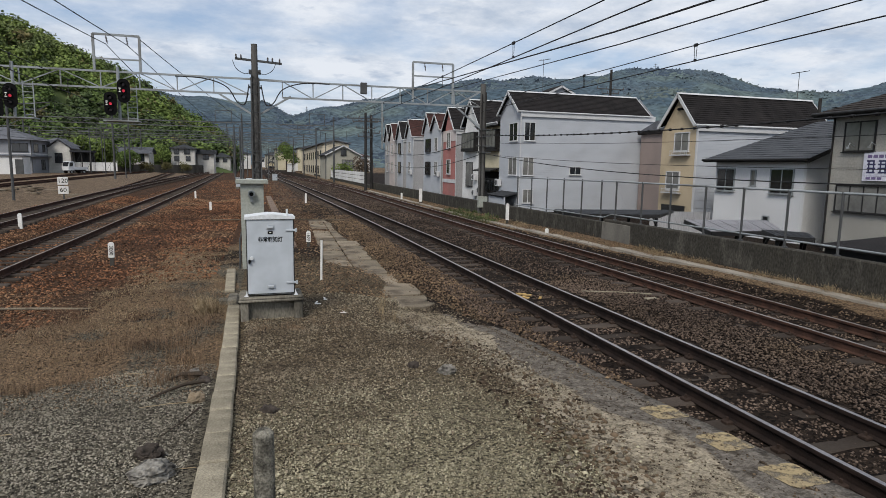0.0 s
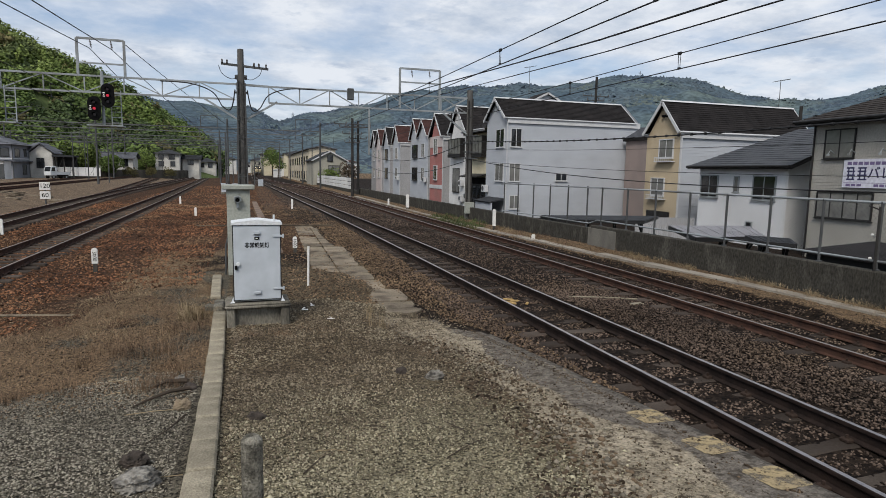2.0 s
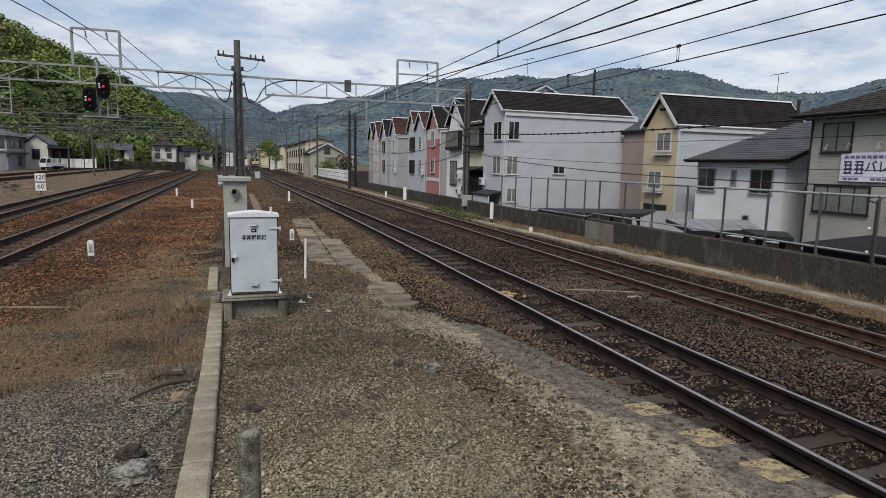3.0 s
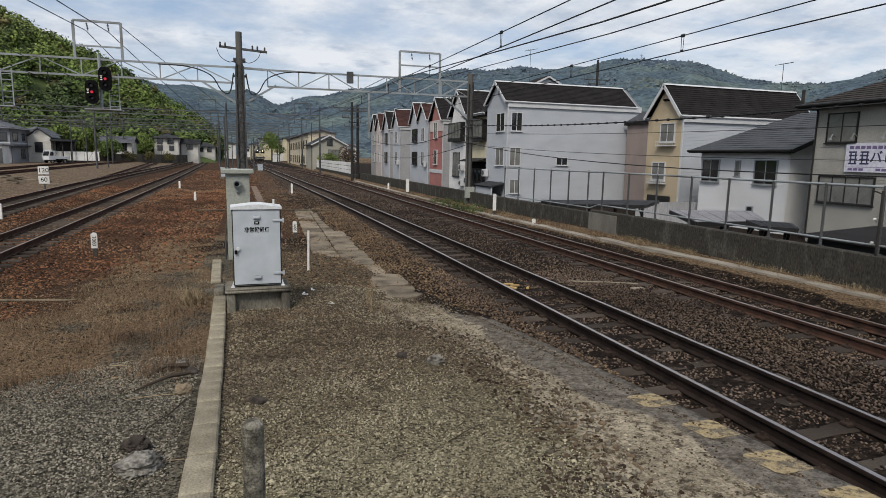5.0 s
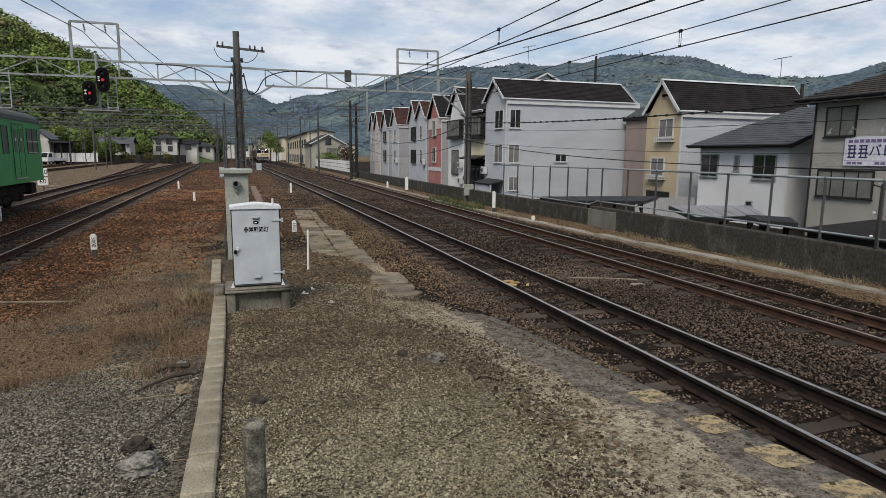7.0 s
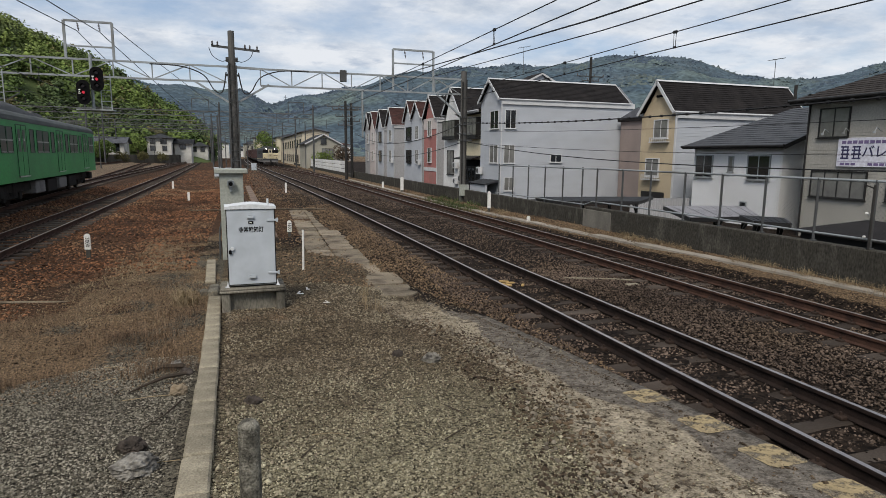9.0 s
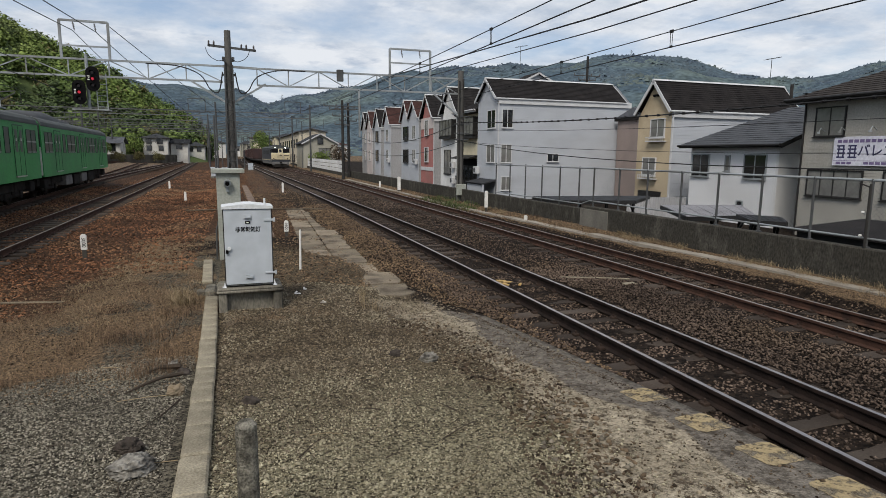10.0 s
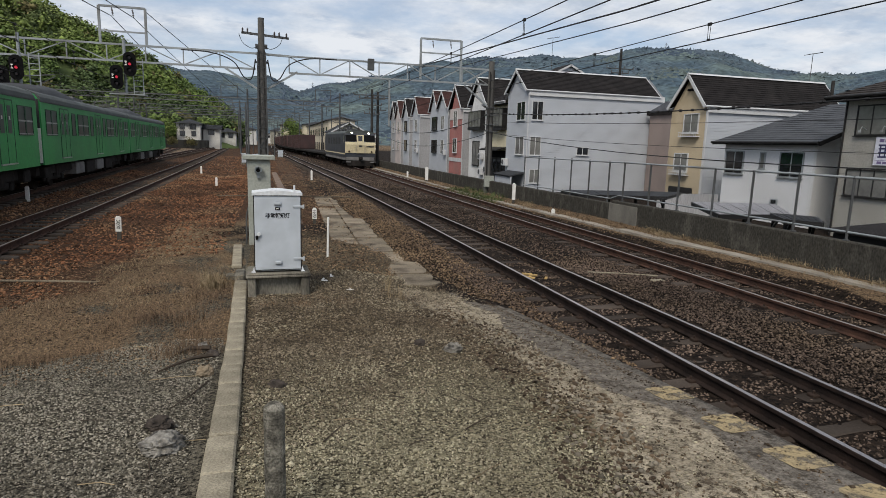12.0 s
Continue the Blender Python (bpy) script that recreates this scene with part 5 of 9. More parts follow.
# mauve building between them
mv = thing("house", 29.9, 39.2, G0, 0, "mauve stucco house seen between its neighbours", "house", "houses along the railway")
part("wall", Geo().box(0, 7, 0, 4.5, 0, 6.3), MAT["stucco_mauve"], mv)
part("roof", Geo().box(-0.2, 7.2, -0.2, 4.7, 6.3, 6.5), MAT["roof_dark"], mv)
part("roof_slope", Geo().prism([(-0.2, 6.5), (4.7, 6.5), (2.2, 7.3)], "x", -0.2, 7.2), MAT["roof_pale"], mv)
window(mv, (1.1, 0), (0, -1), 1.5, 1.2, 4.3 - G0, MAT["trim_dark"], MAT["pane_curtain"])
window(mv, (0.6, 0), (0, -1), 0.7, 1.1, 1.9 - G0, MAT["trim_dark"], MAT["pane"])
bal = part("balcony", Geo().box(-1.2, 1.2, -0.9, 0, 0.95, 1.1), MAT["trim_white"], mv)
g = Geo()
for k in range(12):
    g.box(-1.15 + k * 0.2, -1.10 + k * 0.2, -0.9, -0.86, 1.1, 2.2)
g.box(-1.2, 1.2, -0.92, -0.85, 2.2, 2.28)
part("railing", g, MAT["trim_white"], bal)


# low white house with a dark pitched roof
def make_low_house():
    x, y0, y1 = 25.0, 23.0, 29.1
    h = thing("house", x, y0, G0, 0, "low white house with a dark grey pitched roof", "house", "houses along the railway")
    W, H = y1 - y0, 2.95 - G0
    part("wall", Geo().box(0, 0.2, 0.16, W, 0, H - 0.1), MAT["stucco_bright"], h)
    part("wall", Geo().prism([(0, 0), (8, 0), (8, 5.9), (5.2, 5.9), (0, H - 0.1)], "y", 0, 0.15), MAT["stucco_white"], h)
    part("wall", Geo().box(0.2, 8, W - 0.2, W, 0, H - 0.1), MAT["stucco_white"], h)
    e = 0.5
    rz, rx = 5.15 - G0, 5.2
    g = roof_slope(Geo(), (-e, -e, H), (-e, W + e, H), (rx, W - 1.7, rz), (rx, -e, rz), 18)
    part("roof_slope", g, MAT["roof_slate"], h)
    g = roof_slope(Geo(), (-e, W + e, H), (10, W + e, H), (10, W - 1.7, rz), (rx, W - 1.7, rz), 18)
    part("roof_slope", g, MAT["roof_slate"], h)
    part("gutter", Geo().tube([(-e - 0.06, -e, H - 0.02), (-e - 0.06, W + e, H - 0.02)], 0.07, 8), MAT["trim_dark"], h)
    part("fascia", Geo().box(-e, -e + 0.04, -e, W + e, H - 0.14, H - 0.01), MAT["trim_dark"], h)
    part("rake_board", Geo().bar((-e, -e, H - 0.08), (rx, -e, rz - 0.08), 0.05, 0.2), MAT["trim_dark"], h)
    window(h, (0, W - 0.85), (-1, 0), 1.25, 1.15, 1.85 - G0, MAT["galv"], MAT["pane"])
    window(h, (0, 1.4), (-1, 0), 1.35, 1.15, 1.85 - G0, MAT["galv"], MAT["pane"])
    window(h, (0, 3.25), (-1, 0), 0.25, 0.75, 2.0 - G0, MAT["galv"], MAT["pane_curtain"], bars=0)
    window(h, (0, 2.2), (-1, 0), 0.35, 0.25, -0.1 - G0, MAT["galv"], MAT["pane"], bars=0)


make_low_house()


def make_grey_house():
    x, y0, y1 = 24.0, 9.0, 20.95
    h = thing("house", x, y0, G0, 0, "two-storey grey-brown tiled house with a hipped roof", "house", "houses along the railway")
    W, H = y1 - y0, 4.85 - G0
    part("wall", clad(Geo(), (0, 0), (0, W), 0, H, (-1, 0), 0.12, 0.012), MAT["siding_tan"], h)
    part("wall", clad(Geo(), (0, W), (9, W), 0, H, (0, 1), 0.12, 0.012), MAT["siding_tan"], h)
    part("wall", clad(Geo(), (0, 0), (9, 0), 0, H, (0, -1), 0.12, 0.012), MAT["siding_tan"], h)
    e = 0.55
    rz = 7.0 - G0
    g = roof_slope(Geo(), (-e, -e, H), (-e, W + e, H), (4.5, W - 4.0, rz), (4.5, 4.0, rz), 20)
    part("roof_slope", g, MAT["roof_brown"], h)
    g = roof_slope(Geo(), (-e, W + e, H), (9 + e, W + e, H), (4.5, W - 4.0, rz), (4.5, W - 4.0, rz), 20)
    part("roof_slope", g, MAT["roof_brown"], h)
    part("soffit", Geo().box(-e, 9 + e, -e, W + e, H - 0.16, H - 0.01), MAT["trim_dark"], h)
    part("gutter", Geo().tube([(-e - 0.07, -e, H - 0.02), (-e - 0.07, W + e, H - 0.02)], 0.07, 8), MAT["trim_dark"], h)
    part("downpipe", Geo().tube([(-0.06, W - 0.1, H), (-0.06, W - 0.1, 0)], 0.04, 8), MAT["trim_dark"], h)
    for y, z, w, hh, b in ((W - 1.32, 3.85, 1.3, 1.15, 1), (W - 5.0, 3.85, 1.5, 1.15, 1), (W - 1.75, 1.25, 2.45, 1.05, 3), (W - 5.0, 1.25, 2.2, 1.05, 2)):
        window(h, (0, y), (-1, 0), w, hh, z - G0, MAT["trim_dark"], MAT["pane_curtain"], bars=b)


make_grey_house()


def make_banner():
    x, y, z = 23.93, 16.75, 2.6
    b = thing("banner", x, y, z, 0, "white banner with rows of dark blue marks on a wall", "banner")
    part("sheet", Geo().box(-0.02, 0.0, -3.2, 2.55, -0.58, 0.60, b=0.004), MAT["banner"], b)
    rr = random.Random(5)
    # plain strokes for a name, then the word that follows it
    for k in range(11):
        if k in (2, 3, 4):
            continue
        y1 = 2.42 - k * 0.50
        g = Geo()
        for zz in (-0.27, -0.10, 0.06, 0.20):
            g.box(-0.026, -0.021, y1 - rr.uniform(0.36, 0.42), y1 - rr.uniform(0.0, 0.05), zz, zz + 0.065)
        for yy in (y1 - 0.09, y1 - 0.30):
            g.box(-0.027, -0.0215, yy - 0.06, yy, -0.27, 0.26)
        part("mark", g, MAT["navy"], b)
    me = text_geo("バレエ", 0.52, 0.002, 0.008)
    me.materials.append(MAT["navy"])
    part("lettering", me, None, b, "dark blue lettering", at=pose(-0.024, 2.42 - 1.72, 0.0, 90, 0, -90))
    for zz, hh, n in ((0.42, 0.13, 13), (-0.47, 0.10, 15)):
        for k in range(n):
            yy = 2.38 - k * 0.24
            if zz < 0 and k in (3, 4):
                continue
            part("mark", Geo().box(-0.026, -0.021, yy - 0.19, yy, zz - hh / 2, zz + hh / 2), MAT["mauve_ink"], b)
    part("frame_line", Geo().box(-0.026, -0.021, -3.1, 2.5, -0.385, -0.37), MAT["mauve_ink"], b)
    for yy in (3.05, 2.1, 0.8, -0.6):
        part("spotlight", Geo().tube([(0, yy, 0.85), (-0.25, yy, 0.98), (-0.34, yy, 0.82)], 0.02, 6).disc((-0.36, yy, 0.78), 0.06, "z", 0.08, 10), MAT["galv"], b)


MAT["mauve_ink"] = mat("mauve_ink", (0.16, 0.12, 0.24), (0.13, 0.10, 0.2), 2, 0.6, 0, 0.0)
MAT["banner"] = mat("banner", (0.60, 0.60, 0.66), (0.54, 0.54, 0.61), 0.8, 0.6, 0, 0.1, 8)
MAT["navy"] = mat("navy", (0.03, 0.03, 0.09), (0.025, 0.025, 0.07), 2, 0.6, 0, 0.0)
make_banner()


# ---- overhead line ----
GANTRY_Y = 28.2


def truss(x0, x1, y, zt, zb, bay, parent, w=0.075):
    for z, nm in ((zt, "top_chord"), (zb, "bottom_chord")):
        part(nm, Geo().bar((x0, y, z), (x1, y, z), w, w), MAT["galv"], parent)
    n = max(1, round((x1 - x0) / bay))
    for k in range(n):
        a, b = x0 + (x1 - x0) * k / n, x0 + (x1 - x0) * (k + 1) / n
        part("strut", Geo().bar((a, y, zb), (a, y, zt), 0.045), MAT["galv"], parent)
        p, q = ((a, y, zt), (b, y, zb)) if k % 2 == 0 else ((a, y, zb), (b, y, zt))
        part("brace", Geo().bar(p, q, 0.042), MAT["galv"], parent)


def insulator(p, q, parent):
    p, q = Vector(p), Vector(q)
    g = Geo().tube([p, q], 0.014, 6)
    for k in range(4):
        c = p.lerp(q, 0.25 + 0.17 * k)
        d = (q - p).normalized() * 0.02
        g.tube([c - d * 0.6, c + d * 0.6], 0.038, 8)
    part("insulator", g, MAT["insul"], parent)


MAT["insul"] = mat("insul", (0.10, 0.085, 0.08), None, 3, 0.3, 0, 0)


def smooth(pts, n=5):
    """Points on a curve through pts."""
    P = [Vector(p) for p in pts]
    P = [P[0]] + P + [P[-1]]
    out = []
    for a, b, c, d in zip(P, P[1:], P[2:], P[3:]):
        for k in range(n):
            t = k / n
            out.append(0.5 * (2 * b + (c - a) * t + (2 * a - 5 * b + 4 * c - d) * t * t + (3 * b - a - 3 * c + d) * t ** 3))
    return out + [P[-1]]


def make_gantry():
    y = GANTRY_Y
    g = thing("overhead_gantry", 0, 0, 0, 0, "galvanised steel truss gantry over the tracks with a lattice mast", "gantry")
    truss(-22, -0.45, y, 5.95, 5.30, 1.45, g)
    truss(0.95, 10.2, y, 5.92, 5.22, 1.42, g)
    part("top_chord", Geo().bar((-0.45, y, 5.95), (0.95, y, 5.92), 0.09), MAT["galv"], g)
    for s in (-1, 1):
        part("knee_brace", Geo().bar((-0.2 + s * 0.15, y, 4.45), (-0.2 + s * 1.5, y, 5.28), 0.08), MAT["galv"], g)
    # lattice mast and its concrete top
    m = part("mast", Geo().tube([(-0.2, y, -0.3), (-0.2, y, 7.42)], 0.165, 12, r2=0.13), MAT["pole_concrete"], g)
    for sx in (-1, 1):
        for sy in (-1, 1):
            part("leg", Geo().bar((-0.2 + sx * 0.2, y + sy * 0.2, -0.3), (-0.2 + sx * 0.16, y + sy * 0.16, 6.0), 0.06), MAT["galv_dark"], m)
    gl = Geo()
    z, k = -0.1, 0
    while z < 5.8:
        for sy in (-0.19, 0.19):
            s = 1 if k % 2 else -1
            gl.bar((-0.2 - s * 0.19, y + sy, z), (-0.2 + s * 0.19, y + sy, z + 0.42), 0.03)
        gl.bar((-0.39, y - 0.19, z), (-0.01, y - 0.19, z), 0.03)
        z += 0.42
        k += 1
    tagged(part("lacing", gl, MAT["galv_dark"], m), kind="stuff")
    for sx in (-0.13, 0.12):
        part("mast_conduit", Geo().tube([(-0.2 + sx, y - 0.17, 0.2), (-0.2 + sx, y - 0.16, 6.1)], 0.03, 6), MAT["dark_pole"], m)
    arm = part("cross_arm", Geo().bar((-1.0, y, 6.78), (0.95, y, 6.66), 0.09), MAT["galv_dark"], m)
    for x, z in ((-0.95, 6.78), (-0.75, 6.77), (0.35, 6.7), (0.55, 6.69), (0.85, 6.67)):
        insulator((x, y - 0.05, z), (x, y - 0.05, z + 0.2), arm)
    for z in (6.2, 6.3, 5.6):
        part("band", Geo().bar((-0.45, y, z), (0.05, y, z), 0.14, 0.08), MAT["galv_dark"], m)
    for s in (-1, 1):
        part("jumper", Geo().tube(smooth([(-0.2 + s * 0.9, y - 0.1, 6.7), (-0.2 + s * 0.75, y - 0.1, 6.35), (-0.2 + s * 0.4, y - 0.1, 6.15), (-0.2 + s * 0.15, y - 0.1, 6.25)]), 0.014, 6), MAT["wire"], m)
        part("cable_loop", Geo().tube(smooth([(-0.2 + s * 3.2, y - 0.06, 5.9), (-0.2 + s * 2.0, y - 0.08, 5.86), (-0.2 + s * 1.15, y - 0.1, 5.55), (-0.2 + s * 0.75, y - 0.1, 4.95), (-0.2 + s * 0.42, y - 0.12, 4.9), (-0.2 + s * 0.25, y - 0.15, 5.7)]), 0.026, 6), MAT["wire"], m)
    # frames that carry the feeders above the truss
    for x0, x1, zt, zm in ((-6.4, -4.7, 7.40, 6.45), (6.85, 8.8, 7.12, 6.5)):
        fr = part("feeder_frame", Geo().bar((x0, y, zt), (x1, y, zt), 0.08), MAT["galv"], g)
        for x in (x0, x1):
            part("upright", Geo().bar((x, y, 5.3 if x > 0 else 5.95), (x, y, zt), 0.09), MAT["galv"], fr)
        part("rung", Geo().bar((x0, y, zm), (x1, y, zm), 0.06), MAT["galv"], fr)
        for u in (0.28, 0.72):
            x = x0 + (x1 - x0) * u
            insulator((x, y - 0.03, zt - 0.03), (x + 0.05, y - 0.03, zt - 0.38), fr)
    part("drop_arm", Geo().bar((5.4, y, 5.2), (5.4, y, 3.1), 0.07), MAT["galv"], g)
    part("junction_box", Geo().box(4.4, 4.68, y - 0.12, y + 0.1, 5.55, 6.05, b=0.01), MAT["galv_dark"], g)
    # concrete pole at the parapet
    p = part("end_pole", Geo().tube([(10.35, y, -0.6), (10.35, y, 6.3)], 0.16, 14, r2=0.135), MAT["pole_concrete"], g)
    part("stay", Geo().bar((9.0, y, 5.15), (10.35, y, 4.1), 0.08), MAT["galv"], p)
    part("stay", Geo().bar((8.9, y, 5.2), (10.35, y, 6.0), 0.07), MAT["galv"], p)
    for z in (3.0, 3.3, 3.75, 4.1):
        part("band", Geo().tube([(10.35, y, z), (10.35, y, z + 0.1)], 0.175, 12), MAT["galv_dark"], p)
        part("bracket", Geo().bar((10.0, y - 0.17, z + 0.05), (10.75, y - 0.17, z + 0.05), 0.05), MAT["galv_dark"], p)
    part("meter_box", Geo().box(10.12, 10.58, y - 0.36, y - 0.16, 0.35, 0.90, b=0.02), MAT["box_beige"], p)
    part("pole_conduit", Geo().tube([(10.24, y - 0.18, 0.6), (10.24, y - 0.18, 5.8)], 0.035, 8), MAT["dark_pole"], p)
    part("pole_conduit", Geo().tube([(10.45, y - 0.17, 0.6), (10.45, y - 0.17, 5.9)], 0.03, 8), MAT["dark_pole"], p)


make_gantry()


def signal_head(x, y, z, lit, label):
    s = thing("signal", x, y, z, 0, label, "signal", "signals on the gantry")
    s.scale = (0.9, 0.9, 0.9)
    n, pts = 20, []
    for k in range(n):
        a = 2 * math.pi * k / n
        pts.append((0.27 * math.cos(a), (0.26 if math.sin(a) > 0 else -0.26) * 1.0 + 0.27 * math.sin(a)))
    part("backboard", Geo().prism(pts, "y", -0.03, 0.0), MAT["black"], s)
    part("case", Geo().box(-0.12, 0.12, 0.0, 0.22, -0.42, 0.42, b=0.02), MAT["black"], s)
    for zz, c in ((0.27, "lens_dark"), (0.0, "lens_dark"), (-0.27, "lens_dark")):
        on = lit and abs(zz - lit[0]) < 0.1
        part("lens", Geo().disc((0, -0.045, zz), 0.062, "y", 0.02, 14), MAT[lit[1]] if on else MAT["lens_dark"], s)
        h = Geo()
        for k in range(9):
            a0, a1 = math.pi * k / 9, math.pi * (k + 1) / 9
            h.bar((0.10 * math.cos(a0), -0.10, zz + 0.10 * math.sin(a0)), (0.10 * math.cos(a1), -0.10, zz + 0.10 * math.sin(a1)), 0.16, 0.008)
        part("hood", h, MAT["black"], s)
    for k in range(3):
        part("number_bar", Geo().box(-0.20 + 0.02 * (k % 2), -0.11, -0.036, -0.03, -0.06 + k * 0.075, -0.02 + k * 0.075), MAT["white_paint"], s)
    return s


MAT["lens_dark"] = mat("lens_dark", (0.03, 0.012, 0.012), None, 3, 0.15, 0, 0)
MAT["lens_red"] = glow("lens_red", (0.8, 0.04, 0.08), 0.3)
signal_head(-5.78, GANTRY_Y - 0.5, 4.62, (0.0, "lens_red"), "black oval railway signal with a red light")
signal_head(-5.28, GANTRY_Y - 0.5, 5.15, (0.0, "lens_red"), "black oval railway signal with a red light")
signal_head(-9.25, GANTRY_Y - 0.5, 4.78, (0.0, "lens_red"), "black oval railway signal with a red light")
signal_head(-9.75, GANTRY_Y - 0.5, 4.35, None, "black oval railway signal with no light")


def signal_cradle(x):
    c = thing("signal_cradle", x, GANTRY_Y - 0.3, 0, 0, "galvanised steel signal cradle with a ladder under the gantry", "signal bracket", "signal brackets")
    part("hanger", Geo().tube([(0, 0, 6.1), (0, 0, 4.0)], 0.06, 8), MAT["galv"], c)
    part("floor_grid", Geo().box(-0.55, 0.75, -0.35, 0.3, 3.93, 3.98), MAT["galv"], c)
    for s in (-0.18, 0.18):
        part("ladder_rail", Geo().bar((0.45 + s, 0.15, 3.95), (0.45 + s, 0.15, 5.4), 0.035), MAT["galv"], c)
    for k in range(6):
        part("rung", Geo().bar((0.27, 0.15, 4.1 + k * 0.22), (0.63, 0.15, 4.1 + k * 0.22), 0.025), MAT["galv"], c)


signal_cradle(-5.5)
signal_cradle(-9.2)


def far_gantry(y, x0, x1, zt, masts):
    g = thing("overhead_gantry", 0, y, 0, 0, "distant steel truss gantry over the station tracks", "gantry", "distant gantries")
    m = MAT["galv_dark"]
    for z in (zt, zt - 0.6):
        part("chord", Geo().bar((x0, 0, z), (x1, 0, z), 0.10), MAT["galv_far"], g)
    gl = Geo()
    n = int((x1 - x0) / 1.6)
    for k in range(n):
        a, b = x0 + (x1 - x0) * k / n, x0 + (x1 - x0) * (k + 1) / n
        gl.bar((a, 0, zt - 0.6 if k % 2 else zt), (b, 0, zt if k % 2 else zt - 0.6), 0.06)
    tagged(part("lacing", gl, m, g), kind="stuff")
    for x in masts[1:]:
        fr = part("feeder_frame", Geo().bar((x - 3.2, 0, zt + 1.5), (x - 1.2, 0, zt + 1.5), 0.09), m, g)
        for e in (-3.2, -1.2):
            part("upright", Geo().bar((x + e, 0, zt), (x + e, 0, zt + 1.5), 0.09), m, fr)
    for x in masts:
        part("mast", Geo().tube([(x, 0, -0.3), (x, 0, zt + 1.2)], 0.13, 8, r2=0.11), MAT["galv_dark"], g)
        for s in (-0.8, 0.8):
            part("dropper", Geo().bar((x + s * 2.2, 0, zt - 0.6), (x + s * 2.2, 0, zt - 1.8), 0.05), m, g)
    return g


for gy, x0, x1, zt, masts in ((84, -26, 9.4, 7.5, (-17.5, -2.4, 9.4)), (112, -52, 9.6, 7.6, (-36, -21, -4.5, 9.4)), (140, -60, 10, 7.8, (-44, -24, -5.5, 9)), (165, -62, 9, 8.0, (-47, -26, -7, 8)),
                              (190, -64, 8, 8.2, (-48, -27, -9, 7)), (220, -66, 6, 8.3, (-50, -29, -11, 5)), (255, -70, 5, 8.5, (-52, -32, -13, 4)), (295, -74, 3, 8.8, (-54, -36, -15, 2))):
    far_gantry(gy, x0, x1, zt, masts)


def sag_wire(name, pts, r, label, group="", sag=0.0, n=14):
    g = Geo()
    for (p, q) in zip(pts, pts[1:]):
        p, q = Vector(p), Vector(q)
        g.tube([p.lerp(q, k / n) - Vector((0, 0, sag * 4 * (k / n) * (1 - k / n))) for k in range(n + 1)], r, 5, cap=False)
    return whole(name, g, MAT["wire"], label, "overhead wire", group=group or "overhead wires")


def make_catenary(fn, zc, zm, y0, y1, label, hang):
    c = thing("contact_line", label=label, category="overhead wire", group="contact lines")
    ys = list(np.arange(y0, 40, 3.0)) + list(np.arange(40, y1, 12.0))
    part("contact_wire", Geo().tube([(fn(y), y, zc) for y in ys], 0.011, 6, cap=False), MAT["wire"], c)
    part("messenger_wire", Geo().tube([(fn(y), y, zm + (0.0006 * max(0, y - 16) ** 2 if y < 40 else 0.35)) for y in ys], 0.010, 6, cap=False), MAT["wire"], c)
    for y in hang:
        g = Geo().box(fn(y) - 0.02, fn(y) + 0.02, y - 0.05, y + 0.05, zm - 0.03, zm + 0.03, b=0.008)
        for s in (-0.025, 0.025):
            g.bar((fn(y), y + s, zc), (fn(y), y + s * 1.4, zm), 0.008)
        g.box(fn(y) - 0.015, fn(y) + 0.015, y - 0.03, y + 0.03, zc - 0.01, zc + 0.03)
        part("dropper", g, MAT["wire"], c)


make_catenary(track_a, 4.55, 4.84, -3, 300, "thin contact wire and messenger over the shiny track", (6.8, 11.8, 16.8, 21.8, 26.8))
make_catenary(lambda y: track_b(y) - 0.13, 4.46, 4.76, -3, 300, "thin contact wire and messenger over the far track", (4.5, 10.33, 14.65, 19.5, 24.5))
make_catenary(track_l, 4.55, 4.95, 8, 300, "thin contact wire and messenger over the red ballast track", (18, 23, 34, 39))
make_catenary(track_m, 4.55, 4.95, 8, 200, "thin contact wire and messenger over the green train's track", (18, 23, 34, 39))
for wx, wz in ((-17, 6.2), (-20, 5.6), (-23.4, 5.2), (-26, 6.6), (-30, 5.4), (-34, 6.4), (-12, 5.4), (-15, 7.0)):
    sag_wire("yard_wire", [(wx * 0.9, 60, wz), (wx, 112, wz), (wx, 165, wz), (wx - 1, 220, wz), (wx - 2, 295, wz)], 0.022, "thin grey wire over the yard", "yard wires", sag=0.35, n=6)
sag_wire("feeder_cable", [(7.4, -4, 4.85), (7.4, 12, 5.28), (7.4, 28.2, 6.05)], 0.02, "thick black feeder cable above the tracks", sag=0.0)
sag_wire("feeder_cable", [(7.6, -4, 4.75), (7.6, 12, 5.05), (8.8, 28.2, 6.0)], 0.014, "black feeder cable above the tracks", sag=0.0)
sag_wire("feeder_cable", [(7.4, 28.2, 6.05), (5.5, 68, 6.6), (3.5, 140, 7.2)], 0.016, "black feeder cable above the tracks", sag=0.3)
sag_wire("feeder_cable", [(-5.9, 6, 5.8), (-5.95, 28.2, 7.03)], 0.016, "black feeder wire over the red ballast track", sag=0.05)
sag_wire("feeder_cable", [(-5.95, 28.2, 7.03), (-5.6, 60, 4.9)], 0.016, "black feeder wire over the red ballast track", sag=0.1)
sag_wire("feeder_cable", [(-5.1, 6, 5.9), (-5.15, 28.2, 7.03)], 0.016, "black feeder wire over the red ballast track", sag=0.05)
sag_wire("feeder_cable", [(-5.15, 28.2, 7.03), (-3.0, 60, 4.9)], 0.016, "black feeder wire over the red ballast track", sag=0.1)
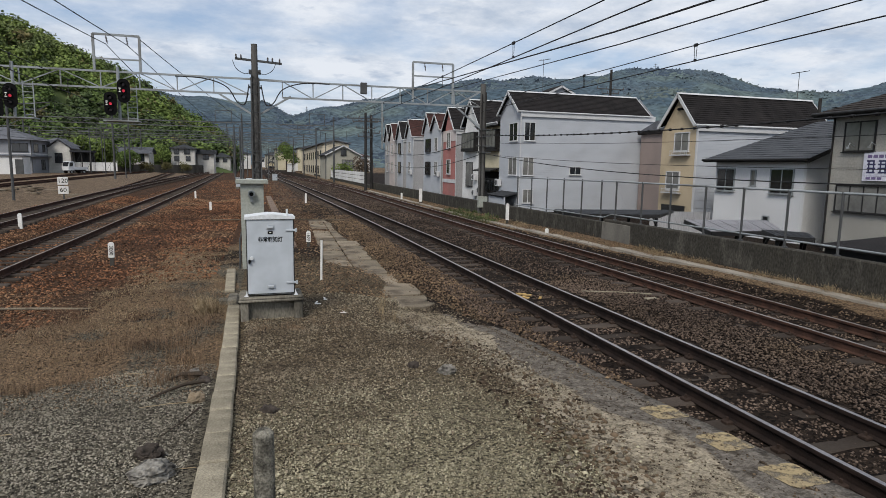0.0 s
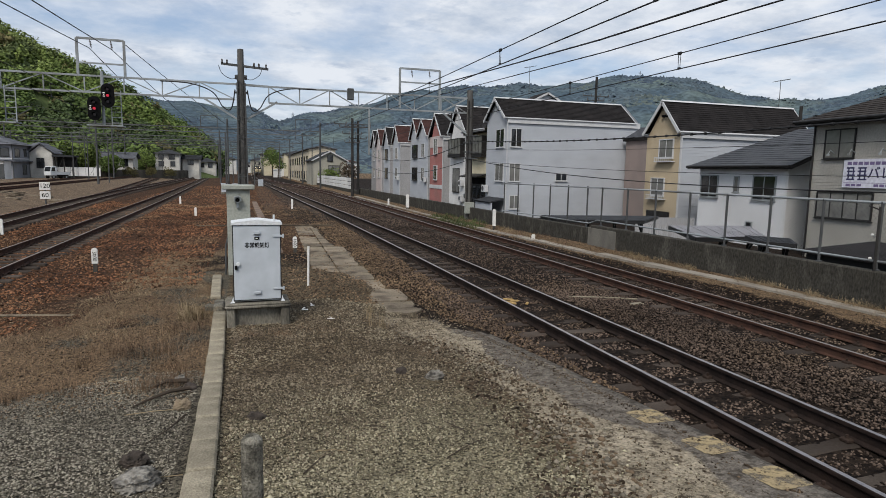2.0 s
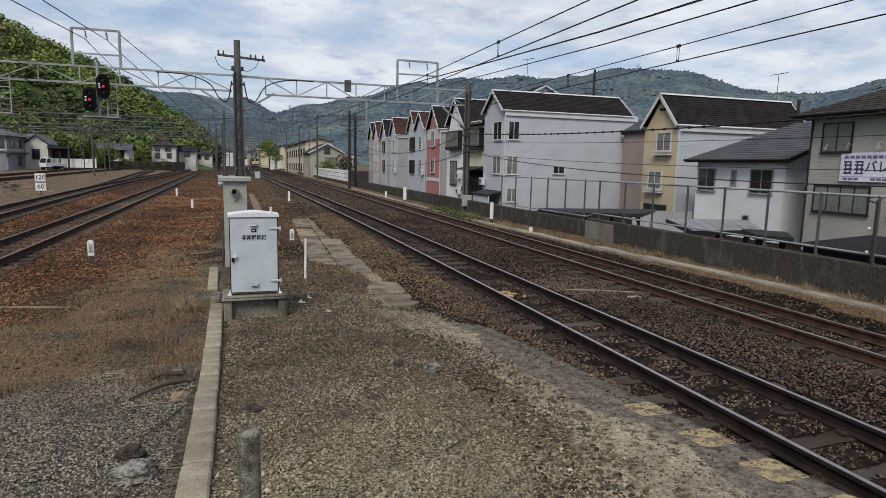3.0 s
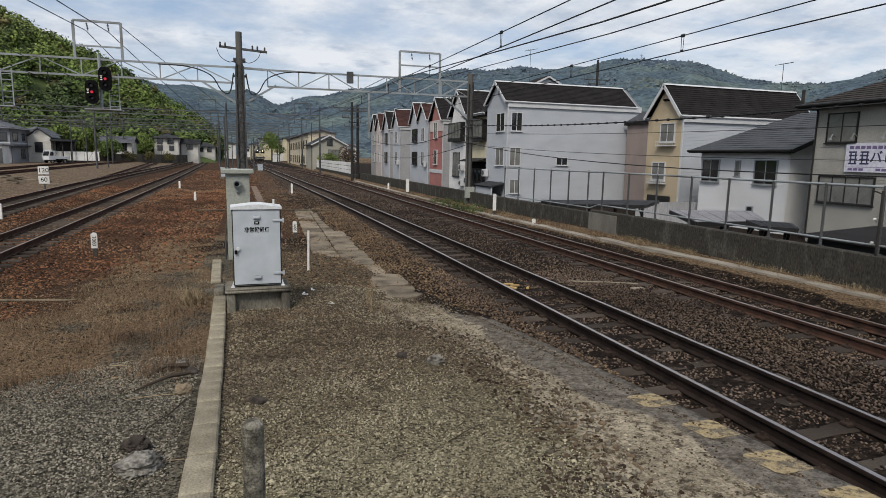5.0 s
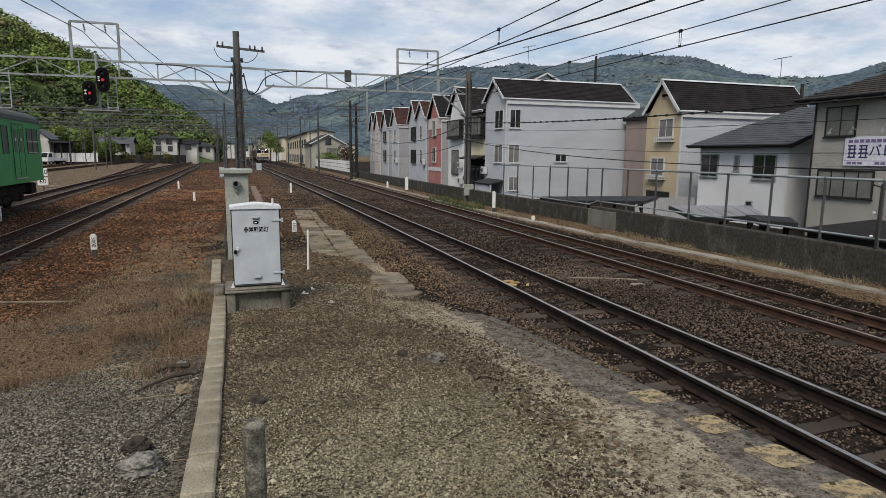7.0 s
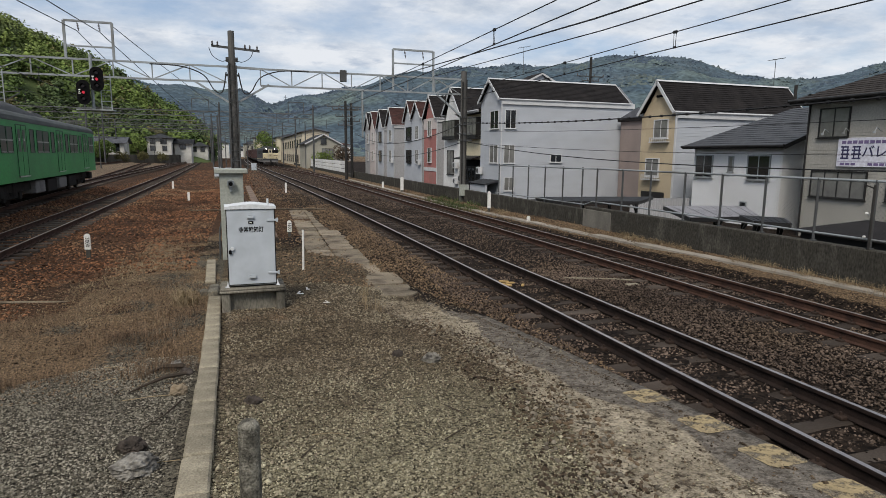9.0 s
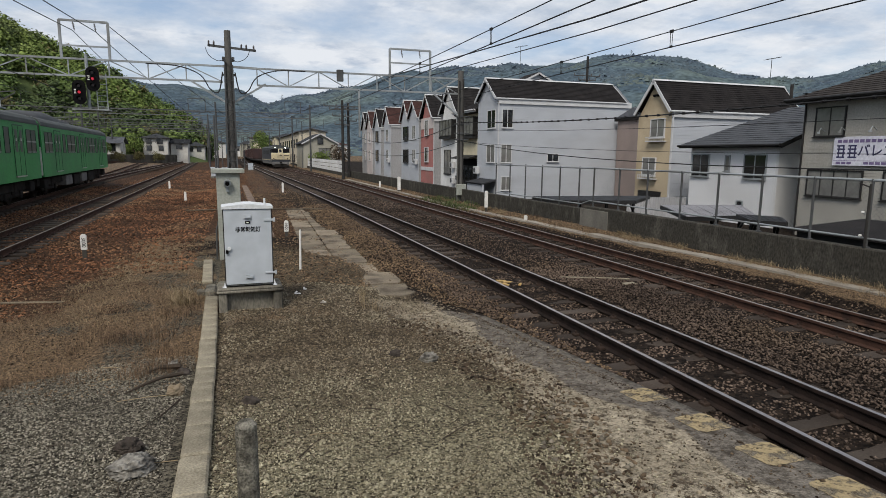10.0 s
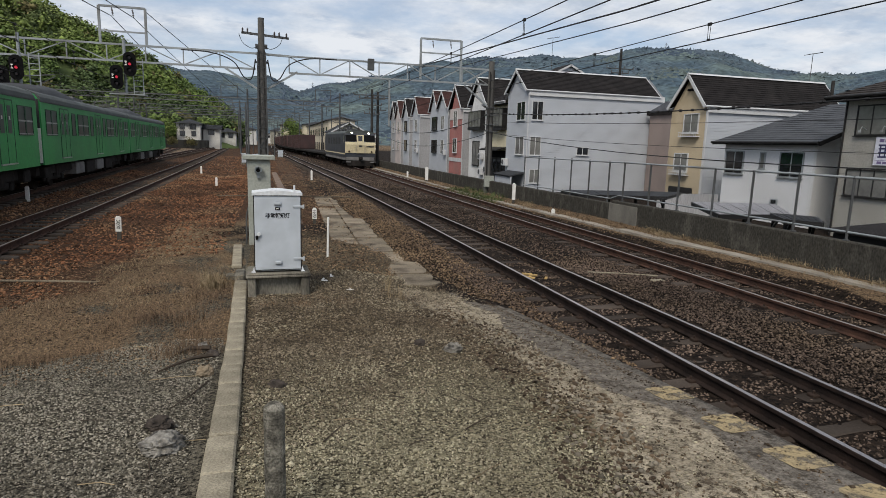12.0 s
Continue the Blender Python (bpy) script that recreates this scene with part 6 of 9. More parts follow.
sag_wire("feeder_cable", [(-4.7, 28.2, 7.3), (-0.6, 56, 5.3)], 0.016, "black feeder wire over the red ballast track", sag=0.1)


def beaded_cable(pts, r, bead, label):
    g = Geo().tube(pts, r, 6, cap=False)
    if bead:
        ptv = [Vector(p) for p in pts]
        for p, q in zip(ptv, ptv[1:]):
            n = max(1, int((q - p).length / 0.42))
            for k in range(n):
                c = p.lerp(q, k / n)
                d = (q - p).normalized() * 0.03
                g.tube([c - d, c + d], r * 2.0, 6)
    return whole("line_cable", g, MAT["wire"], label, "cable", group="cables beside the parapet")


def sagging(y0, y1, x, z0, zmid, z1, n=18):
    out = []
    for k in range(n + 1):
        t = k / n
        z = z0 * (1 - t) * (1 - 2 * t) + 4 * zmid * t * (1 - t) + z1 * t * (2 * t - 1)
        out.append((x, y0 + (y1 - y0) * t, z))
    return out


beaded_cable(sagging(28, -6, 10.35, 3.88, 3.36, 3.75), 0.018, True, "thick black bundled cable with spacers along the parapet")
beaded_cable(sagging(28, -6, 10.45, 3.5, 3.03, 3.1), 0.007, False, "thin black cable along the parapet")
beaded_cable(sagging(28, -6, 10.35, 3.0, 2.13, 2.7), 0.014, False, "black cable along the parapet")
beaded_cable(sagging(28, -6, 10.5, 2.95, 2.42, 2.6), 0.007, False, "thin black cable along the parapet")
beaded_cable(sagging(28, 58, 10.35, 3.9, 3.1, 4.3), 0.02, False, "thick black bundled cable along the wall")
beaded_cable(sagging(28, 58, 10.35, 3.0, 2.2, 3.2), 0.016, False, "black cable along the wall")


def utility_pole(x, y, z, h, arms, label, r=0.15):
    t = thing("utility_pole", x, y, z, 0, label, "utility pole", "utility poles")
    p = part("pole", Geo().tube([(0, 0, 0), (0, 0, h)], r, 10, r2=r * 0.75), MAT["dark_pole"], t)
    for zz, w in arms:
        a = part("cross_arm", Geo().bar((-w, 0, zz), (w, 0, zz), 0.09), MAT["galv_dark"], t)
        for k in range(4):
            xx = -w + 2 * w * k / 3
            part("insulator", Geo().tube([(xx, 0, zz), (xx, 0, zz + 0.22)], 0.04, 6), MAT["insul"], a)
    return t


utility_pole(9.5, 58, -0.5, 7.75, ((7.2, 1.7), (6.9, 1.2), (6.3, 0.9), (5.5, 0.7)), "dark utility pole with several cross arms by the wall")
utility_pole(10.15, 58.6, -0.5, 7.6, ((7.0, 1.2), (5.9, 0.8)), "dark utility pole with cross arms by the wall")
utility_pole(31.9, 52, G0, 12.8, ((11.0, 1.4), (10.6, 0.9)), "dark utility pole behind the white house")
utility_pole(33.45, 30.3, G0, 8.05, (), "dark utility pole behind the low house", 0.13)


def aerial(x, y, z, h):
    t = thing("tv_aerial", x, y, z, 0, "thin metal television aerial on a roof", "aerial", "roof aerials")
    part("rod", Geo().tube([(0, 0, 0), (0, 0, h)], 0.02, 6), MAT["galv_dark"], t)
    b = part("boom", Geo().bar((-0.5, 0.2, h - 0.1), (0.6, -0.2, h + 0.1), 0.03), MAT["galv_dark"], t)
    for k in range(6):
        u = -0.45 + k * 0.2
        part("element", Geo().bar((u - 0.1, -0.35, h + u * 0.18), (u + 0.1, 0.35, h + u * 0.18), 0.018), MAT["galv_dark"], b)


aerial(24.85, 52.0, 8.6, 3.5)
aerial(34.65, 33.2, 6.9, 2.05)


# ---- hills and woods ----
def leaf_mat(name, a, b, c):
    return mat(name, a, b, 0.02, 0.85, 0, 0.0, 0.5, c, 0.012, 0.7, island=0.45)


MAT["wood_green"] = leaf_mat("wood_green", (0.112, 0.158, 0.046), (0.074, 0.110, 0.036), (0.150, 0.190, 0.056))
MAT["wood_bright"] = leaf_mat("wood_bright", (0.142, 0.190, 0.052), (0.104, 0.146, 0.042), (0.170, 0.200, 0.072))
MAT["wood_dark"] = leaf_mat("wood_dark", (0.084, 0.116, 0.046), (0.054, 0.078, 0.034), (0.112, 0.138, 0.056))
MAT["wood_olive"] = leaf_mat("wood_olive", (0.125, 0.118, 0.05), (0.080, 0.070, 0.034), (0.15, 0.13, 0.06))
MAT["hill_floor"] = mat("hill_floor", (0.070, 0.095, 0.034), (0.045, 0.062, 0.026), 0.05, 0.95, 0, 0.5, 0.4)
# the blue-grey of distance haze is painted into the range's base colour
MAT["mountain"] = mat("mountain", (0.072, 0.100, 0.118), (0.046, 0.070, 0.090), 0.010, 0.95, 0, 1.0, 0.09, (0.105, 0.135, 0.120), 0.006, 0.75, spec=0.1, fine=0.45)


def leaf_cards(rr, centres, size, facing=None, loose=0.5):
    """Small four-cornered leaf sprays, turned every way, or mostly the way that facing gives."""
    n = len(centres)
    a = rr.normal(size=(n, 3))
    if facing is not None:
        f = facing / np.linalg.norm(facing, axis=1)[:, None] + loose * rr.normal(size=(n, 3))
        a = np.cross(f, a)
    a /= np.linalg.norm(a, axis=1)[:, None]
    b = np.cross(a, rr.normal(size=(n, 3)) if facing is None else f); b /= np.linalg.norm(b, axis=1)[:, None]
    q = np.asarray(size)[:, None]
    P = np.stack([centres + a * q * rr.uniform(0.6, 1.3, (n, 1)), centres + b * q * rr.uniform(0.4, 1.0, (n, 1)),
                  centres - a * q * rr.uniform(0.6, 1.3, (n, 1)), centres - b * q * rr.uniform(0.4, 1.0, (n, 1))], 1)
    return P.reshape(-1, 3), np.arange(n * 4).reshape(n, 4)


def clump_trees(name, pts, sizes, material, seed, label, lumps=18, sprays=110, category="trees"):
    """Crowns of uneven leafy lumps with loose sprays round them, as one mesh."""
    r = np.random.RandomState(seed)
    C, Q, LC, LR, O = [], [], [], [], []
    for (x, y, z), s in zip(pts, sizes):
        tall = r.uniform(0.75, 1.3)

        def shell(k, lo, hi):
            d = r.normal(size=(k, 3))
            d /= np.linalg.norm(d, axis=1)[:, None]
            d[:, 2] = np.where(d[:, 2] < -0.35, -d[:, 2], d[:, 2])
            return d * (r.uniform(lo, hi, k))[:, None] * np.array([s, s, s * tall]) + np.array([x, y, z + s * 0.7])
        LC.append(shell(lumps, 0.2, 0.70)); LR.append(s * r.uniform(0.14, 0.27, lumps))
        C.append(shell(sprays, 0.62, 1.08)); Q.append(s * r.uniform(0.07, 0.17, sprays)); O.append(C[-1] - np.array([x, y, z + s * 0.25]))
    LC, LR = np.concatenate(LC), np.concatenate(LR)
    n = len(LC)
    v = OCT_V[None] * r.uniform(0.7, 1.5, (n, 6, 1)) * LR[:, None, None] * np.array([1.1, 1.1, 0.85]) + LC[:, None]
    f = (OCT_F[None] + (np.arange(n) * 6)[:, None, None]).reshape(-1, 3)
    V, F = leaf_cards(r, np.concatenate(C), np.concatenate(Q), np.concatenate(O), 0.45)
    F = np.concatenate([F[:, [0, 1, 2]], F[:, [0, 2, 3]]])
    return tagged(new(name, from_arrays(name, np.concatenate([v.reshape(-1, 3), V]), np.concatenate([f, F + n * 6]), material)), label, category, kind="stuff")


def profile(bearing, table):
    return np.interp(bearing, [a for a, _ in table], [b for _, b in table])


NEAR_HILL = [(-60, 9.5), (-40, 11), (-25, 10.6), (-17.25, 8.9), (-15.6, 8.1), (-13.8, 7.1), (-12.7, 6.65), (-11.4, 6.15), (-10, 5.6), (-8.1, 4.5), (-6.85, 3.7), (-5.6, 2.95), (-4.3, 2.1),
             (-3.4, 1.5), (-2.5, 0.6), (-2.1, -0.2), (-1.8, -1.0), (4, -1.0)]
FAR_RANGE = [(-70, 7.5), (-40, 7.0), (-20, 6.0), (-7.5, 5.4), (-5, 5.3), (-3, 5.15), (0, 5.0), (1.3, 4.6), (2.7, 4.05), (4.7, 4.6), (6.2, 4.9), (8.2, 5.2), (10.3, 5.55), (12.3, 6.35), (13.4, 6.75), (15.9, 7.0),
             (18.5, 7.2), (20.2, 7.45), (23, 7.4), (25, 7.42), (28, 7.6), (30.3, 7.72), (32.7, 8.05), (35, 8.25), (37.8, 8.0), (39.7, 7.6), (43, 6.55), (45.4, 6.0), (47.4, 5.55), (48.5, 5.6), (50.5, 5.95), (53, 6.45), (58, 7.2), (70, 8.5), (100, 7)]


def ridge(name, table, d0, d1, n, m, material, label, rough, seed, b0, b1):
    """A hillside from distance d0 (foot) to d1 (crest), whose crest has these heights in degrees by bearing."""
    B = np.linspace(b0, b1, n)
    V = []
    for j in range(m):
        u = j / (m - 1)
        R = d0 + (d1 - d0) * u
        el = np.radians(profile(B, table))
        crest = np.tan(el) * d1 + EYE[2]
        z = -1.5 + (crest + 1.5) * (np.sin(u * math.pi / 2) ** 1.15)
        X, Y = R * np.sin(np.radians(B)), R * np.cos(np.radians(B))
        z = z + rough * bumps(X, Y, 3.2 / (d1 - d0) * 6, seed) * u * min(1.0, (1 - u) * 2.5 + 0.02)
        V.append(np.stack([X, Y, z], 1))
    el = np.tan(np.radians(profile(B, table))) * d1
    R = d1 * 1.35
    V.append(np.stack([R * np.sin(np.radians(B)), R * np.cos(np.radians(B)), el * 0.3], 1))
    m += 1
    i = np.arange((m - 1) * (n - 1))
    a = (i // (n - 1)) * n + i % (n - 1)
    me = from_arrays(name, np.concatenate(V), np.stack([a, a + 1, a + n + 1, a + n], 1), material)
    me.shade_smooth()
    tagged(new(name, me), label, "hill", kind="structure")
    return np.stack(V[:-1])


hill_pts = ridge("hill_near", NEAR_HILL, 150, 290, 90, 14, MAT["hill_floor"], "steep hillside under fresh green woods", 2.0, 31, -62, 4)
far_pts = ridge("backdrop_mountains", FAR_RANGE, 900, 1900, 320, 40, MAT["mountain"], "long wooded mountain range with blue-green haze in its colour", 15, 33, -75, 105)


def plant_range():
    r = np.random.RandomState(44)
    m, n, _ = far_pts.shape
    k = 100000
    j, i = (r.uniform(0, 1, k) ** 0.7) * (m - 1.01), r.uniform(0.27, 0.9, k) * (n - 1.01)
    j0, i0 = j.astype(int), i.astype(int)
    fj, fi = (j - j0)[:, None], (i - i0)[:, None]
    P = far_pts[j0, i0] * (1 - fj) * (1 - fi) + far_pts[j0 + 1, i0] * fj * (1 - fi) + far_pts[j0, i0 + 1] * (1 - fj) * fi + far_pts[j0 + 1, i0 + 1] * fj * fi
    size = r.uniform(3.0, 8.0, k) * (0.5 + 0.7 * np.clip(bumps(P[:, 0], P[:, 1], 0.012, 50) + 0.5, 0, 1))
    P[:, 2] += size * 0.1 - 2
    way = -P / np.linalg.norm(P, axis=1)[:, None] * 0.5 + np.array([0, 0, 0.85])
    V, F = leaf_cards(r, P, size, way, 0.3)
    tagged(new("backdrop_trees", from_arrays("backdrop_trees", V, F, MAT["range_tree_haze"])), "far tree crowns on the mountain range", "woods", kind="stuff")


# the same haze is painted into the far crowns as a blue tint
MAT["range_tree_haze"] = mat("range_tree_haze", (0.072, 0.094, 0.118), (0.044, 0.063, 0.090), 0.012, 0.95, 0, 0, 0.5, (0.102, 0.126, 0.114), 0.007, 0.8, island=0.28)
plant_range()


def plant_hill():
    r = np.random.RandomState(40)
    m, n, _ = hill_pts.shape
    woods = {"wood_green": [], "wood_bright": [], "wood_dark": [], "wood_olive": []}
    for k in range(1650):
        b = r.uniform(0, 1) ** 0.8
        j, i = r.uniform(0, m - 1.001), (n - 1.001) * (0.58 + 0.38 * b)
        crest = r.uniform() < 0.16
        if crest:
            j = m - 1.3
        j0, i0 = int(j), int(i)
        p = hill_pts[j0, i0] * (1 - j + j0) + hill_pts[j0 + 1, i0] * (j - j0)
        p = p + (hill_pts[j0, i0 + 1] - hill_pts[j0, i0]) * (i - i0)
        if p[2] < 1.6:
            continue
        s = r.uniform(1.5, 3.9) * (0.75 if j > m - 1.6 else 1)
        p[2] -= s * r.uniform(0.7, 1.25) if j > m - 2.2 else 0.3
        deg = math.degrees(math.atan2(p[0], p[1]))
        fresh = float(bumps(p[0], p[1], 0.055, 47)) + (0.45 if -12.5 < deg < -4.2 and 0.3 * m < j < m * 0.85 else 0.0) - (0.5 if crest else 0.0)
        q = fresh + r.normal(0, 0.45)
        kind = "wood_bright" if q > 0.55 else "wood_green" if q > -0.25 else "wood_dark"
        if r.uniform() < 0.07:
            kind = "wood_olive"
        woods[kind].append((p, s))
    for w, (kind, label) in enumerate((("wood_green", "dense mixed green woods on the hillside"), ("wood_bright", "fresh yellow-green spring trees on the hillside"),
                                       ("wood_dark", "dark evergreen trees on the hillside"), ("wood_olive", "brownish trees in bud on the hillside"))):
        clump_trees("woods", [p for p, _ in woods[kind]], [q for _, q in woods[kind]], MAT[kind], 41 + w, label, category="woods")


plant_hill()


# ---- trains ----
def rounded(w, z0, z1, roof, n=7):
    """Half-round-roofed section, from the bottom left round to the bottom right."""
    pts = [(-w, z0), (-w, z1)]
    for k in range(1, n):
        a = math.pi * k / n
        pts.append((-w * math.cos(a) * (1.0 if 0.2 < k / n < 0.8 else 0.985), z1 + (roof - z1) * math.sin(a) ** 0.75))
    return pts + [(w, z1), (w, z0)]


MAT["train_green"] = mat("train_green", (0.024, 0.262, 0.066), (0.021, 0.230, 0.058), 0.7, 0.42, 0, 0.03, 10, (0.035, 0.16, 0.065), 0.5, 0.4)
MAT["train_roof"] = mat("train_roof", (0.066, 0.074, 0.070), (0.044, 0.050, 0.048), 0.9, 0.7, 0, 0.1, 12)
MAT["unit_dark"] = mat("unit_dark", (0.035, 0.036, 0.038), (0.022, 0.023, 0.024), 1.5, 0.6, 0, 0.1, 12)
MAT["under_dark"] = mat("under_dark", (0.03, 0.026, 0.024), (0.016, 0.015, 0.014), 2, 0.9, 0, 0.3, 14)
MAT["under_grey"] = mat("under_grey", (0.20, 0.195, 0.19), (0.13, 0.125, 0.12), 2, 0.8, 0, 0.2, 14)
MAT["train_pane"] = mat("train_pane", (0.030, 0.044, 0.038), (0.018, 0.028, 0.025), 1.2, 0.3, 0, 0.02, 3.0, spec=0.3, rough2=0.34)
MAT["train_edge"] = mat("train_edge", (0.012, 0.070, 0.028), (0.008, 0.045, 0.02), 2, 0.5, 0, 0.02)
MAT["seat_glimpse"] = mat("seat_glimpse", (0.075, 0.062, 0.05), (0.04, 0.034, 0.03), 3, 0.35, 0, 0.02)
MAT["alu"] = mat("alu", (0.5, 0.5, 0.5), None, 2, 0.4, 0.8, 0.02)


def bogie(parent, y):
    b = part("bogie", Geo().box(-1.02, -0.92, -1.5, 1.5, 0.36, 0.62, b=0.04).box(0.92, 1.02, -1.5, 1.5, 0.36, 0.62, b=0.04).box(-1.0, 1.0, -0.3, 0.3, 0.4, 0.75), MAT["under_dark"], parent, at=pose(0, y, 0))
    for yy in (-1.05, 1.05):
        part("wheelset", Geo().disc((-0.56, 0, 0.43), 0.43, "x", 0.12, 20).disc((0.56, 0, 0.43), 0.43, "x", 0.12, 20).tube([(-0.95, 0, 0.43), (0.95, 0, 0.43)], 0.08, 8), MAT["rail_side"], b, at=pose(0, yy, 0))
        for s in (-1, 1):
            part("axle_box", Geo().box(s * 0.98 - 0.1, s * 0.98 + 0.1, yy - 0.14, yy + 0.14, 0.3, 0.58, b=0.03), MAT["under_dark"], b)
    for s in (-1, 1):
        part("spring", Geo().tube([(s * 0.98, 0, 0.5), (s * 0.98, 0, 0.95)], 0.2, 10), MAT["under_dark"], b)
    return b


def green_car(cab, label):
    """A 20 m carriage along y, its middle at the origin, rail top at z 0. cab: +1 if its +y end is the train's end."""
    c = thing("train_carriage", 0, 0, 0, 0, label, "train carriage", "green train")
    hl = 9.75
    part("body", Geo().prism(rounded(1.43, 1.02, 3.22, 3.66), "y", -hl, hl), [MAT["train_green"]], c, smooth=False)
    part("roof", Geo().prism([(-1.44, 3.24), (-1.41, 3.38), (-1.3, 3.5), (-1.0, 3.62), (-0.5, 3.70), (0, 3.73), (0.5, 3.70), (1.0, 3.62), (1.3, 3.5), (1.41, 3.38), (1.44, 3.24)], "y", -hl + 0.02, hl - 0.02), MAT["train_roof"], c, smooth=False)
    part("rain_gutter", Geo().box(-1.45, -1.41, -hl, hl, 3.2, 3.26).box(1.41, 1.45, -hl, hl, 3.2, 3.26), MAT["train_roof"], c)
    rings, n = [], 15
    for k in range(n):
        q = k / (n - 1)
        y, hh = -9.3 + 7.4 * q, 0.05 + 0.46 * math.sin(math.pi * q) ** 0.5
        rings += [(x, y, 3.5 + z * hh) for x, z in ((-1.08, 0), (-1.02, 0.55), (-0.72, 0.93), (0, 1.03), (0.72, 0.93), (1.02, 0.55), (1.08, 0))]
    g = Geo().add(rings, [(k * 7 + j, k * 7 + j + 1, k * 7 + 8 + j, k * 7 + 7 + j) for k in range(n - 1) for j in range(6)] + [tuple(range(7)), tuple(range(7 * n - 7, 7 * n))])
    part("air_conditioner", g, MAT["unit_dark"], c, "dark rounded roof unit", smooth=True)
    part("roof_grille", Geo().prism([(-1.88, 3.66), (-1.88, 3.84), (-0.6, 3.80), (0.3, 3.70), (0.3, 3.66)], "x", -0.8, 0.8), MAT["under_grey"], c)
    for side in (-1, 1):
        x = side * 1.43

        def pane(y0, y1, z0, z1, nm, bars=()):
            w = part(nm, Geo().box(min(x, x + side * 0.006), max(x, x + side * 0.006), y0, y1, z0, z1), MAT["train_pane"], c)
            g = Geo()
            o = sorted((x + side * 0.004, x + side * 0.020))
            for a, b, e, f in ((y0 - 0.025, y1 + 0.025, z1, z1 + 0.025), (y0 - 0.025, y1 + 0.025, z0 - 0.03, z0), (y0 - 0.025, y0, z0, z1), (y1, y1 + 0.025, z0, z1)):
                g.box(o[0], o[1], a, b, e, f)
            for yy in bars:
                g.box(o[0], o[1], yy - 0.055, yy + 0.055, z0, z1)
            part("window_frame", g, MAT["train_edge"], w)
            if bars:
                part("sash_bar", Geo().box(o[0], o[1], y0, y1, z0 + 0.40, z0 + 0.45).box(o[0], o[1], y0, y1, z0, z0 + 0.03), MAT["alu"], w)
                # flat panels added on the pane stand for dim seats seen inside
                for yy in (y0 + (y1 - y0) * 0.25, y0 + (y1 - y0) * 0.75):
                    part("blind", Geo().box(min(x, x + side * 0.009), max(x, x + side * 0.009), yy - 0.33, yy + 0.33, z0 + 0.05, z0 + 0.36), MAT["seat_glimpse"], w)
        for dy in (-6.6, 0.0, 6.6):
            d = part("door", Geo().box(min(x, x + side * 0.012), max(x, x + side * 0.012), dy - 0.66, dy + 0.66, 1.25, 3.06), MAT["train_green"], c)
            g = Geo()
            o = sorted((x + side * 0.01, x + side * 0.02))
            for a, b in ((dy - 0.70, dy - 0.66), (dy + 0.66, dy + 0.70), (dy - 0.012, dy + 0.012)):
                g.box(o[0], o[1], a, b, 1.22, 3.08)
            g.box(o[0], o[1], dy - 0.70, dy + 0.70, 3.06, 3.1)
            part("door_seal", g, MAT["train_edge"], d)
            for s in (-1, 1):
                part("notice", Geo().box(min(x, x + side * 0.021), max(x, x + side * 0.021), dy + s * 0.33 - 0.05, dy + s * 0.33 + 0.05, 2.5, 2.6), MAT["white_paint"], d)
                part("door_pane", Geo().box(min(x, x + side * 0.018), max(x, x + side * 0.018), dy + s * 0.33 - 0.17, dy + s * 0.33 + 0.17, 2.1, 2.92), MAT["train_pane"], d)
            part("step", Geo().box(min(x, x + side * 0.05), max(x, x + side * 0.05), dy - 0.7, dy + 0.7, 1.18, 1.22), MAT["alu"], d)
        for y0, y1 in ((-4.3, -2.3), (2.3, 4.3)):
            pane(y0, y1, 2.08, 2.95, "window", ((y0 + y1) / 2,))
        for yy in (-5.1, -1.5, 1.5, 5.1):
            pane(yy - 0.3, yy + 0.3, 2.08, 2.95, "side_pane")
        for y0, y1 in ((-9.2, -7.75), (7.75, 9.2)):
            pane(y0, y1, 2.08, 2.95, "window", ((y0 + y1) / 2,))
    for y in (-hl, hl):
        part("end_door", Geo().box(-0.4, 0.4, y - 0.03, y + 0.03, 1.0, 2.9), MAT["unit_dark"], c)
        for s in (-1, 1):
            part("end_window", Geo().box(s * 0.9 - 0.3, s * 0.9 + 0.3, y - 0.02, y + 0.02, 1.9, 2.7), MAT["train_pane"], c)
    if cab:
        for s in (-1, 1):
            part("tail_lamp", Geo().disc((s * 1.0, cab * (hl + 0.02), 1.3), 0.1, "y", 0.05, 12), MAT["lens_dark"], c)
    # dark panel added to paint the shaded gap between two carriages
    part("end_panel", Geo().box(-1.38, 1.38, -hl - 0.04, -hl - 0.001, 1.05, 3.3), MAT["unit_dark"], c)
    part("end_stripe", Geo().box(-1.40, -1.28, -hl - 0.06, -hl - 0.04, 1.1, 2.3), MAT["white_paint"], c)
    part("end_stripe", Geo().box(1.28, 1.40, -hl - 0.06, -hl - 0.04, 1.1, 2.3), MAT["white_paint"], c)
    e = -hl - 0.12 if cab >= 0 else hl + 0.12
    part("gangway", Geo().box(-0.55, 0.55, e - 0.15, e + 0.15, 0.95, 3.1), MAT["unit_dark"], c)
    for yy, a, b, m in ((-3.6, 1.6, 0.5, "under_grey"), (-1.4, 1.8, 0.55, "under_dark"), (0.9, 1.6, 0.5, "under_grey"), (3.2, 1.9, 0.55, "under_dark"), (-8.8, 0.7, 0.4, "under_dark"), (8.8, 0.7, 0.4, "under_dark")):
        part("underfloor_box", Geo().box(-1.28, 1.28, yy - a / 2, yy + a / 2, 0.92 - b, 0.92, b=0.03), MAT[m], c)
    part("underframe", Geo().box(-1.1, 1.1, -9.6, 9.6, 0.62, 0.92), MAT["under_dark"], c)
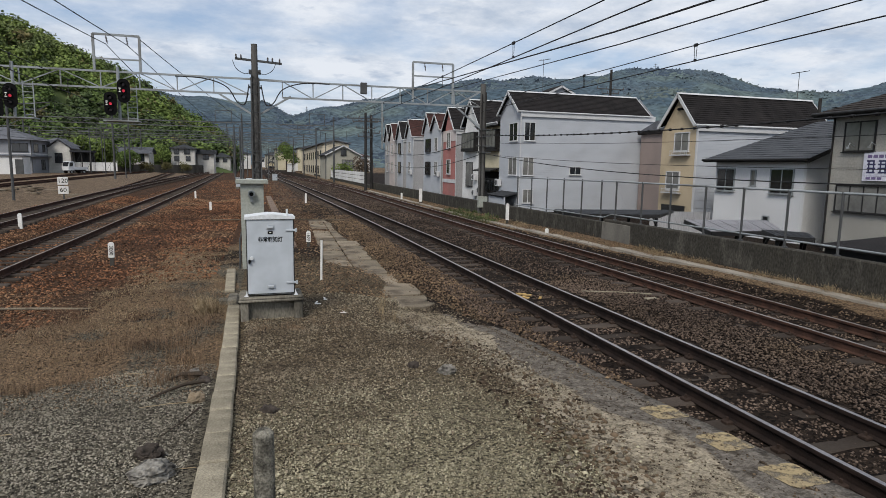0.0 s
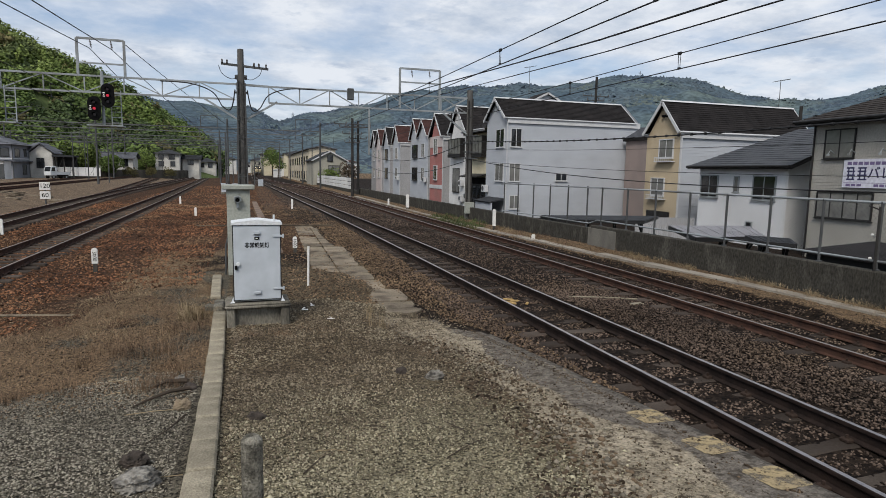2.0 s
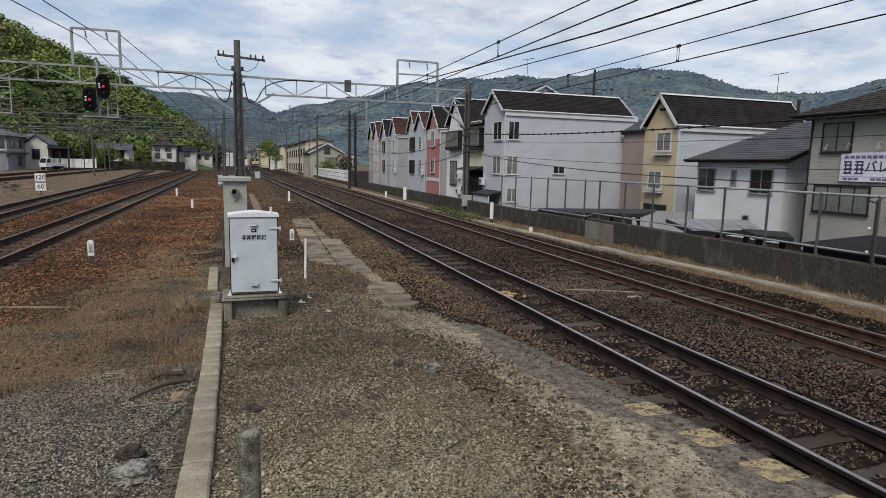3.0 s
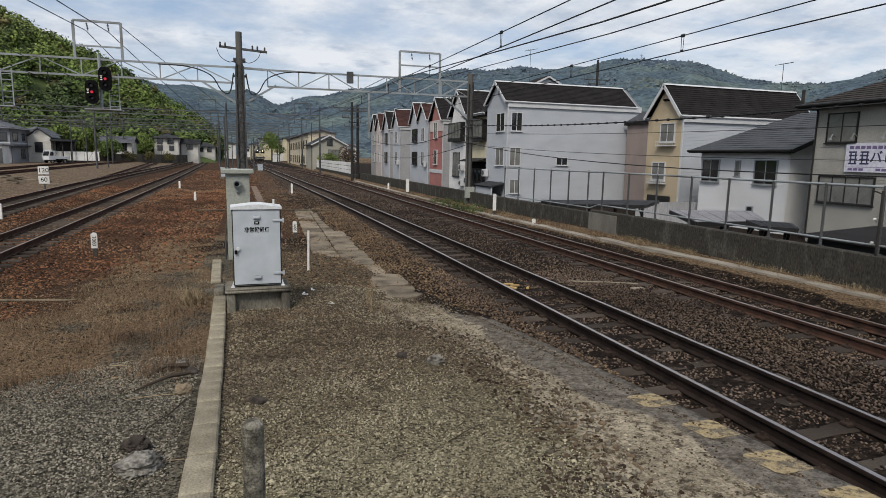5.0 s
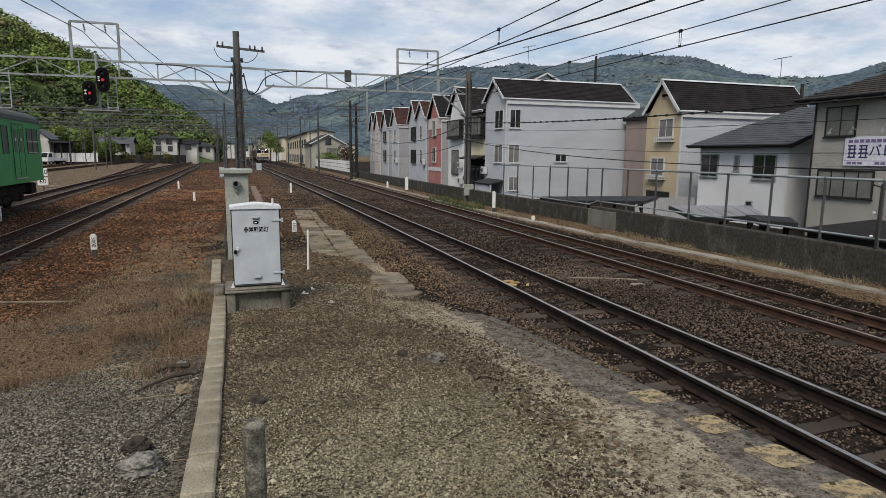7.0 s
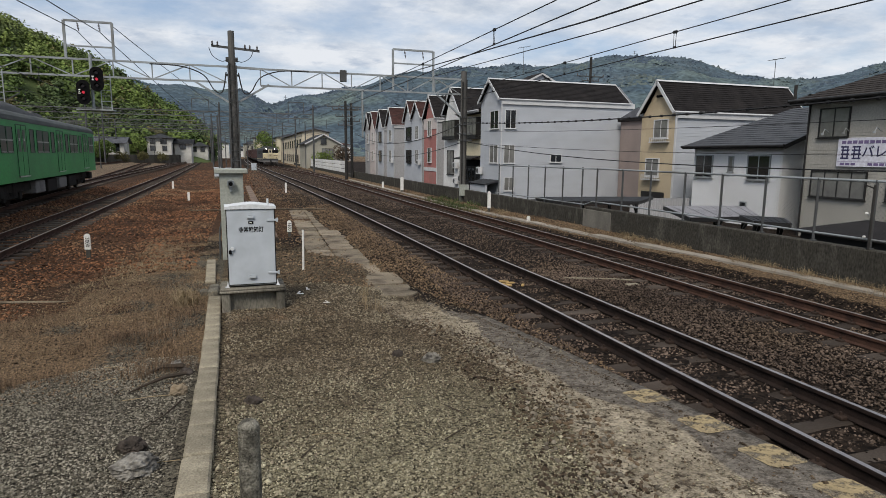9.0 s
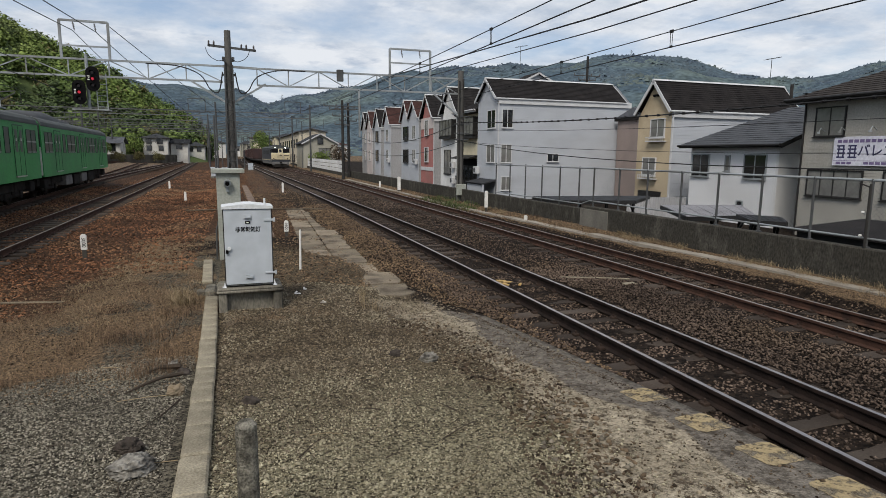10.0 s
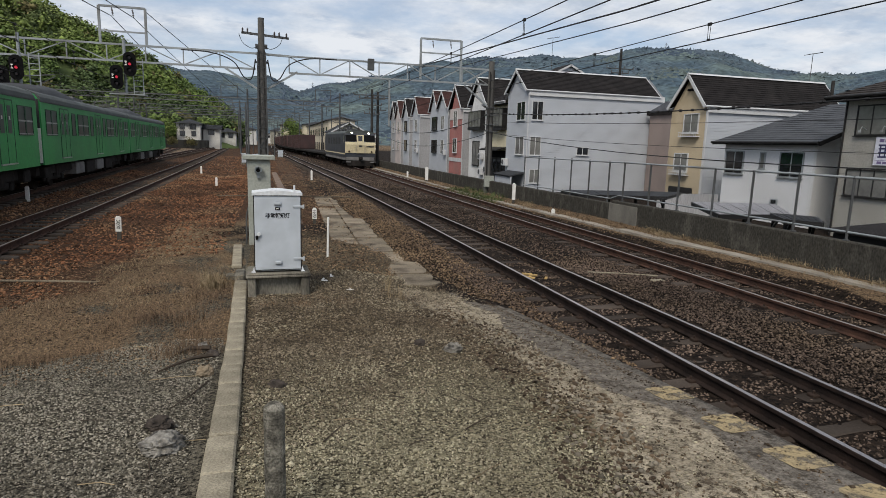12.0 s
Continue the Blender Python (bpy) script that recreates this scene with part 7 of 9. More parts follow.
    for y in (-6.9, 6.9):
        bogie(c, y)
    return c


MAT["loco_blue"] = mat("loco_blue", (0.042, 0.047, 0.056), (0.032, 0.036, 0.044), 0.8, 0.5, 0, 0.03, 10, (0.045, 0.044, 0.046), 0.6, 0.6)
MAT["loco_cream"] = mat("loco_cream", (0.58, 0.50, 0.32), (0.50, 0.43, 0.27), 0.8, 0.5, 0, 0.03, 10, (0.35, 0.30, 0.2), 0.8, 0.4)
MAT["container"] = mat("container", (0.062, 0.030, 0.028), (0.038, 0.021, 0.021), 0.7, 0.6, 0, 0.1, 12, (0.035, 0.022, 0.02), 0.5, 0.6, piece=0.4)
MAT["head_lamp"] = glow("head_lamp", (1.0, 0.88, 0.65), 9.0)


def make_loco():
    """Electric locomotive along y, its face towards -y, middle at the origin."""
    c = thing("electric_locomotive", 0, 0, 0, 0, "dark blue and cream electric locomotive with lit headlamps", "locomotive")
    hl, w = 8.0, 1.4
    part("body", Geo().prism([(-hl + 0.1, 0.95), (-hl, 2.1), (-hl + 0.3, 3.12), (hl - 0.3, 3.12), (hl, 2.1), (hl - 0.1, 0.95)], "x", -w, w), MAT["loco_blue"], c)
    part("roof", Geo().prism([(-1.4, 3.12), (-1.25, 3.30), (-0.7, 3.42), (0.7, 3.42), (1.25, 3.30), (1.4, 3.12)], "y", -hl + 0.3, hl - 0.3), MAT["train_roof"], c)
    part("cream_band", Geo().box(-w - 0.01, w + 0.01, -hl + 0.3, hl - 0.2, 1.18, 1.28), MAT["loco_cream"], c)
    # face
    part("face_panel", Geo().prism([(-hl + 0.04, 1.32), (-hl - 0.03, 2.1), (-hl + 0.03, 2.34), (-hl + 0.14, 2.34), (-hl + 0.14, 1.32)], "x", -w - 0.012, w + 0.012), MAT["loco_cream"], c, "cream painted front panel")
    for s in (-1, 1):
        part("windscreen", Geo().prism([(-hl + 0.05, 2.40), (-hl + 0.23, 2.98), (-hl + 0.3, 2.98), (-hl + 0.3, 2.40)], "x", s * 0.87 - 0.5, s * 0.87 + 0.5), MAT["black"], c)
        h = part("headlamp_case", Geo().tube([(s * 0.78, -hl + 0.16, 3.16), (s * 0.78, -hl + 0.5, 3.16)], 0.14, 14), MAT["loco_blue"], c)
        part("headlamp", Geo().disc((s * 0.78, -hl + 0.15, 3.16), 0.085, "y", 0.03, 14), MAT["head_lamp"], h)
        part("marker_lamp", Geo().disc((s * 1.05, -hl + 0.02, 1.45), 0.09, "y", 0.08, 12), MAT["lens_dark"], c)
        part("buffer_step", Geo().box(s * 1.1 - 0.2, s * 1.1 + 0.2, -hl - 0.15, -hl + 0.2, 0.45, 0.55), MAT["under_grey"], c)
        part("handrail", Geo().tube([(s * 0.42, -hl - 0.06, 1.3), (s * 0.42, -hl - 0.02, 2.4)], 0.018, 6), MAT["alu"], c)
        part("side_window", Geo().box(s * (w + 0.012) - 0.006, s * (w + 0.012) + 0.006, -hl + 0.7, -hl + 1.5, 2.3, 2.85), MAT["pane"], c)
        for k in range(5):
            part("grille", Geo().box(s * (w + 0.008) - 0.008, s * (w + 0.008) + 0.008, -4.6 + k * 2.0, -3.2 + k * 2.0, 2.1, 2.75), MAT["unit_dark"], c)
    d = part("front_door", Geo().prism([(-hl - 0.02, 1.32), (-hl - 0.05, 2.1), (-hl + 0.19, 3.0), (-hl + 0.3, 3.0), (-hl + 0.3, 1.32)], "x", -0.33, 0.33), MAT["loco_cream"], c)
    part("door_window", Geo().prism([(-hl + 0.03, 2.42), (-hl + 0.16, 2.9), (-hl + 0.2, 2.9), (-hl + 0.2, 2.42)], "x", -0.2, 0.2), MAT["pane"], d)
    part("number_plate", Geo().box(-0.16, 0.16, -hl - 0.075, -hl - 0.04, 1.9, 2.04), MAT["unit_dark"], d)
    part("maker_plate", Geo().box(0.55, 1.25, -hl - 0.06, -hl - 0.015, 1.9, 2.0), MAT["unit_dark"], c)
    part("skirt", Geo().box(-1.35, 1.35, -hl + 0.1, hl - 0.1, 0.6, 1.05, b=0.05), MAT["under_grey"], c)
    part("snow_plough", Geo().prism([(-1.2, 0.15), (1.2, 0.15), (1.3, 0.62), (-1.3, 0.62)], "y", -hl - 0.05, -hl + 0.15), MAT["under_dark"], c)
    part("coupler", Geo().box(-0.15, 0.15, -hl - 0.45, -hl + 0.1, 0.72, 0.98, b=0.04), MAT["under_dark"], c)
    for y in (-5.6, 0, 5.6):
        bogie(c, y)
    for y in (-4.2, 4.2):
        p = part("pantograph", Geo().box(-0.6, 0.6, y - 0.7, y + 0.7, 3.5, 3.56), MAT["galv_dark"], c)
        for s in (-0.5, 0.5):
            part("arm", Geo().bar((s, y - 0.6, 3.56), (s * 0.8, y + 0.55, 4.0), 0.04).bar((s * 0.8, y + 0.55, 4.0), (s * 0.8, y, 4.42), 0.035), MAT["galv_dark"], p)
        part("head", Geo().bar((-0.9, y, 4.43), (0.9, y, 4.43), 0.05), MAT["galv_dark"], p)
    for y in (-2.2, 0, 2.0):
        part("roof_unit", Geo().box(-0.7, 0.7, y - 0.7, y + 0.7, 3.4, 3.64, b=0.05), MAT["unit_dark"], c)
    return c


def make_wagon(k):
    c = thing("container_wagon", 0, 0, 0, 0, "empty dark flat container wagon behind the locomotive" if k == 0 else "flat container wagon with dark red containers" if k % 4 not in (1, 3) else "flat container wagon half loaded with dark red containers", "freight wagon", "freight train")
    part("deck", Geo().box(-1.3, 1.3, -9.9, 9.9, 0.75, 1.0, b=0.03), MAT["under_dark"], c)
    for j in range(5):
        if k == 0 or (k == 1 and j < 2) or (k * 5 + j) % 7 == 6 or (k % 4 == 3 and j > 2):
            continue
        y0 = -9.6 + j * 3.88
        b = part("container", Geo().box(-1.22, 1.22, y0, y0 + 3.66, 1.02, 3.3, b=0.04), MAT["container"], c)
        g = Geo()
        for q in range(9):
            yy = y0 + 0.25 + q * 0.39
            g.box(-1.245, 1.245, yy, yy + 0.12, 1.15, 3.18)
        part("rib", g, MAT["container"], b)
        part("container_door", Geo().box(-1.1, 1.1, y0 - 0.02, y0 + 0.01, 1.15, 3.18), MAT["container"], b)
    for y in (-7.0, 7.0):
        bogie(c, y)
    return c


green = [green_car(1, "green train carriage at the train's end with windows and doors")] + [green_car(0, "green train carriage with sliding doors and dark roof unit") for k in range(2)]
loco = make_loco()
wagons = [make_wagon(k) for k in range(9)]


def on_track(fn, y, gauge=7.0, z=0.0):
    a, b = fn(y - gauge), fn(y + gauge)
    return pose((a + b) / 2, y, z, 0, 0, -math.degrees(math.atan2(b - a, 2 * gauge)))


def green_end(t):
    """Where the leading end of the green train stands along the track."""
    return float(np.interp(t, [0, 6.5, 7, 9, 9.5, 10, 10.5, 11, 11.5, 12], [-24.0, 24.9, 28.5, 43.0, 46.5, 50.0, 53.7, 57.4, 60.9, 64.2]))


def loco_face(t):
    return 57.2 + 21.0 * (12.0 - t)


def motions():
    times = [0.5 * k for k in range(25)]
    for k, car in enumerate(green):
        walk(car, [(t, on_track(track_m, green_end(t) - 10.0 - 20.0 * k, 7.0, LIFT_M)) for t in times])
    walk(loco, [(t, on_track(track_b, loco_face(t) + 8.2, 5.6)) for t in times])
    for k, w in enumerate(wagons):
        walk(w, [(t, on_track(track_b, loco_face(t) + 16.8 + 10.2 + 20.4 * k)) for t in times])



# ---- dry grass and weeds ----
MAT["dry_grass"] = mat("dry_grass", (0.215, 0.145, 0.090), (0.105, 0.072, 0.049), 1.0, 0.9, 0, 0, 20, island=0.7)
MAT["straw"] = mat("straw", (0.30, 0.235, 0.145), (0.18, 0.135, 0.085), 1.0, 0.9, 0, 0, 20, island=0.4)
MAT["brush"] = mat("brush", (0.11, 0.085, 0.062), (0.07, 0.052, 0.04), 0.5, 0.9, 0, 0, 20, island=0.5)
MAT["weed"] = mat("weed", (0.085, 0.105, 0.042), (0.05, 0.062, 0.028), 1.0, 0.8, 0, 0, 20, island=0.5)


def blades(name, px, py, height, material, seed, label, width=0.006, lean=0.9, base=None):
    """Blades of grass: bent strips of two quads each, as one mesh."""
    r = np.random.RandomState(seed)
    n = len(px)
    a = r.uniform(0, 6.28, n)
    h = height * r.uniform(0.5, 1.2, n)
    k = lean * r.uniform(0.2, 1.2, n) * h
    z0 = ground_z(px, py) if base is None else base
    d, s = np.stack([np.cos(a), np.sin(a)], 1), np.stack([-np.sin(a), np.cos(a)], 1) * width
    P = np.stack([px, py], 1)
    rows = []
    for u, w, lift in ((0.0, 1.0, 0.0), (0.4, 0.8, 0.6), (1.0, 0.15, 1.0)):
        c = P + d * (k * u)[:, None]
        for q in (-1, 1):
            rows.append(np.concatenate([c + s * q * w, (z0 + h * lift * (1 - 0.25 * u * (k / np.maximum(h, 0.01))) - 0.01)[:, None]], 1))
    V = np.stack(rows, 1).reshape(-1, 3)
    F = (np.array([(0, 1, 3, 2), (2, 3, 5, 4)])[None] + (np.arange(n) * 6)[:, None, None]).reshape(-1, 4)
    return tagged(new(name, from_arrays(name, V, F, material)), label, "grass", kind="stuff")


def grow():
    r = np.random.RandomState(70)

    def tufts(n, m, x0, x1, y0, y1, spread, keep=None):
        cx, cy = r.uniform(x0, x1, n), r.uniform(y0, y1, n)
        if keep is not None:
            k = keep(cx, cy)
            cx, cy = cx[k], cy[k]
        return (cx[:, None] + r.normal(0, spread, (len(cx), m))).ravel(), (cy[:, None] + r.normal(0, spread, (len(cx), m))).ravel()

    px, py = tufts(900, 40, -6, -0.6, 5.2, 13, 0.13, lambda x, y: (y + 0.5 * bumps(x, y, 0.9, 5) + 0.15 * x > 6.6) & (y - 0.45 * x + 0.9 * bumps(x, y, 0.7, 9) < 12.2))
    blades("dry_grass", px, py, 0.065, MAT["dry_grass"], 71, "low brown dead grass matted on the gravel", 0.0022, 1.5)
    px, py = tufts(190, 34, -3.4, -0.75, 6.5, 9.4, 0.08, lambda x, y: bumps(x, y, 1.6, 15) > 0.08)
    blades("dry_grass", px, py, 0.15, MAT["dry_grass"], 77, "upright reddish-brown dead grass behind the gravel", 0.0018, 0.6)
    px, py = tufts(10, 18, -1.05, -0.72, 9.7, 10.5, 0.07)
    blades("dry_grass", px, py, 0.30, MAT["straw"], 78, "pale sheaf of dead stalks beside the kerb's end", 0.004, 1.3)
    px, py = tufts(260, 26, -2.9, -0.7, 9, 20, 0.13)
    blades("dry_grass", px, py, 0.08, MAT["straw"], 72, "pale straw-coloured dead grass behind the kerb", 0.0025, 1.8)
    px, py = tufts(70, 14, -0.35, 3.2, 7.5, 14, 0.05)
    blades("dry_grass", px, py, 0.05, MAT["dry_grass"], 73, "thin dead grass round the cabinet", 0.0022, 1.5)
    px, py = tufts(26, 30, -0.1, 1.2, 8.6, 9.15, 0.06)
    blades("dry_grass", px, py, 0.06, MAT["dry_grass"], 79, "reddish dead stalks matted before the cabinet's plinth", 0.0022, 1.8)
    px, py = tufts(9, 10, 1.75, 2.0, 8.9, 10.4, 0.03)
    blades("dry_grass", px, py, 0.26, MAT["straw"], 80, "few upright pale stalks beyond the cabinet", 0.003, 0.5)
    px, py = tufts(230, 34, 9.78, 10.08, 2.5, 26, 0.10, lambda x, y: (bumps(x, y, 0.5, 12) > 0.3) | ((y > 11.5) & (y < 14.5)))
    px = np.minimum(px, 10.06)
    blades("dry_grass", px, py, 0.15, MAT["straw"], 74, "tall straw-coloured grass at the foot of the parapet", 0.0022, 1.2)
    px, py = tufts(160, 24, 9.4, 10.1, 12, 42, 0.12)
    blades("dry_grass", px, py, 0.11, MAT["dry_grass"], 76, "dead grass beside the cable trough", 0.004, 1.0)
    px, py = tufts(60, 26, 9.3, 10.1, 24, 32, 0.14)
    blades("weeds", px, py, 0.2, MAT["weed"], 75, "green weeds round the concrete pole", 0.010, 0.8)
    # fallen straws
    g = Geo()
    for k in range(26):
        x, y, a, ln = r.uniform(-4.5, 3.0), r.uniform(3.2, 9.5), r.uniform(0, 6.28), r.uniform(0.12, 0.45)
        p, q = (x, y), (x + ln * math.cos(a), y + ln * math.sin(a) * 0.6)
        m = ((p[0] + q[0]) / 2 + 0.02, (p[1] + q[1]) / 2 + 0.03)
        g.tube([(u, v, float(ground_z(u, v)) + 0.012) for u, v in (p, m, q)], 0.0035, 4)
    tagged(new("dead_stalks", g.mesh("dead_stalks", MAT["straw"])), "thin dead stalks lying on the ground", "stalks", kind="stuff")


grow()


def twig(pts, r0, label):
    g = Geo().tube([(x, y, float(ground_z(x, y)) + z) for x, y, z in pts], r0, 6, r2=r0 * 0.3)
    return whole("twig", g, MAT["bark"], label, "twig", group="fallen twigs")


twig([(-0.62, 6.45, 0.05), (-0.80, 6.3, 0.06), (-0.98, 6.12, 0.03), (-1.08, 6.0, 0.01)], 0.022, "dark forked dead branch lying on gravel")
twig([(-0.58, 5.6, 0.02), (-0.68, 5.25, 0.015), (-0.82, 4.95, 0.01)], 0.009, "thin pale twig beside the kerb")
twig([(-0.66, 6.75, 0.05), (-0.88, 6.78, 0.05), (-0.98, 6.7, 0.02)], 0.03, "dark dead branch lying on gravel")
twig([(0.32, 4.0, 0.01), (0.46, 4.25, 0.015), (0.62, 4.4, 0.01)], 0.006, "thin twig on the platform")
twig([(1.35, 3.95, 0.01), (1.55, 4.1, 0.015), (1.72, 4.2, 0.01)], 0.006, "thin twig on the platform")


rt = random.Random(61)
for k in range(11):
    x, y = (rt.uniform(-0.1, 2.3), rt.uniform(3.2, 7.5)) if k < 7 else (rt.uniform(-2.8, -0.6), rt.uniform(3.4, 7.0))
    a, ln = rt.uniform(0, 6.28), rt.uniform(0.14, 0.32)
    dx, dy = math.cos(a) * ln, math.sin(a) * ln
    twig([(x, y, 0.012), (x + dx * 0.5 + rt.uniform(-0.03, 0.03), y + dy * 0.5, 0.02), (x + dx, y + dy, 0.012)], rt.uniform(0.004, 0.007), "thin dead twig lying on the gravel")


for x, y, a in ((0.86, 10.1, 20), (1.02, 10.45, 70), (1.2, 9.4, 130)):
    whole("paper_scrap", Geo().box(-0.055, 0.055, -0.025, 0.025, 0, 0.006).bar((-0.05, 0.0, 0.004), (0.0, 0.03, 0.035), 0.03, 0.004), MAT["white_paint"], "small crumpled white paper scrap on the gravel", "litter",
          pose(x, y, float(ground_z(x, y)) + 0.008, 8, 6, a), "litter beside the cabinet")


# ---- small things along the tracks ----
MAT["scrap"] = mat("scrap", (0.48, 0.33, 0.14), (0.36, 0.24, 0.10), 6, 0.8, 0, 0.3, 40)
def make_speed_board():
    b = thing("speed_board", -12.6, 45.5, -0.25, 8, "white speed board with two black numbers on a post", "sign")
    part("post", Geo().tube([(0, 0.06, -0.2), (0, 0.06, 1.52)], 0.05, 8), MAT["galv_dark"], b)
    for txt, z in (("120", 1.24), ("60", 0.64)):
        p = part("plate", Geo().box(-0.30, 0.30, -0.02, 0.02, z - 0.26, z + 0.26, b=0.015), MAT["white_paint"], b)
        me = text_geo(txt, 0.40)
        me.materials.append(MAT["black"])
        part("lettering", me, None, p, "black numerals", at=pose(0, -0.026, z, 90, 0, 0))


make_speed_board()


MAT["slab"] = mat("slab", (0.225, 0.188, 0.138), (0.145, 0.12, 0.09), 1.5, 0.92, 0, 0.5, 40, (0.07, 0.057, 0.043), 1.9, 0.9, piece=0.25, fine=0.3)


MAT["trough_tan"] = mat("trough_tan", (0.215, 0.160, 0.125), (0.15, 0.112, 0.09), 2.0, 0.92, 0, 0.5, 40, (0.09, 0.068, 0.055), 1.9, 0.6, fine=0.25)


def make_cable_cover():
    g = Geo()
    for k in range(30):
        y = 19.0 + k * 1.0
        g.box(0.62 + 0.0 * k - 0.013 * (y - 19), 0.98 - 0.013 * (y - 19), y, y + 0.98, -0.24, -0.155, b=0.012)
    tagged(new("trough_cover_middle", g.mesh("trough_cover_middle", MAT["trough_tan"])), "brownish concrete trough lids leading to the cabinets", "cable trough", kind="structure")
    g = Geo()
    g.tube([(-12, 12.6, -0.16), (-5, 11.7, -0.15), (-3.6, 11.3, -0.12), (-2.75, 11.0, -0.10)], 0.022, 8)
    whole("conduit_pipe", g, MAT["slab"], "pale pipe lying across the red ballast", "pipe")
    g = Geo().tube([(-2.2, 28.0, -0.14), (0.4, 27.8, -0.12), (3.6, 27.6, -0.14)], 0.03, 8)
    whole("conduit_pipe", g, MAT["slab"], "pale pipe lying across the ballast", "pipe")
    g = Geo().box(-0.58, -0.42, 0, 0.5, -0.1, 0.13, b=0.02).box(-0.72, -0.36, 0.2, 0.36, -0.05, 0.09, b=0.02)
    whole("kerb_block", g, MAT["plinth"], "broken concrete block at the end of the kerb", "block", pose(0.0, 10.2, 0.0))
    g = Geo().box(-0.09, 0.09, 0, 2.4, -0.05, 0.07, b=0.015)
    whole("kerb_block", g, MAT["kerb"], "pale concrete block beside the beige cabinet", "block", pose(-0.60, 11.4, -0.02, 0, 0, 2))


make_cable_cover()
whole("conduit_pipe", Geo().tube([(6.2, 10.75, -0.14), (6.8, 10.5, -0.135), (7.45, 10.2, -0.14)], 0.018, 6), MAT["kerb"], "thin pale pipe lying between the two tracks", "pipe")
for k, (x, y, a) in enumerate(((4.95, 10.65, 20), (4.8, 10.5, -35), (5.1, 10.4, 60), (4.88, 10.8, 5))):
    whole("scrap_plank", Geo().box(-0.11, 0.11, -0.025, 0.025, -0.02, 0.012, b=0.004), MAT["scrap"], "small splintered yellowish plank scrap between the rails", "scrap", pose(x, y, -0.145, 4, 6, a), "scraps between the rails")
whole("scrap_plate", Geo().box(-0.16, 0.16, -0.05, 0.05, -0.02, 0.012, b=0.004), MAT["kerb"], "pale concrete fragment lying in the ballast", "fragment", pose(7.2, 9.85, -0.145, 3, 4, 15))


def make_slabs():
    """The old platform's broken concrete slabs beyond the cabinet."""
    p = thing("old_slabs", label="row of worn broken concrete slabs in the ballast", category="paving", kind="structure")
    rr = random.Random(17)
    y = 10.2
    while y < 27:
        ln = rr.uniform(0.9, 1.3)
        x0 = 1.45 + 0.035 * (y - 13)
        for a, b in ((x0, x0 + 0.62), (x0 + 0.64, 3.0 + rr.uniform(-0.25, 0.05) - 0.01 * (y - 12))):
            n = 16
            pts = []
            for k in range(n):
                u = 2 * math.pi * k / n + 0.3
                q = 1 / max(abs(math.cos(u)), abs(math.sin(u)))
                j = rr.uniform(0.965, 1.0) if y > 10.5 else rr.uniform(0.72, 1.0)
                pts.append(((a + b) / 2 + math.cos(u) * q * (b - a) / 2 * j, y + ln / 2 + math.sin(u) * q * (ln / 2 - 0.01) * j))
            part("slab", Geo().prism(pts, "z", -0.26, -0.175 + rr.uniform(-0.012, 0.008)), MAT["slab"], p)
        y += ln


make_slabs()


MAT["carport"] = mat("carport", (0.23, 0.225, 0.235), (0.18, 0.175, 0.185), 0.8, 0.6, 0, 0.1, 12, (0.17, 0.165, 0.17), 0.9, 0.5)


def flat_roof_shed(corners, z, roof, label, posts, thick=0.07, drop=0.0):
    """A flat roof over four corners (plan points) on steel posts with raking struts."""
    s = thing("open_shed", corners[0][0], corners[0][1], G0, 0, label, "shed", "open sheds behind the fence")
    o = Vector(corners[0])
    c = [Vector(p) - o for p in corners]
    zt = [z - G0, z - G0, z - G0 - drop, z - G0 - drop]
    vs = [(p.x, p.y, h) for p, h in zip(c, zt)] + [(p.x, p.y, h + thick) for p, h in zip(c, zt)]
    part("roof", Geo().add(vs, [(3, 2, 1, 0), (4, 5, 6, 7), (0, 1, 5, 4), (1, 2, 6, 5), (2, 3, 7, 6), (3, 0, 4, 7)]), roof, s)
    for k in range(4):
        a, b = Vector(vs[k]), Vector(vs[(k + 1) % 4])
        part("fascia", Geo().bar(a + Vector((0, 0, 0.0)), b + Vector((0, 0, 0.0)), 0.05, 0.12), MAT["trim_dark"], s)
    for k in range(6):
        u = (k + 0.5) / 6
        part("roof_rib", Geo().bar(c[0].lerp(c[1], u).to_3d() + Vector((0, 0, zt[0] + thick)), c[3].lerp(c[2], u).to_3d() + Vector((0, 0, zt[2] + thick)), 0.03, 0.025), roof, s)
    for k in range(posts):
        u = (k + 0.3) / (posts - 0.4)
        p, q = c[3].lerp(c[2], u), c[0].lerp(c[1], u)
        f = p.lerp(q, 0.4)
        part("post", Geo().bar((f.x, f.y, 0), (f.x, f.y, zt[2]), 0.08), MAT["trim_dark"], s)
        e = p.lerp(q, 0.08)
        part("strut", Geo().bar((f.x, f.y, zt[2] - 0.45), (e.x, e.y, zt[2]), 0.06), MAT["trim_dark"], s)
    return s


flat_roof_shed([(11.3, 22.1), (16.4, 21.4), (14.1, 19.2), (10.9, 19.9)], 0.62, MAT["roof_grey"], "dark flat bicycle shed roof on raking struts behind the fence", 4)
flat_roof_shed([(12.95, 16.3), (15.6, 15.7), (13.4, 12.9), (11.2, 13.0)], 0.70, MAT["carport"], "pale grey sheet metal carport roof behind the fence", 3)
flat_roof_shed([(11.95, 12.1), (12.5, 11.3), (11.6, 10.3), (11.2, 10.9)], 0.84, MAT["roof_grey"], "small dark curved shed roof behind the fence", 2, 0.05)


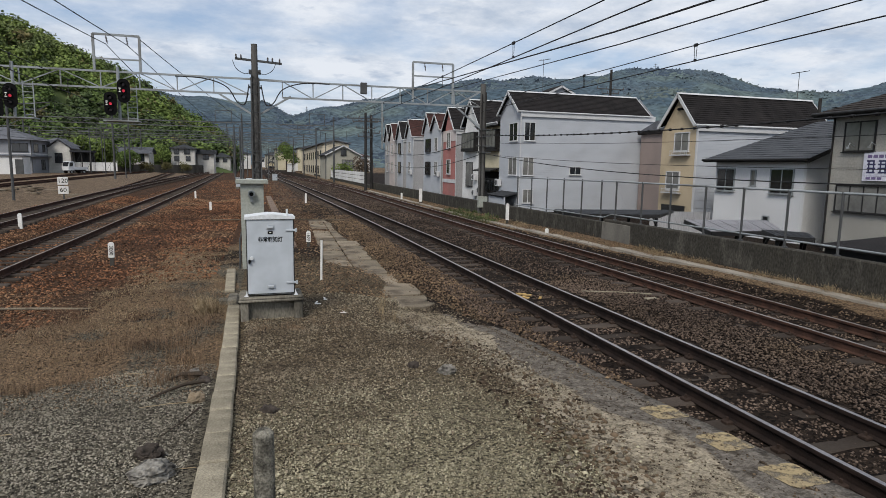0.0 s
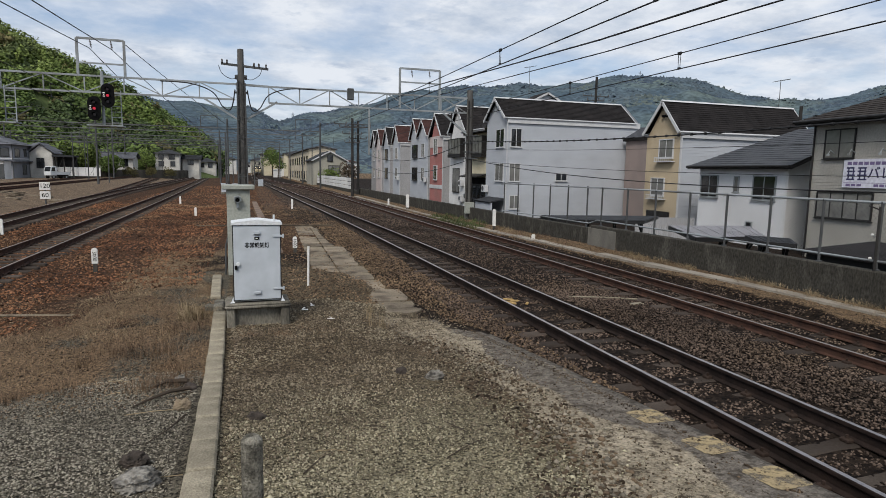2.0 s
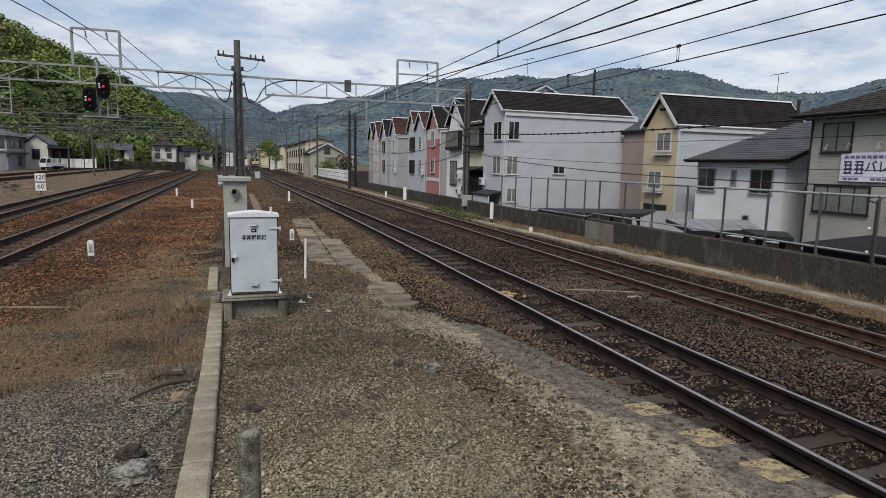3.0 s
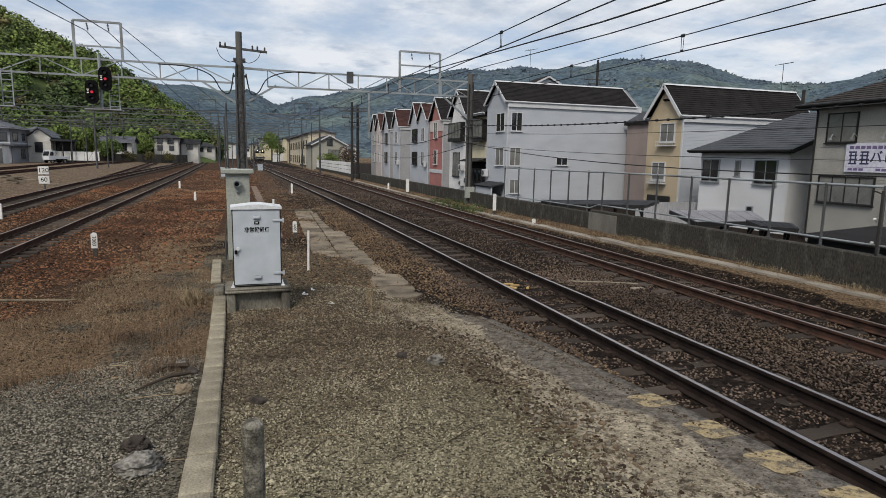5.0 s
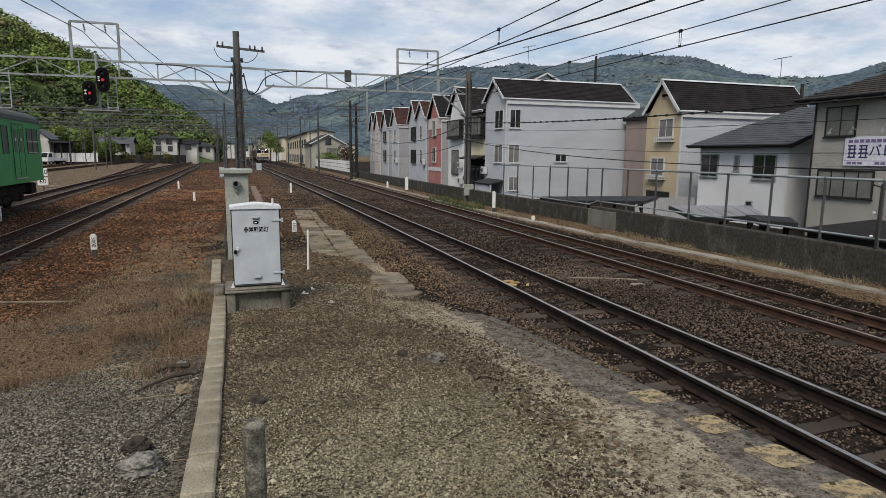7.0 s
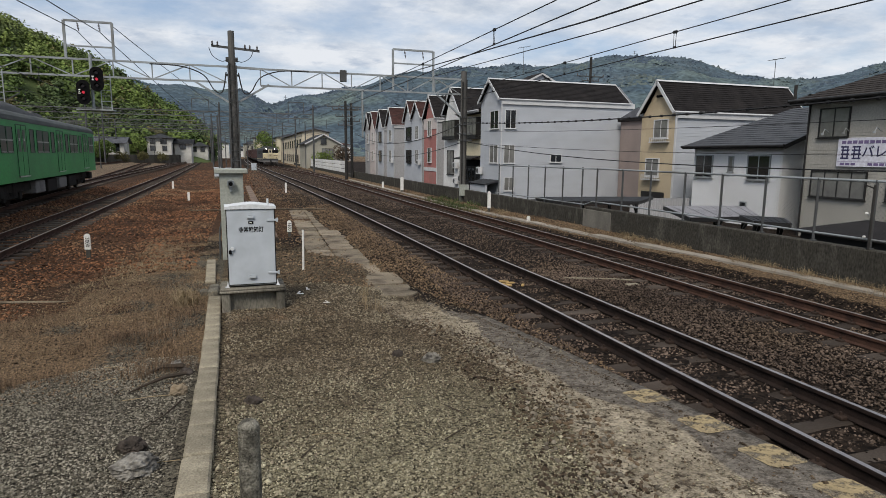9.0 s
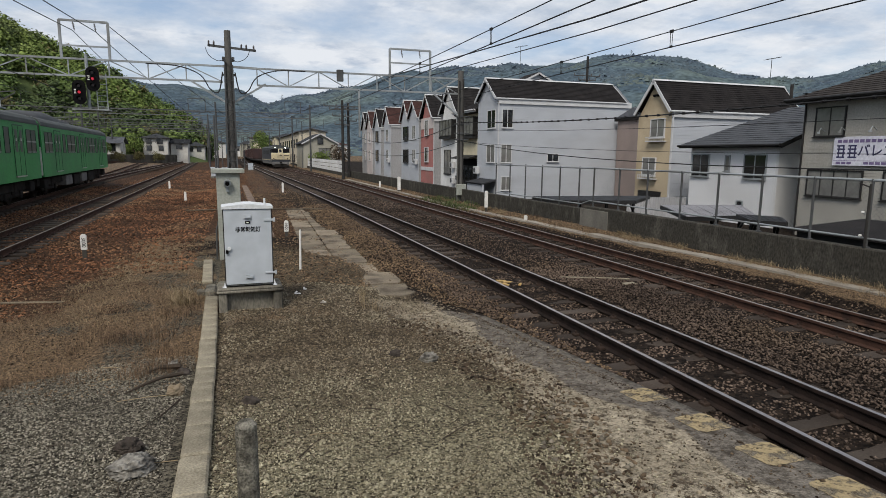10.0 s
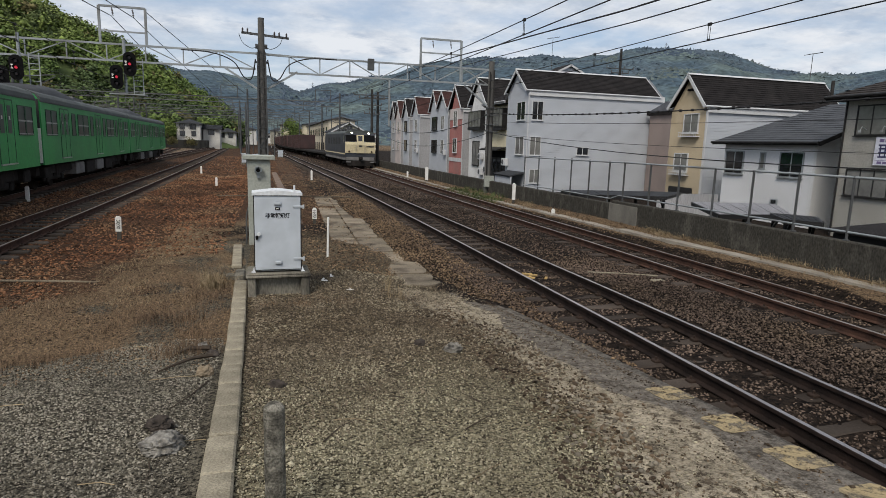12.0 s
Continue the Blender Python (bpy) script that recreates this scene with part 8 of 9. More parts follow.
def make_dark_shed():
    s = thing("storage_shed", 11.7, 2.0, G0, 0, "low black-walled storage shed behind the fence", "shed")
    part("wall", clad(Geo().box(0.02, 1.9, 0.02, 8.1, 0, 1.85), (0, 0), (0, 8.1), 0, 1.9, (-1, 0), 0.25), MAT["trim_dark"], s)
    part("roof", Geo().prism([(-0.15, 1.88), (2.1, 2.02), (2.1, 2.08), (-0.15, 1.94)], "y", -0.1, 8.2), MAT["roof_dark"], s)


make_dark_shed()


def make_sheet_fence():
    f = thing("sheet_fence", 17.0, 23.8, G0, -12, "white corrugated sheet fence between the houses", "fence")
    g = Geo()
    for k in range(24):
        g.prism([(k * 0.12, 0), (k * 0.12 + 0.06, 0.035), (k * 0.12 + 0.12, 0), (k * 0.12 + 0.06, 0.02)], "z", 0, 1.6)
    part("sheet", g, MAT["siding_grey"], f)
    part("rail", Geo().box(0, 2.9, 0.03, 0.08, 1.5, 1.58), MAT["galv"], f)


make_sheet_fence()


def make_watch_cameras():
    for x, y, z in ((10.12, 7.45, 1.42), (10.12, 7.45, 1.02)):
        t = thing("camera_box", x, y, z, 0, "small white camera on a fence post bracket", "camera", "cameras on the fence")
        part("body", Geo().box(-0.09, -0.04, -0.016, 0.016, -0.014, 0.018, b=0.005), MAT["white_paint"], t)
        part("bracket", Geo().bar((-0.06, 0, 0), (0, 0, -0.04), 0.014), MAT["galv"], t)
    whole("fence_pole", Geo().tube([(10.14, 7.42, 0.8), (10.14, 7.42, 1.9)], 0.022, 8).bar((10.14, 7.42, 1.84), (10.14, 7.62, 1.9), 0.02), MAT["dark_pole"], "thin dark pole carrying small cameras on the parapet", "pole")


make_watch_cameras()


def street():
    g = Geo().box(12.2, 19.0, -10, 120, G0 - 0.2, G0 + 0.02)
    tagged(new("road_street", g.mesh("road_street", MAT["asphalt"])), "grey asphalt street behind the parapet", "road", kind="structure")


MAT["asphalt"] = mat("asphalt", (0.055, 0.055, 0.055), (0.04, 0.04, 0.04), 1.0, 0.9, 0, 0.3, 40)
street()


# ---- left of the tracks ----
MAT["stucco_old"] = mat("stucco_old", (0.55, 0.54, 0.50), (0.44, 0.43, 0.40), 0.7, 0.9, 0, 0.2, 8, (0.27, 0.26, 0.24), 0.5, 0.5)


def plain_house(x, y, w, d, h, rh, wall, roof, label, rz=0, wins=(), gable=False):
    t = thing("house", x, y, -0.3, rz, label, "house", "houses under the hill")
    part("wall", Geo().box(0, w, 0, d, 0, h), wall, t)
    e = 0.6
    if gable:
        for s in (0, 1):
            ye = -e if s == 0 else d + e
            part("roof_slope", roof_slope(Geo(), (-e, ye, h - 0.1), (w + e, ye, h - 0.1), (w + e, d / 2, h + rh), (-e, d / 2, h + rh), 8, 0.12), roof, t)
        part("gable_wall", Geo().prism([(0.02, h), (d - 0.02, h), (d / 2, h + rh - 0.2)], "x", 0.02, w - 0.02), wall, t)
    else:
        g = Geo()
        a = [(-e, -e, h), (w + e, -e, h), (w + e, d + e, h), (-e, d + e, h)]
        r0, r1 = (min(w, d) / 2, d / 2, h + rh), (w - min(w, d) / 2, d / 2, h + rh)
        g.add(a + [r0, r1], [(0, 1, 5, 4), (1, 2, 5), (2, 3, 4, 5), (3, 0, 4), (3, 2, 1, 0)])
        part("roof", g, roof, t)
    for c, way, ww, hh, z in wins:
        window(t, c, way, ww, hh, z, MAT["trim_dark"], MAT["pane"])
    return t


slate = plain_house(-46.3, 106, 13, 9, 5.6, 2.0, MAT["siding_slate"], MAT["roof_pale"], "two-storey grey house with a pale grey roof", 0,
            (((2.5, 0), (0, -1), 1.8, 1.3, 4.2), ((6.5, 0), (0, -1), 2.2, 1.3, 4.2), ((11.6, 0), (0, -1), 2.0, 1.15, 4.45), ((13, 2.1), (1, 0), 1.8, 1.15, 4.45), ((13, 5.6), (1, 0), 1.0, 1.0, 4.5), ((13, 5.0), (1, 0), 1.6, 1.4, 1.9)))
for a in ((-0.3, 13.6, -0.6, 0.0), (13.0, 13.6, 0.0, 8.6)):
    part("canopy_roof", Geo().box(a[0], a[1], a[2], a[3], 3.05, 3.22, b=0.02), MAT["roof_pale"], slate)
part("floor_band", Geo().box(-0.04, 13.04, -0.04, 9.0, 3.45, 3.62), MAT["trim_white"], slate)
part("corner_downpipe", Geo().tube([(13.08, -0.08, 0.2), (13.08, -0.08, 5.6)], 0.06, 8), MAT["galv_dark"], slate)
plain_house(-37.0, 116.4, 6.4, 8, 5.0, 1.5, MAT["stucco_old"], MAT["roof_pale"], "low cream house with a grey hipped roof", 0,
            (((2.2, 0), (0, -1), 1.1, 1.6, 3.2), ((4.5, 0), (0, -1), 0.9, 2.4, 2.9)))
plain_house(-19.7, 150, 5.0, 7, 5.7, 1.1, MAT["stucco_old"], MAT["roof_grey"], "pale two-storey house with dark window openings", 0, (((1.2, 0), (0, -1), 1.0, 1.0, 5.0), ((3.4, 0), (0, -1), 1.2, 1.0, 5.0), ((1.2, 0), (0, -1), 1.0, 1.0, 3.5), ((3.6, 0), (0, -1), 0.9, 1.0, 3.5)))
plain_house(-14.0, 300, 9, 8, 7, 1.5, MAT["stucco_white"], MAT["roof_grey"], "pale far house beside the tracks", 0, (((3, 0), (0, -1), 1.8, 1.3, 4.2),))


def make_shed():
    s = thing("storage_shed", -33.0, 98, 0.28, 0, "white prefabricated storage shed beside the siding", "shed")
    part("body", Geo().box(-3.2, 1.1, 0, 3, 0, 2.5), MAT["stucco_white"], s)
    part("roof", Geo().box(-3.4, 1.3, -0.2, 3.2, 2.5, 2.65), MAT["roof_pale"], s)
    part("door", Geo().box(0.2, 1.2, -0.04, 0.0, 0.05, 2.1), MAT["galv_dark"], s)


make_shed()


def make_porch_house():
    """The pale front with a small gable and a dark porch, joined to the grey house."""
    t = thing("house", -33.2, 113.2, -0.3, 0, "pale rendered house front with a small gable and dark porch", "house", "houses under the hill")
    part("wall", Geo().box(0, 3.2, 0, 4, 0, 4.6), MAT["stucco_old"], t)
    for s in (-1, 1):
        part("roof_slope", Geo().prism([(1.6, 6.0), (1.6 + s * 2.1, 4.45), (1.6 + s * 2.1, 4.6), (1.6, 6.18)], "y", -0.35, 4.2), MAT["roof_pale"], t)
    part("gable_wall", Geo().prism([(0.05, 4.6), (3.15, 4.6), (1.6, 5.9)], "y", 0.02, 0.2), MAT["stucco_old"], t)
    window(t, (1.5, 0), (0, -1), 1.0, 1.5, 3.0, MAT["trim_dark"], MAT["pane"])
    part("porch_roof", Geo().box(3.2, 6.3, -0.4, 3.0, 4.0, 4.3), MAT["roof_grey"], t)
    part("porch_wall", Geo().box(3.3, 6.1, 2.2, 2.6, 0, 4.0), MAT["trim_dark"], t)
    for x in (3.5, 4.8, 6.0):
        part("porch_post", Geo().box(x - 0.08, x + 0.08, 0, 0.16, 0, 4.0), MAT["dark_pole"], t)


make_porch_house()


def make_white_fence():
    f = thing("board_fence", -36.5, 114, 0.35, 0, "long white board fence behind the parked truck", "fence")
    for k in range(12):
        part("board", Geo().box(k * 1.1, k * 1.1 + 1.06, 0, 0.06, 0.3, 1.75, b=0.01), MAT["stucco_white"], f)
        part("post", Geo().box(k * 1.1 - 0.04, k * 1.1 + 0.04, 0.06, 0.14, -0.2, 1.75), MAT["galv_dark"], f)


make_white_fence()


def make_truck():
    t = thing("small_truck", -28.4, 108, 0.30, 232, "small white flatbed truck parked by the fence", "truck")
    part("cab", Geo().prism([(0.2, 0.5), (1.25, 0.5), (1.25, 1.1), (1.05, 1.85), (0.35, 1.9), (0.2, 1.7)], "y", -0.7, 0.7), MAT["white_enamel"], t)
    part("cab_window", Geo().prism([(0.5, 1.15), (1.1, 1.15), (0.98, 1.72), (0.5, 1.75)], "y", -0.72, 0.72), MAT["pane"], t)
    part("windscreen", Geo().prism([(1.255, 1.12), (1.27, 1.12), (1.075, 1.78), (1.06, 1.78)], "y", -0.6, 0.6), MAT["pane"], t)
    part("bed", Geo().box(-2.0, 0.15, -0.7, 0.7, 0.62, 0.72), MAT["white_enamel"], t)
    for y in (-0.7, 0.66):
        part("side_board", Geo().box(-2.0, 0.15, y, y + 0.04, 0.72, 1.02), MAT["white_enamel"], t)
    part("tail_board", Geo().box(-2.04, -2.0, -0.7, 0.7, 0.72, 1.02), MAT["white_enamel"], t)
    part("chassis", Geo().box(-1.9, 1.2, -0.45, 0.45, 0.35, 0.62), MAT["under_dark"], t)
    for x in (-1.35, 0.75):
        for y in (-0.62, 0.62):
            w = part("wheel", Geo().disc((x, y, 0.27), 0.27, "y", 0.16, 18), MAT["under_dark"], t)
            part("rim", Geo().disc((x, y * 1.13, 0.27), 0.15, "y", 0.04, 14), MAT["galv"], w)


make_truck()


def tree(x, y, z, h, r, leaf, label, seed, leaves=420, spread=1.0):
    rr = np.random.RandomState(seed)
    t = thing("tree", x, y, z, 0, label, "tree", "trees")
    tr = Geo().tube([(0, 0, -0.3), (0.05 * r, 0, h * 0.3), (0, 0.05 * r, h * 0.62)], 0.05 * h * 0.45, 8, r2=0.02 * h * 0.4)
    for k in range(6):
        a = k * 1.05 + rr.uniform(0, 0.5)
        q = rr.uniform(0.5, 0.85)
        tr.tube([(0, 0, h * (0.25 + 0.05 * k)), (math.cos(a) * r * q * 0.5, math.sin(a) * r * q * 0.5, h * (0.45 + 0.05 * k)), (math.cos(a) * r * q, math.sin(a) * r * q, h * (0.55 + 0.06 * k))], 0.014 * h * 0.5, 5, r2=0.01)
    part("trunk", tr, MAT["bark"], t)
    cents = [(rr.uniform(-0.6, 0.6) * r, rr.uniform(-0.6, 0.6) * r, h * rr.uniform(0.45, 0.85), r * rr.uniform(0.35, 0.55)) for k in range(9)]
    C, Q = [], []
    for cx, cy, cz, cr in cents:
        k = leaves * 3 // 9
        d = rr.normal(size=(k, 3))
        d /= np.linalg.norm(d, axis=1)[:, None]
        C.append(d * (rr.uniform(0.3, 1.0, k) ** 0.5)[:, None] * cr + np.array([cx, cy, cz]))
        Q.append(r * rr.uniform(0.03, 0.085, k) * spread)
    V, F = leaf_cards(rr, np.concatenate(C), np.concatenate(Q))
    me = from_arrays("crown", V, F, leaf)
    part("crown", me, None, t)
    return t


tree(-28.6, 122, 0.2, 6.4, 3.4, MAT["wood_bright"], "round green broad-leaved tree beside the white fence", 1, 2600)
tree(-24.6, 131, 0.2, 4.0, 2.6, MAT["wood_green"], "dark green shrubs above the retaining wall", 8, 1400)
tree(-31.2, 115.2, 0.3, 3.1, 1.1, MAT["wood_bright"], "fresh green shrub beside the white fence", 2)
tree(-21.2, 147, -0.3, 7.0, 2.6, MAT["wood_bright"], "fresh green tree between the hillside houses", 3)
for k, (x, y) in enumerate(((-22.0, 133), (-18.6, 136.5), (-15.4, 140))):
    tree(x, y, 0.2, 1.9, 1.6, MAT["wood_olive"], "low olive-brown brush before the retaining wall", 40 + k)
tree(7.0, 190, -0.3, 10.5, 3.2, MAT["wood_bright"], "tall yellow-green tree beyond the station throat", 4, 700)
tree(8.3, 182, -0.3, 8.0, 2.6, MAT["wood_green"], "green tree beyond the station throat", 5, 500)
tree(12.0, 94, -0.6, 3.2, 1.8, MAT["wood_bright"], "yellow-green bush in front of a grey house", 6)
tree(14.6, 93, -0.6, 4.4, 2.0, MAT["brush"], "brown leafless bush beside the wall", 7)
for k, (x, y, h) in enumerate(((-36, 128, 6), (-41, 128, 7), (-17.2, 160, 6.5), (-12.5, 190, 6), (-24.5, 152, 6.5))):
    tree(x, y, -0.3, h, h * 0.5, MAT["wood_green" if k % 3 else "wood_bright"], "green tree at the foot of the hill", 20 + k)

# retaining wall under the hill
g = Geo().bar((-30.6, 129, 0.75), (-12.9, 148, 0.75), 0.5, 2.0)
tagged(new("wall_retaining", g.mesh("wall_retaining", MAT["old_concrete"])), "dark retaining wall below the hillside houses", "wall", kind="structure")
plain_house(-29.3, 138.5, 6.9, 6, 4.3, 1.3, MAT["stucco_old"], MAT["roof_pale"], "low white house with a grey roof above the retaining wall", 0, (((1.6, 0), (0, -1), 1.3, 1.0, 3.7), ((5.6, 0), (0, -1), 0.8, 1.4, 3.5)), True)
plain_house(-14.4, 153, 3.6, 6, 4.6, 1.0, MAT["stucco_old"], MAT["roof_grey"], "small grey-white house under the hill", 0, (((1.8, 0), (0, -1), 1.2, 1.0, 3.9),), True)
plain_house(-12.6, 172, 4.5, 6, 4.2, 1.2, MAT["stucco_old"], MAT["roof_grey"], "white house beyond the sidings", 0, (((1.2, 0), (0, -1), 1.0, 1.0, 3.4), ((3.2, 0), (0, -1), 1.0, 1.0, 3.4)))
whole("storage_shed", Geo().box(0, 2.8, 0, 3, 0, 2.5, b=0.04).prism([(-0.2, 2.5), (3.0, 2.5), (1.4, 2.9)], "y", -0.2, 3.2), MAT["stucco_white"], "small white shed beside the far track", "shed", pose(7.6, 200, -0.3))


def make_lids():
    rr = random.Random(31)
    for k in range(14):
        x, y = -16.5 + rr.uniform(-2.2, 3.5), 49 + rr.uniform(-3.5, 5)
        g = Geo().box(-rr.uniform(0.3, 0.9), rr.uniform(0.3, 0.9), -0.2, 0.2, -0.05, 0.06, b=0.015)
        whole("trough_lid", g, MAT["slab"], "loose pale concrete trough lid on sandy ground", "lid", pose(x, y, float(ground_z(x, y)), 0, rr.uniform(-4, 4), rr.uniform(-40, 20)), "loose trough lids")


make_lids()


# ---- beyond the row of houses ----
def make_works():
    x, y0, y1 = 11.2, 119, 184
    t = thing("works_building", x, y0, -0.6, 0, "long two-storey cream building with rows of windows", "building")
    W, H = y1 - y0, 6.9
    part("wall", Geo().box(0, 5, 0, W, 0, H), MAT["stucco_beige"], t)
    part("roof_slope", Geo().prism([(-0.4, H), (2.5, H + 0.6), (5.4, H), (5.4, H + 0.15), (2.5, H + 0.8), (-0.4, H + 0.15)], "y", -0.4, W + 0.4), MAT["roof_pale"], t)
    part("gable_wall", Geo().prism([(0, H), (5, H), (2.5, H + 0.6)], "y", 0.0, 0.2), MAT["stucco_beige"], t)
    for z in (4.9, 1.9):
        for k in range(9):
            window(t, (0, 4 + k * 6.0), (-1, 0), 2.2, 1.5, z, MAT["trim_dark"], MAT["pane"], bars=1)


def make_gable_grey():
    t = thing("house", 9.9, 98, -0.6, 0, "grey rendered house with a white-edged gable", "house")
    w, d, h, rh = 5.2, 12, 4.5, 1.35
    part("wall", Geo().box(0, w, 0, d, 0, h), MAT["stucco_sage"], t)
    part("gable_wall", Geo().prism([(0, h), (w, h), (w / 2, h + rh)], "y", 0, d), MAT["stucco_sage"], t)
    for s in (-1, 1):
        a, b = (w / 2, h + rh + 0.1), (w / 2 + s * (w / 2 + 0.35), h - 0.12)
        part("roof_slope", Geo().prism([a, b, (b[0], b[1] + 0.12), (a[0], a[1] + 0.12)], "y", -0.3, d + 0.5), MAT["roof_grey"], t)
        part("bargeboard", Geo().bar((a[0], -0.32, a[1]), (b[0], -0.32, b[1]), 0.06, 0.18), MAT["trim_white"], t)
    window(t, (w * 0.62, 0), (0, -1), 1.7, 1.2, 3.1, MAT["trim_dark"], MAT["pane_curtain"], bars=2)
    window(t, (w * 0.5, 0), (0, -1), 0.8, 0.9, 4.9, MAT["trim_dark"], MAT["pane"], bars=0)


MAT["stucco_beige"] = mat("stucco_beige", (0.56, 0.50, 0.385), (0.48, 0.425, 0.33), 0.4, 0.85, 0, 0.1, 40, (0.28, 0.24, 0.19), 0.3, 0.5)
MAT["stucco_sage"] = mat("stucco_sage", (0.33, 0.32, 0.27), (0.27, 0.26, 0.22), 0.5, 0.85, 0, 0.1, 40)
make_works()
make_gable_grey()


def make_plank_wall():
    f = thing("board_fence", 10.45, 64, 0.12, 0, "white horizontal board fence along the railway", "fence")
    for k in range(3):
        part("board", Geo().box(0, 0.06, 0, 34, 0.25 + k * 0.42, 0.62 + k * 0.42, b=0.01), MAT["stucco_white"], f)
    for k in range(12):
        part("post", Geo().box(0.06, 0.16, k * 3, k * 3 + 0.1, -0.3, 1.6), MAT["galv_dark"], f)


make_plank_wall()


def far_town():
    """Small far buildings beyond the tracks."""
    rr = random.Random(9)
    for k in range(26):
        y = rr.uniform(230, 480)
        x = rr.uniform(-0.07, 0.10) * y
        if abs(x - track_b(y)) < 9 or abs(x - track_l(y)) < 7 or abs(x - track_a(y)) < 7:
            x += 22
        w, d, h = rr.uniform(7, 13), rr.uniform(7, 12), rr.uniform(4, 9)
        plain_house(x, y, w, d, h, rr.uniform(1, 2), MAT[rr.choice(("stucco_white", "stucco_cream", "siding_grey", "stucco_sage"))], MAT[rr.choice(("roof_pale", "roof_grey", "roof_red"))],
                    "small far house beyond the station throat", 0, (((w * 0.3, 0), (0, -1), 1.6, 1.4, h - 1.6), ((w * 0.7, 0), (0, -1), 1.6, 1.4, h - 1.6)))


far_town()


def pylon(bearing, d, z, h):
    """A lattice tower on the far ridge."""
    t = thing("lattice_tower", d * math.sin(radians(bearing)), d * math.cos(radians(bearing)), z, -bearing, "thin steel lattice power tower on the far ridge", "power tower", "towers on the ridge")
    g = Geo()
    for s in (-1, 1):
        for q in (-1, 1):
            g.bar((s * h * 0.10, q * h * 0.10, -6), (s * h * 0.015, q * h * 0.015, h), 0.5)
    for k in range(7):
        u, v = k / 7, (k + 1) / 7
        a, b = h * (0.10 - 0.085 * u), h * (0.10 - 0.085 * v)
        g.bar((-a, 0, h * u), (b, 0, h * v), 0.35).bar((a, 0, h * u), (-b, 0, h * v), 0.35)
    part("tower", g, MAT["galv_dark"], t)
    for z2, w in ((0.62, 0.2), (0.76, 0.17), (0.9, 0.13)):
        part("cross_arm", Geo().bar((-h * w, 0, h * z2), (h * w, 0, h * z2), 0.6), MAT["galv_dark"], t)


for bearing, up, h in ((35.2, 8.2, 34), (4.0, 4.35, 30), (26.6, 7.45, 26), (47.2, 5.6, 26)):
    pylon(bearing, 1880, math.tan(radians(up)) * 1880 + EYE[2] - 4, h)


def make_relay_boxes():
    for x, y, w, h, m, label in ((-1.15, 62, 0.6, 1.05, "box_grey", "pale grey relay box beside the mast"), (-2.3, 66, 0.6, 1.0, "box_grey", "small grey relay box beside the track"),
                                 (1.75, 92, 0.7, 1.0, "box_grey", "pale grey relay box between the far tracks")):
        t = thing("relay_box", x, y, -0.22, 0, label, "relay box", "relay boxes")
        part("body", Geo().box(-w / 2, w / 2, -0.25, 0.25, 0.15, h, b=0.02), MAT[m], t)
        part("lid", Geo().box(-w / 2 - 0.05, w / 2 + 0.05, -0.3, 0.3, h, h + 0.07, b=0.02), MAT[m], t)
        part("base", Geo().box(-w / 2 - 0.05, w / 2 + 0.05, -0.3, 0.3, -0.1, 0.15), MAT["plinth"], t)
        part("door_handle", Geo().box(w * 0.28, w * 0.34, -0.28, -0.25, h * 0.5, h * 0.62), MAT["black"], t)


make_relay_boxes()


def make_dark_portal():
    t = thing("open_shelter", -15.5, 196, -0.3, 0, "dark open shelter on columns beside the far tracks", "shelter")
    part("roof", Geo().box(0, 8.0, 0, 10, 4.4, 5.3, b=0.05), MAT["stucco_sage"], t)
    # added wall, near black to paint the shade inside the shelter
    part("back_wall", Geo().box(0.1, 7.9, 9.6, 9.9, 0, 4.4), MAT["trim_dark"], t)
    for k in range(4):
        part("column", Geo().box(k * 2.55, k * 2.55 + 0.4, 0, 0.4, 0, 4.4), MAT["dark_pole"], t)


make_dark_portal()


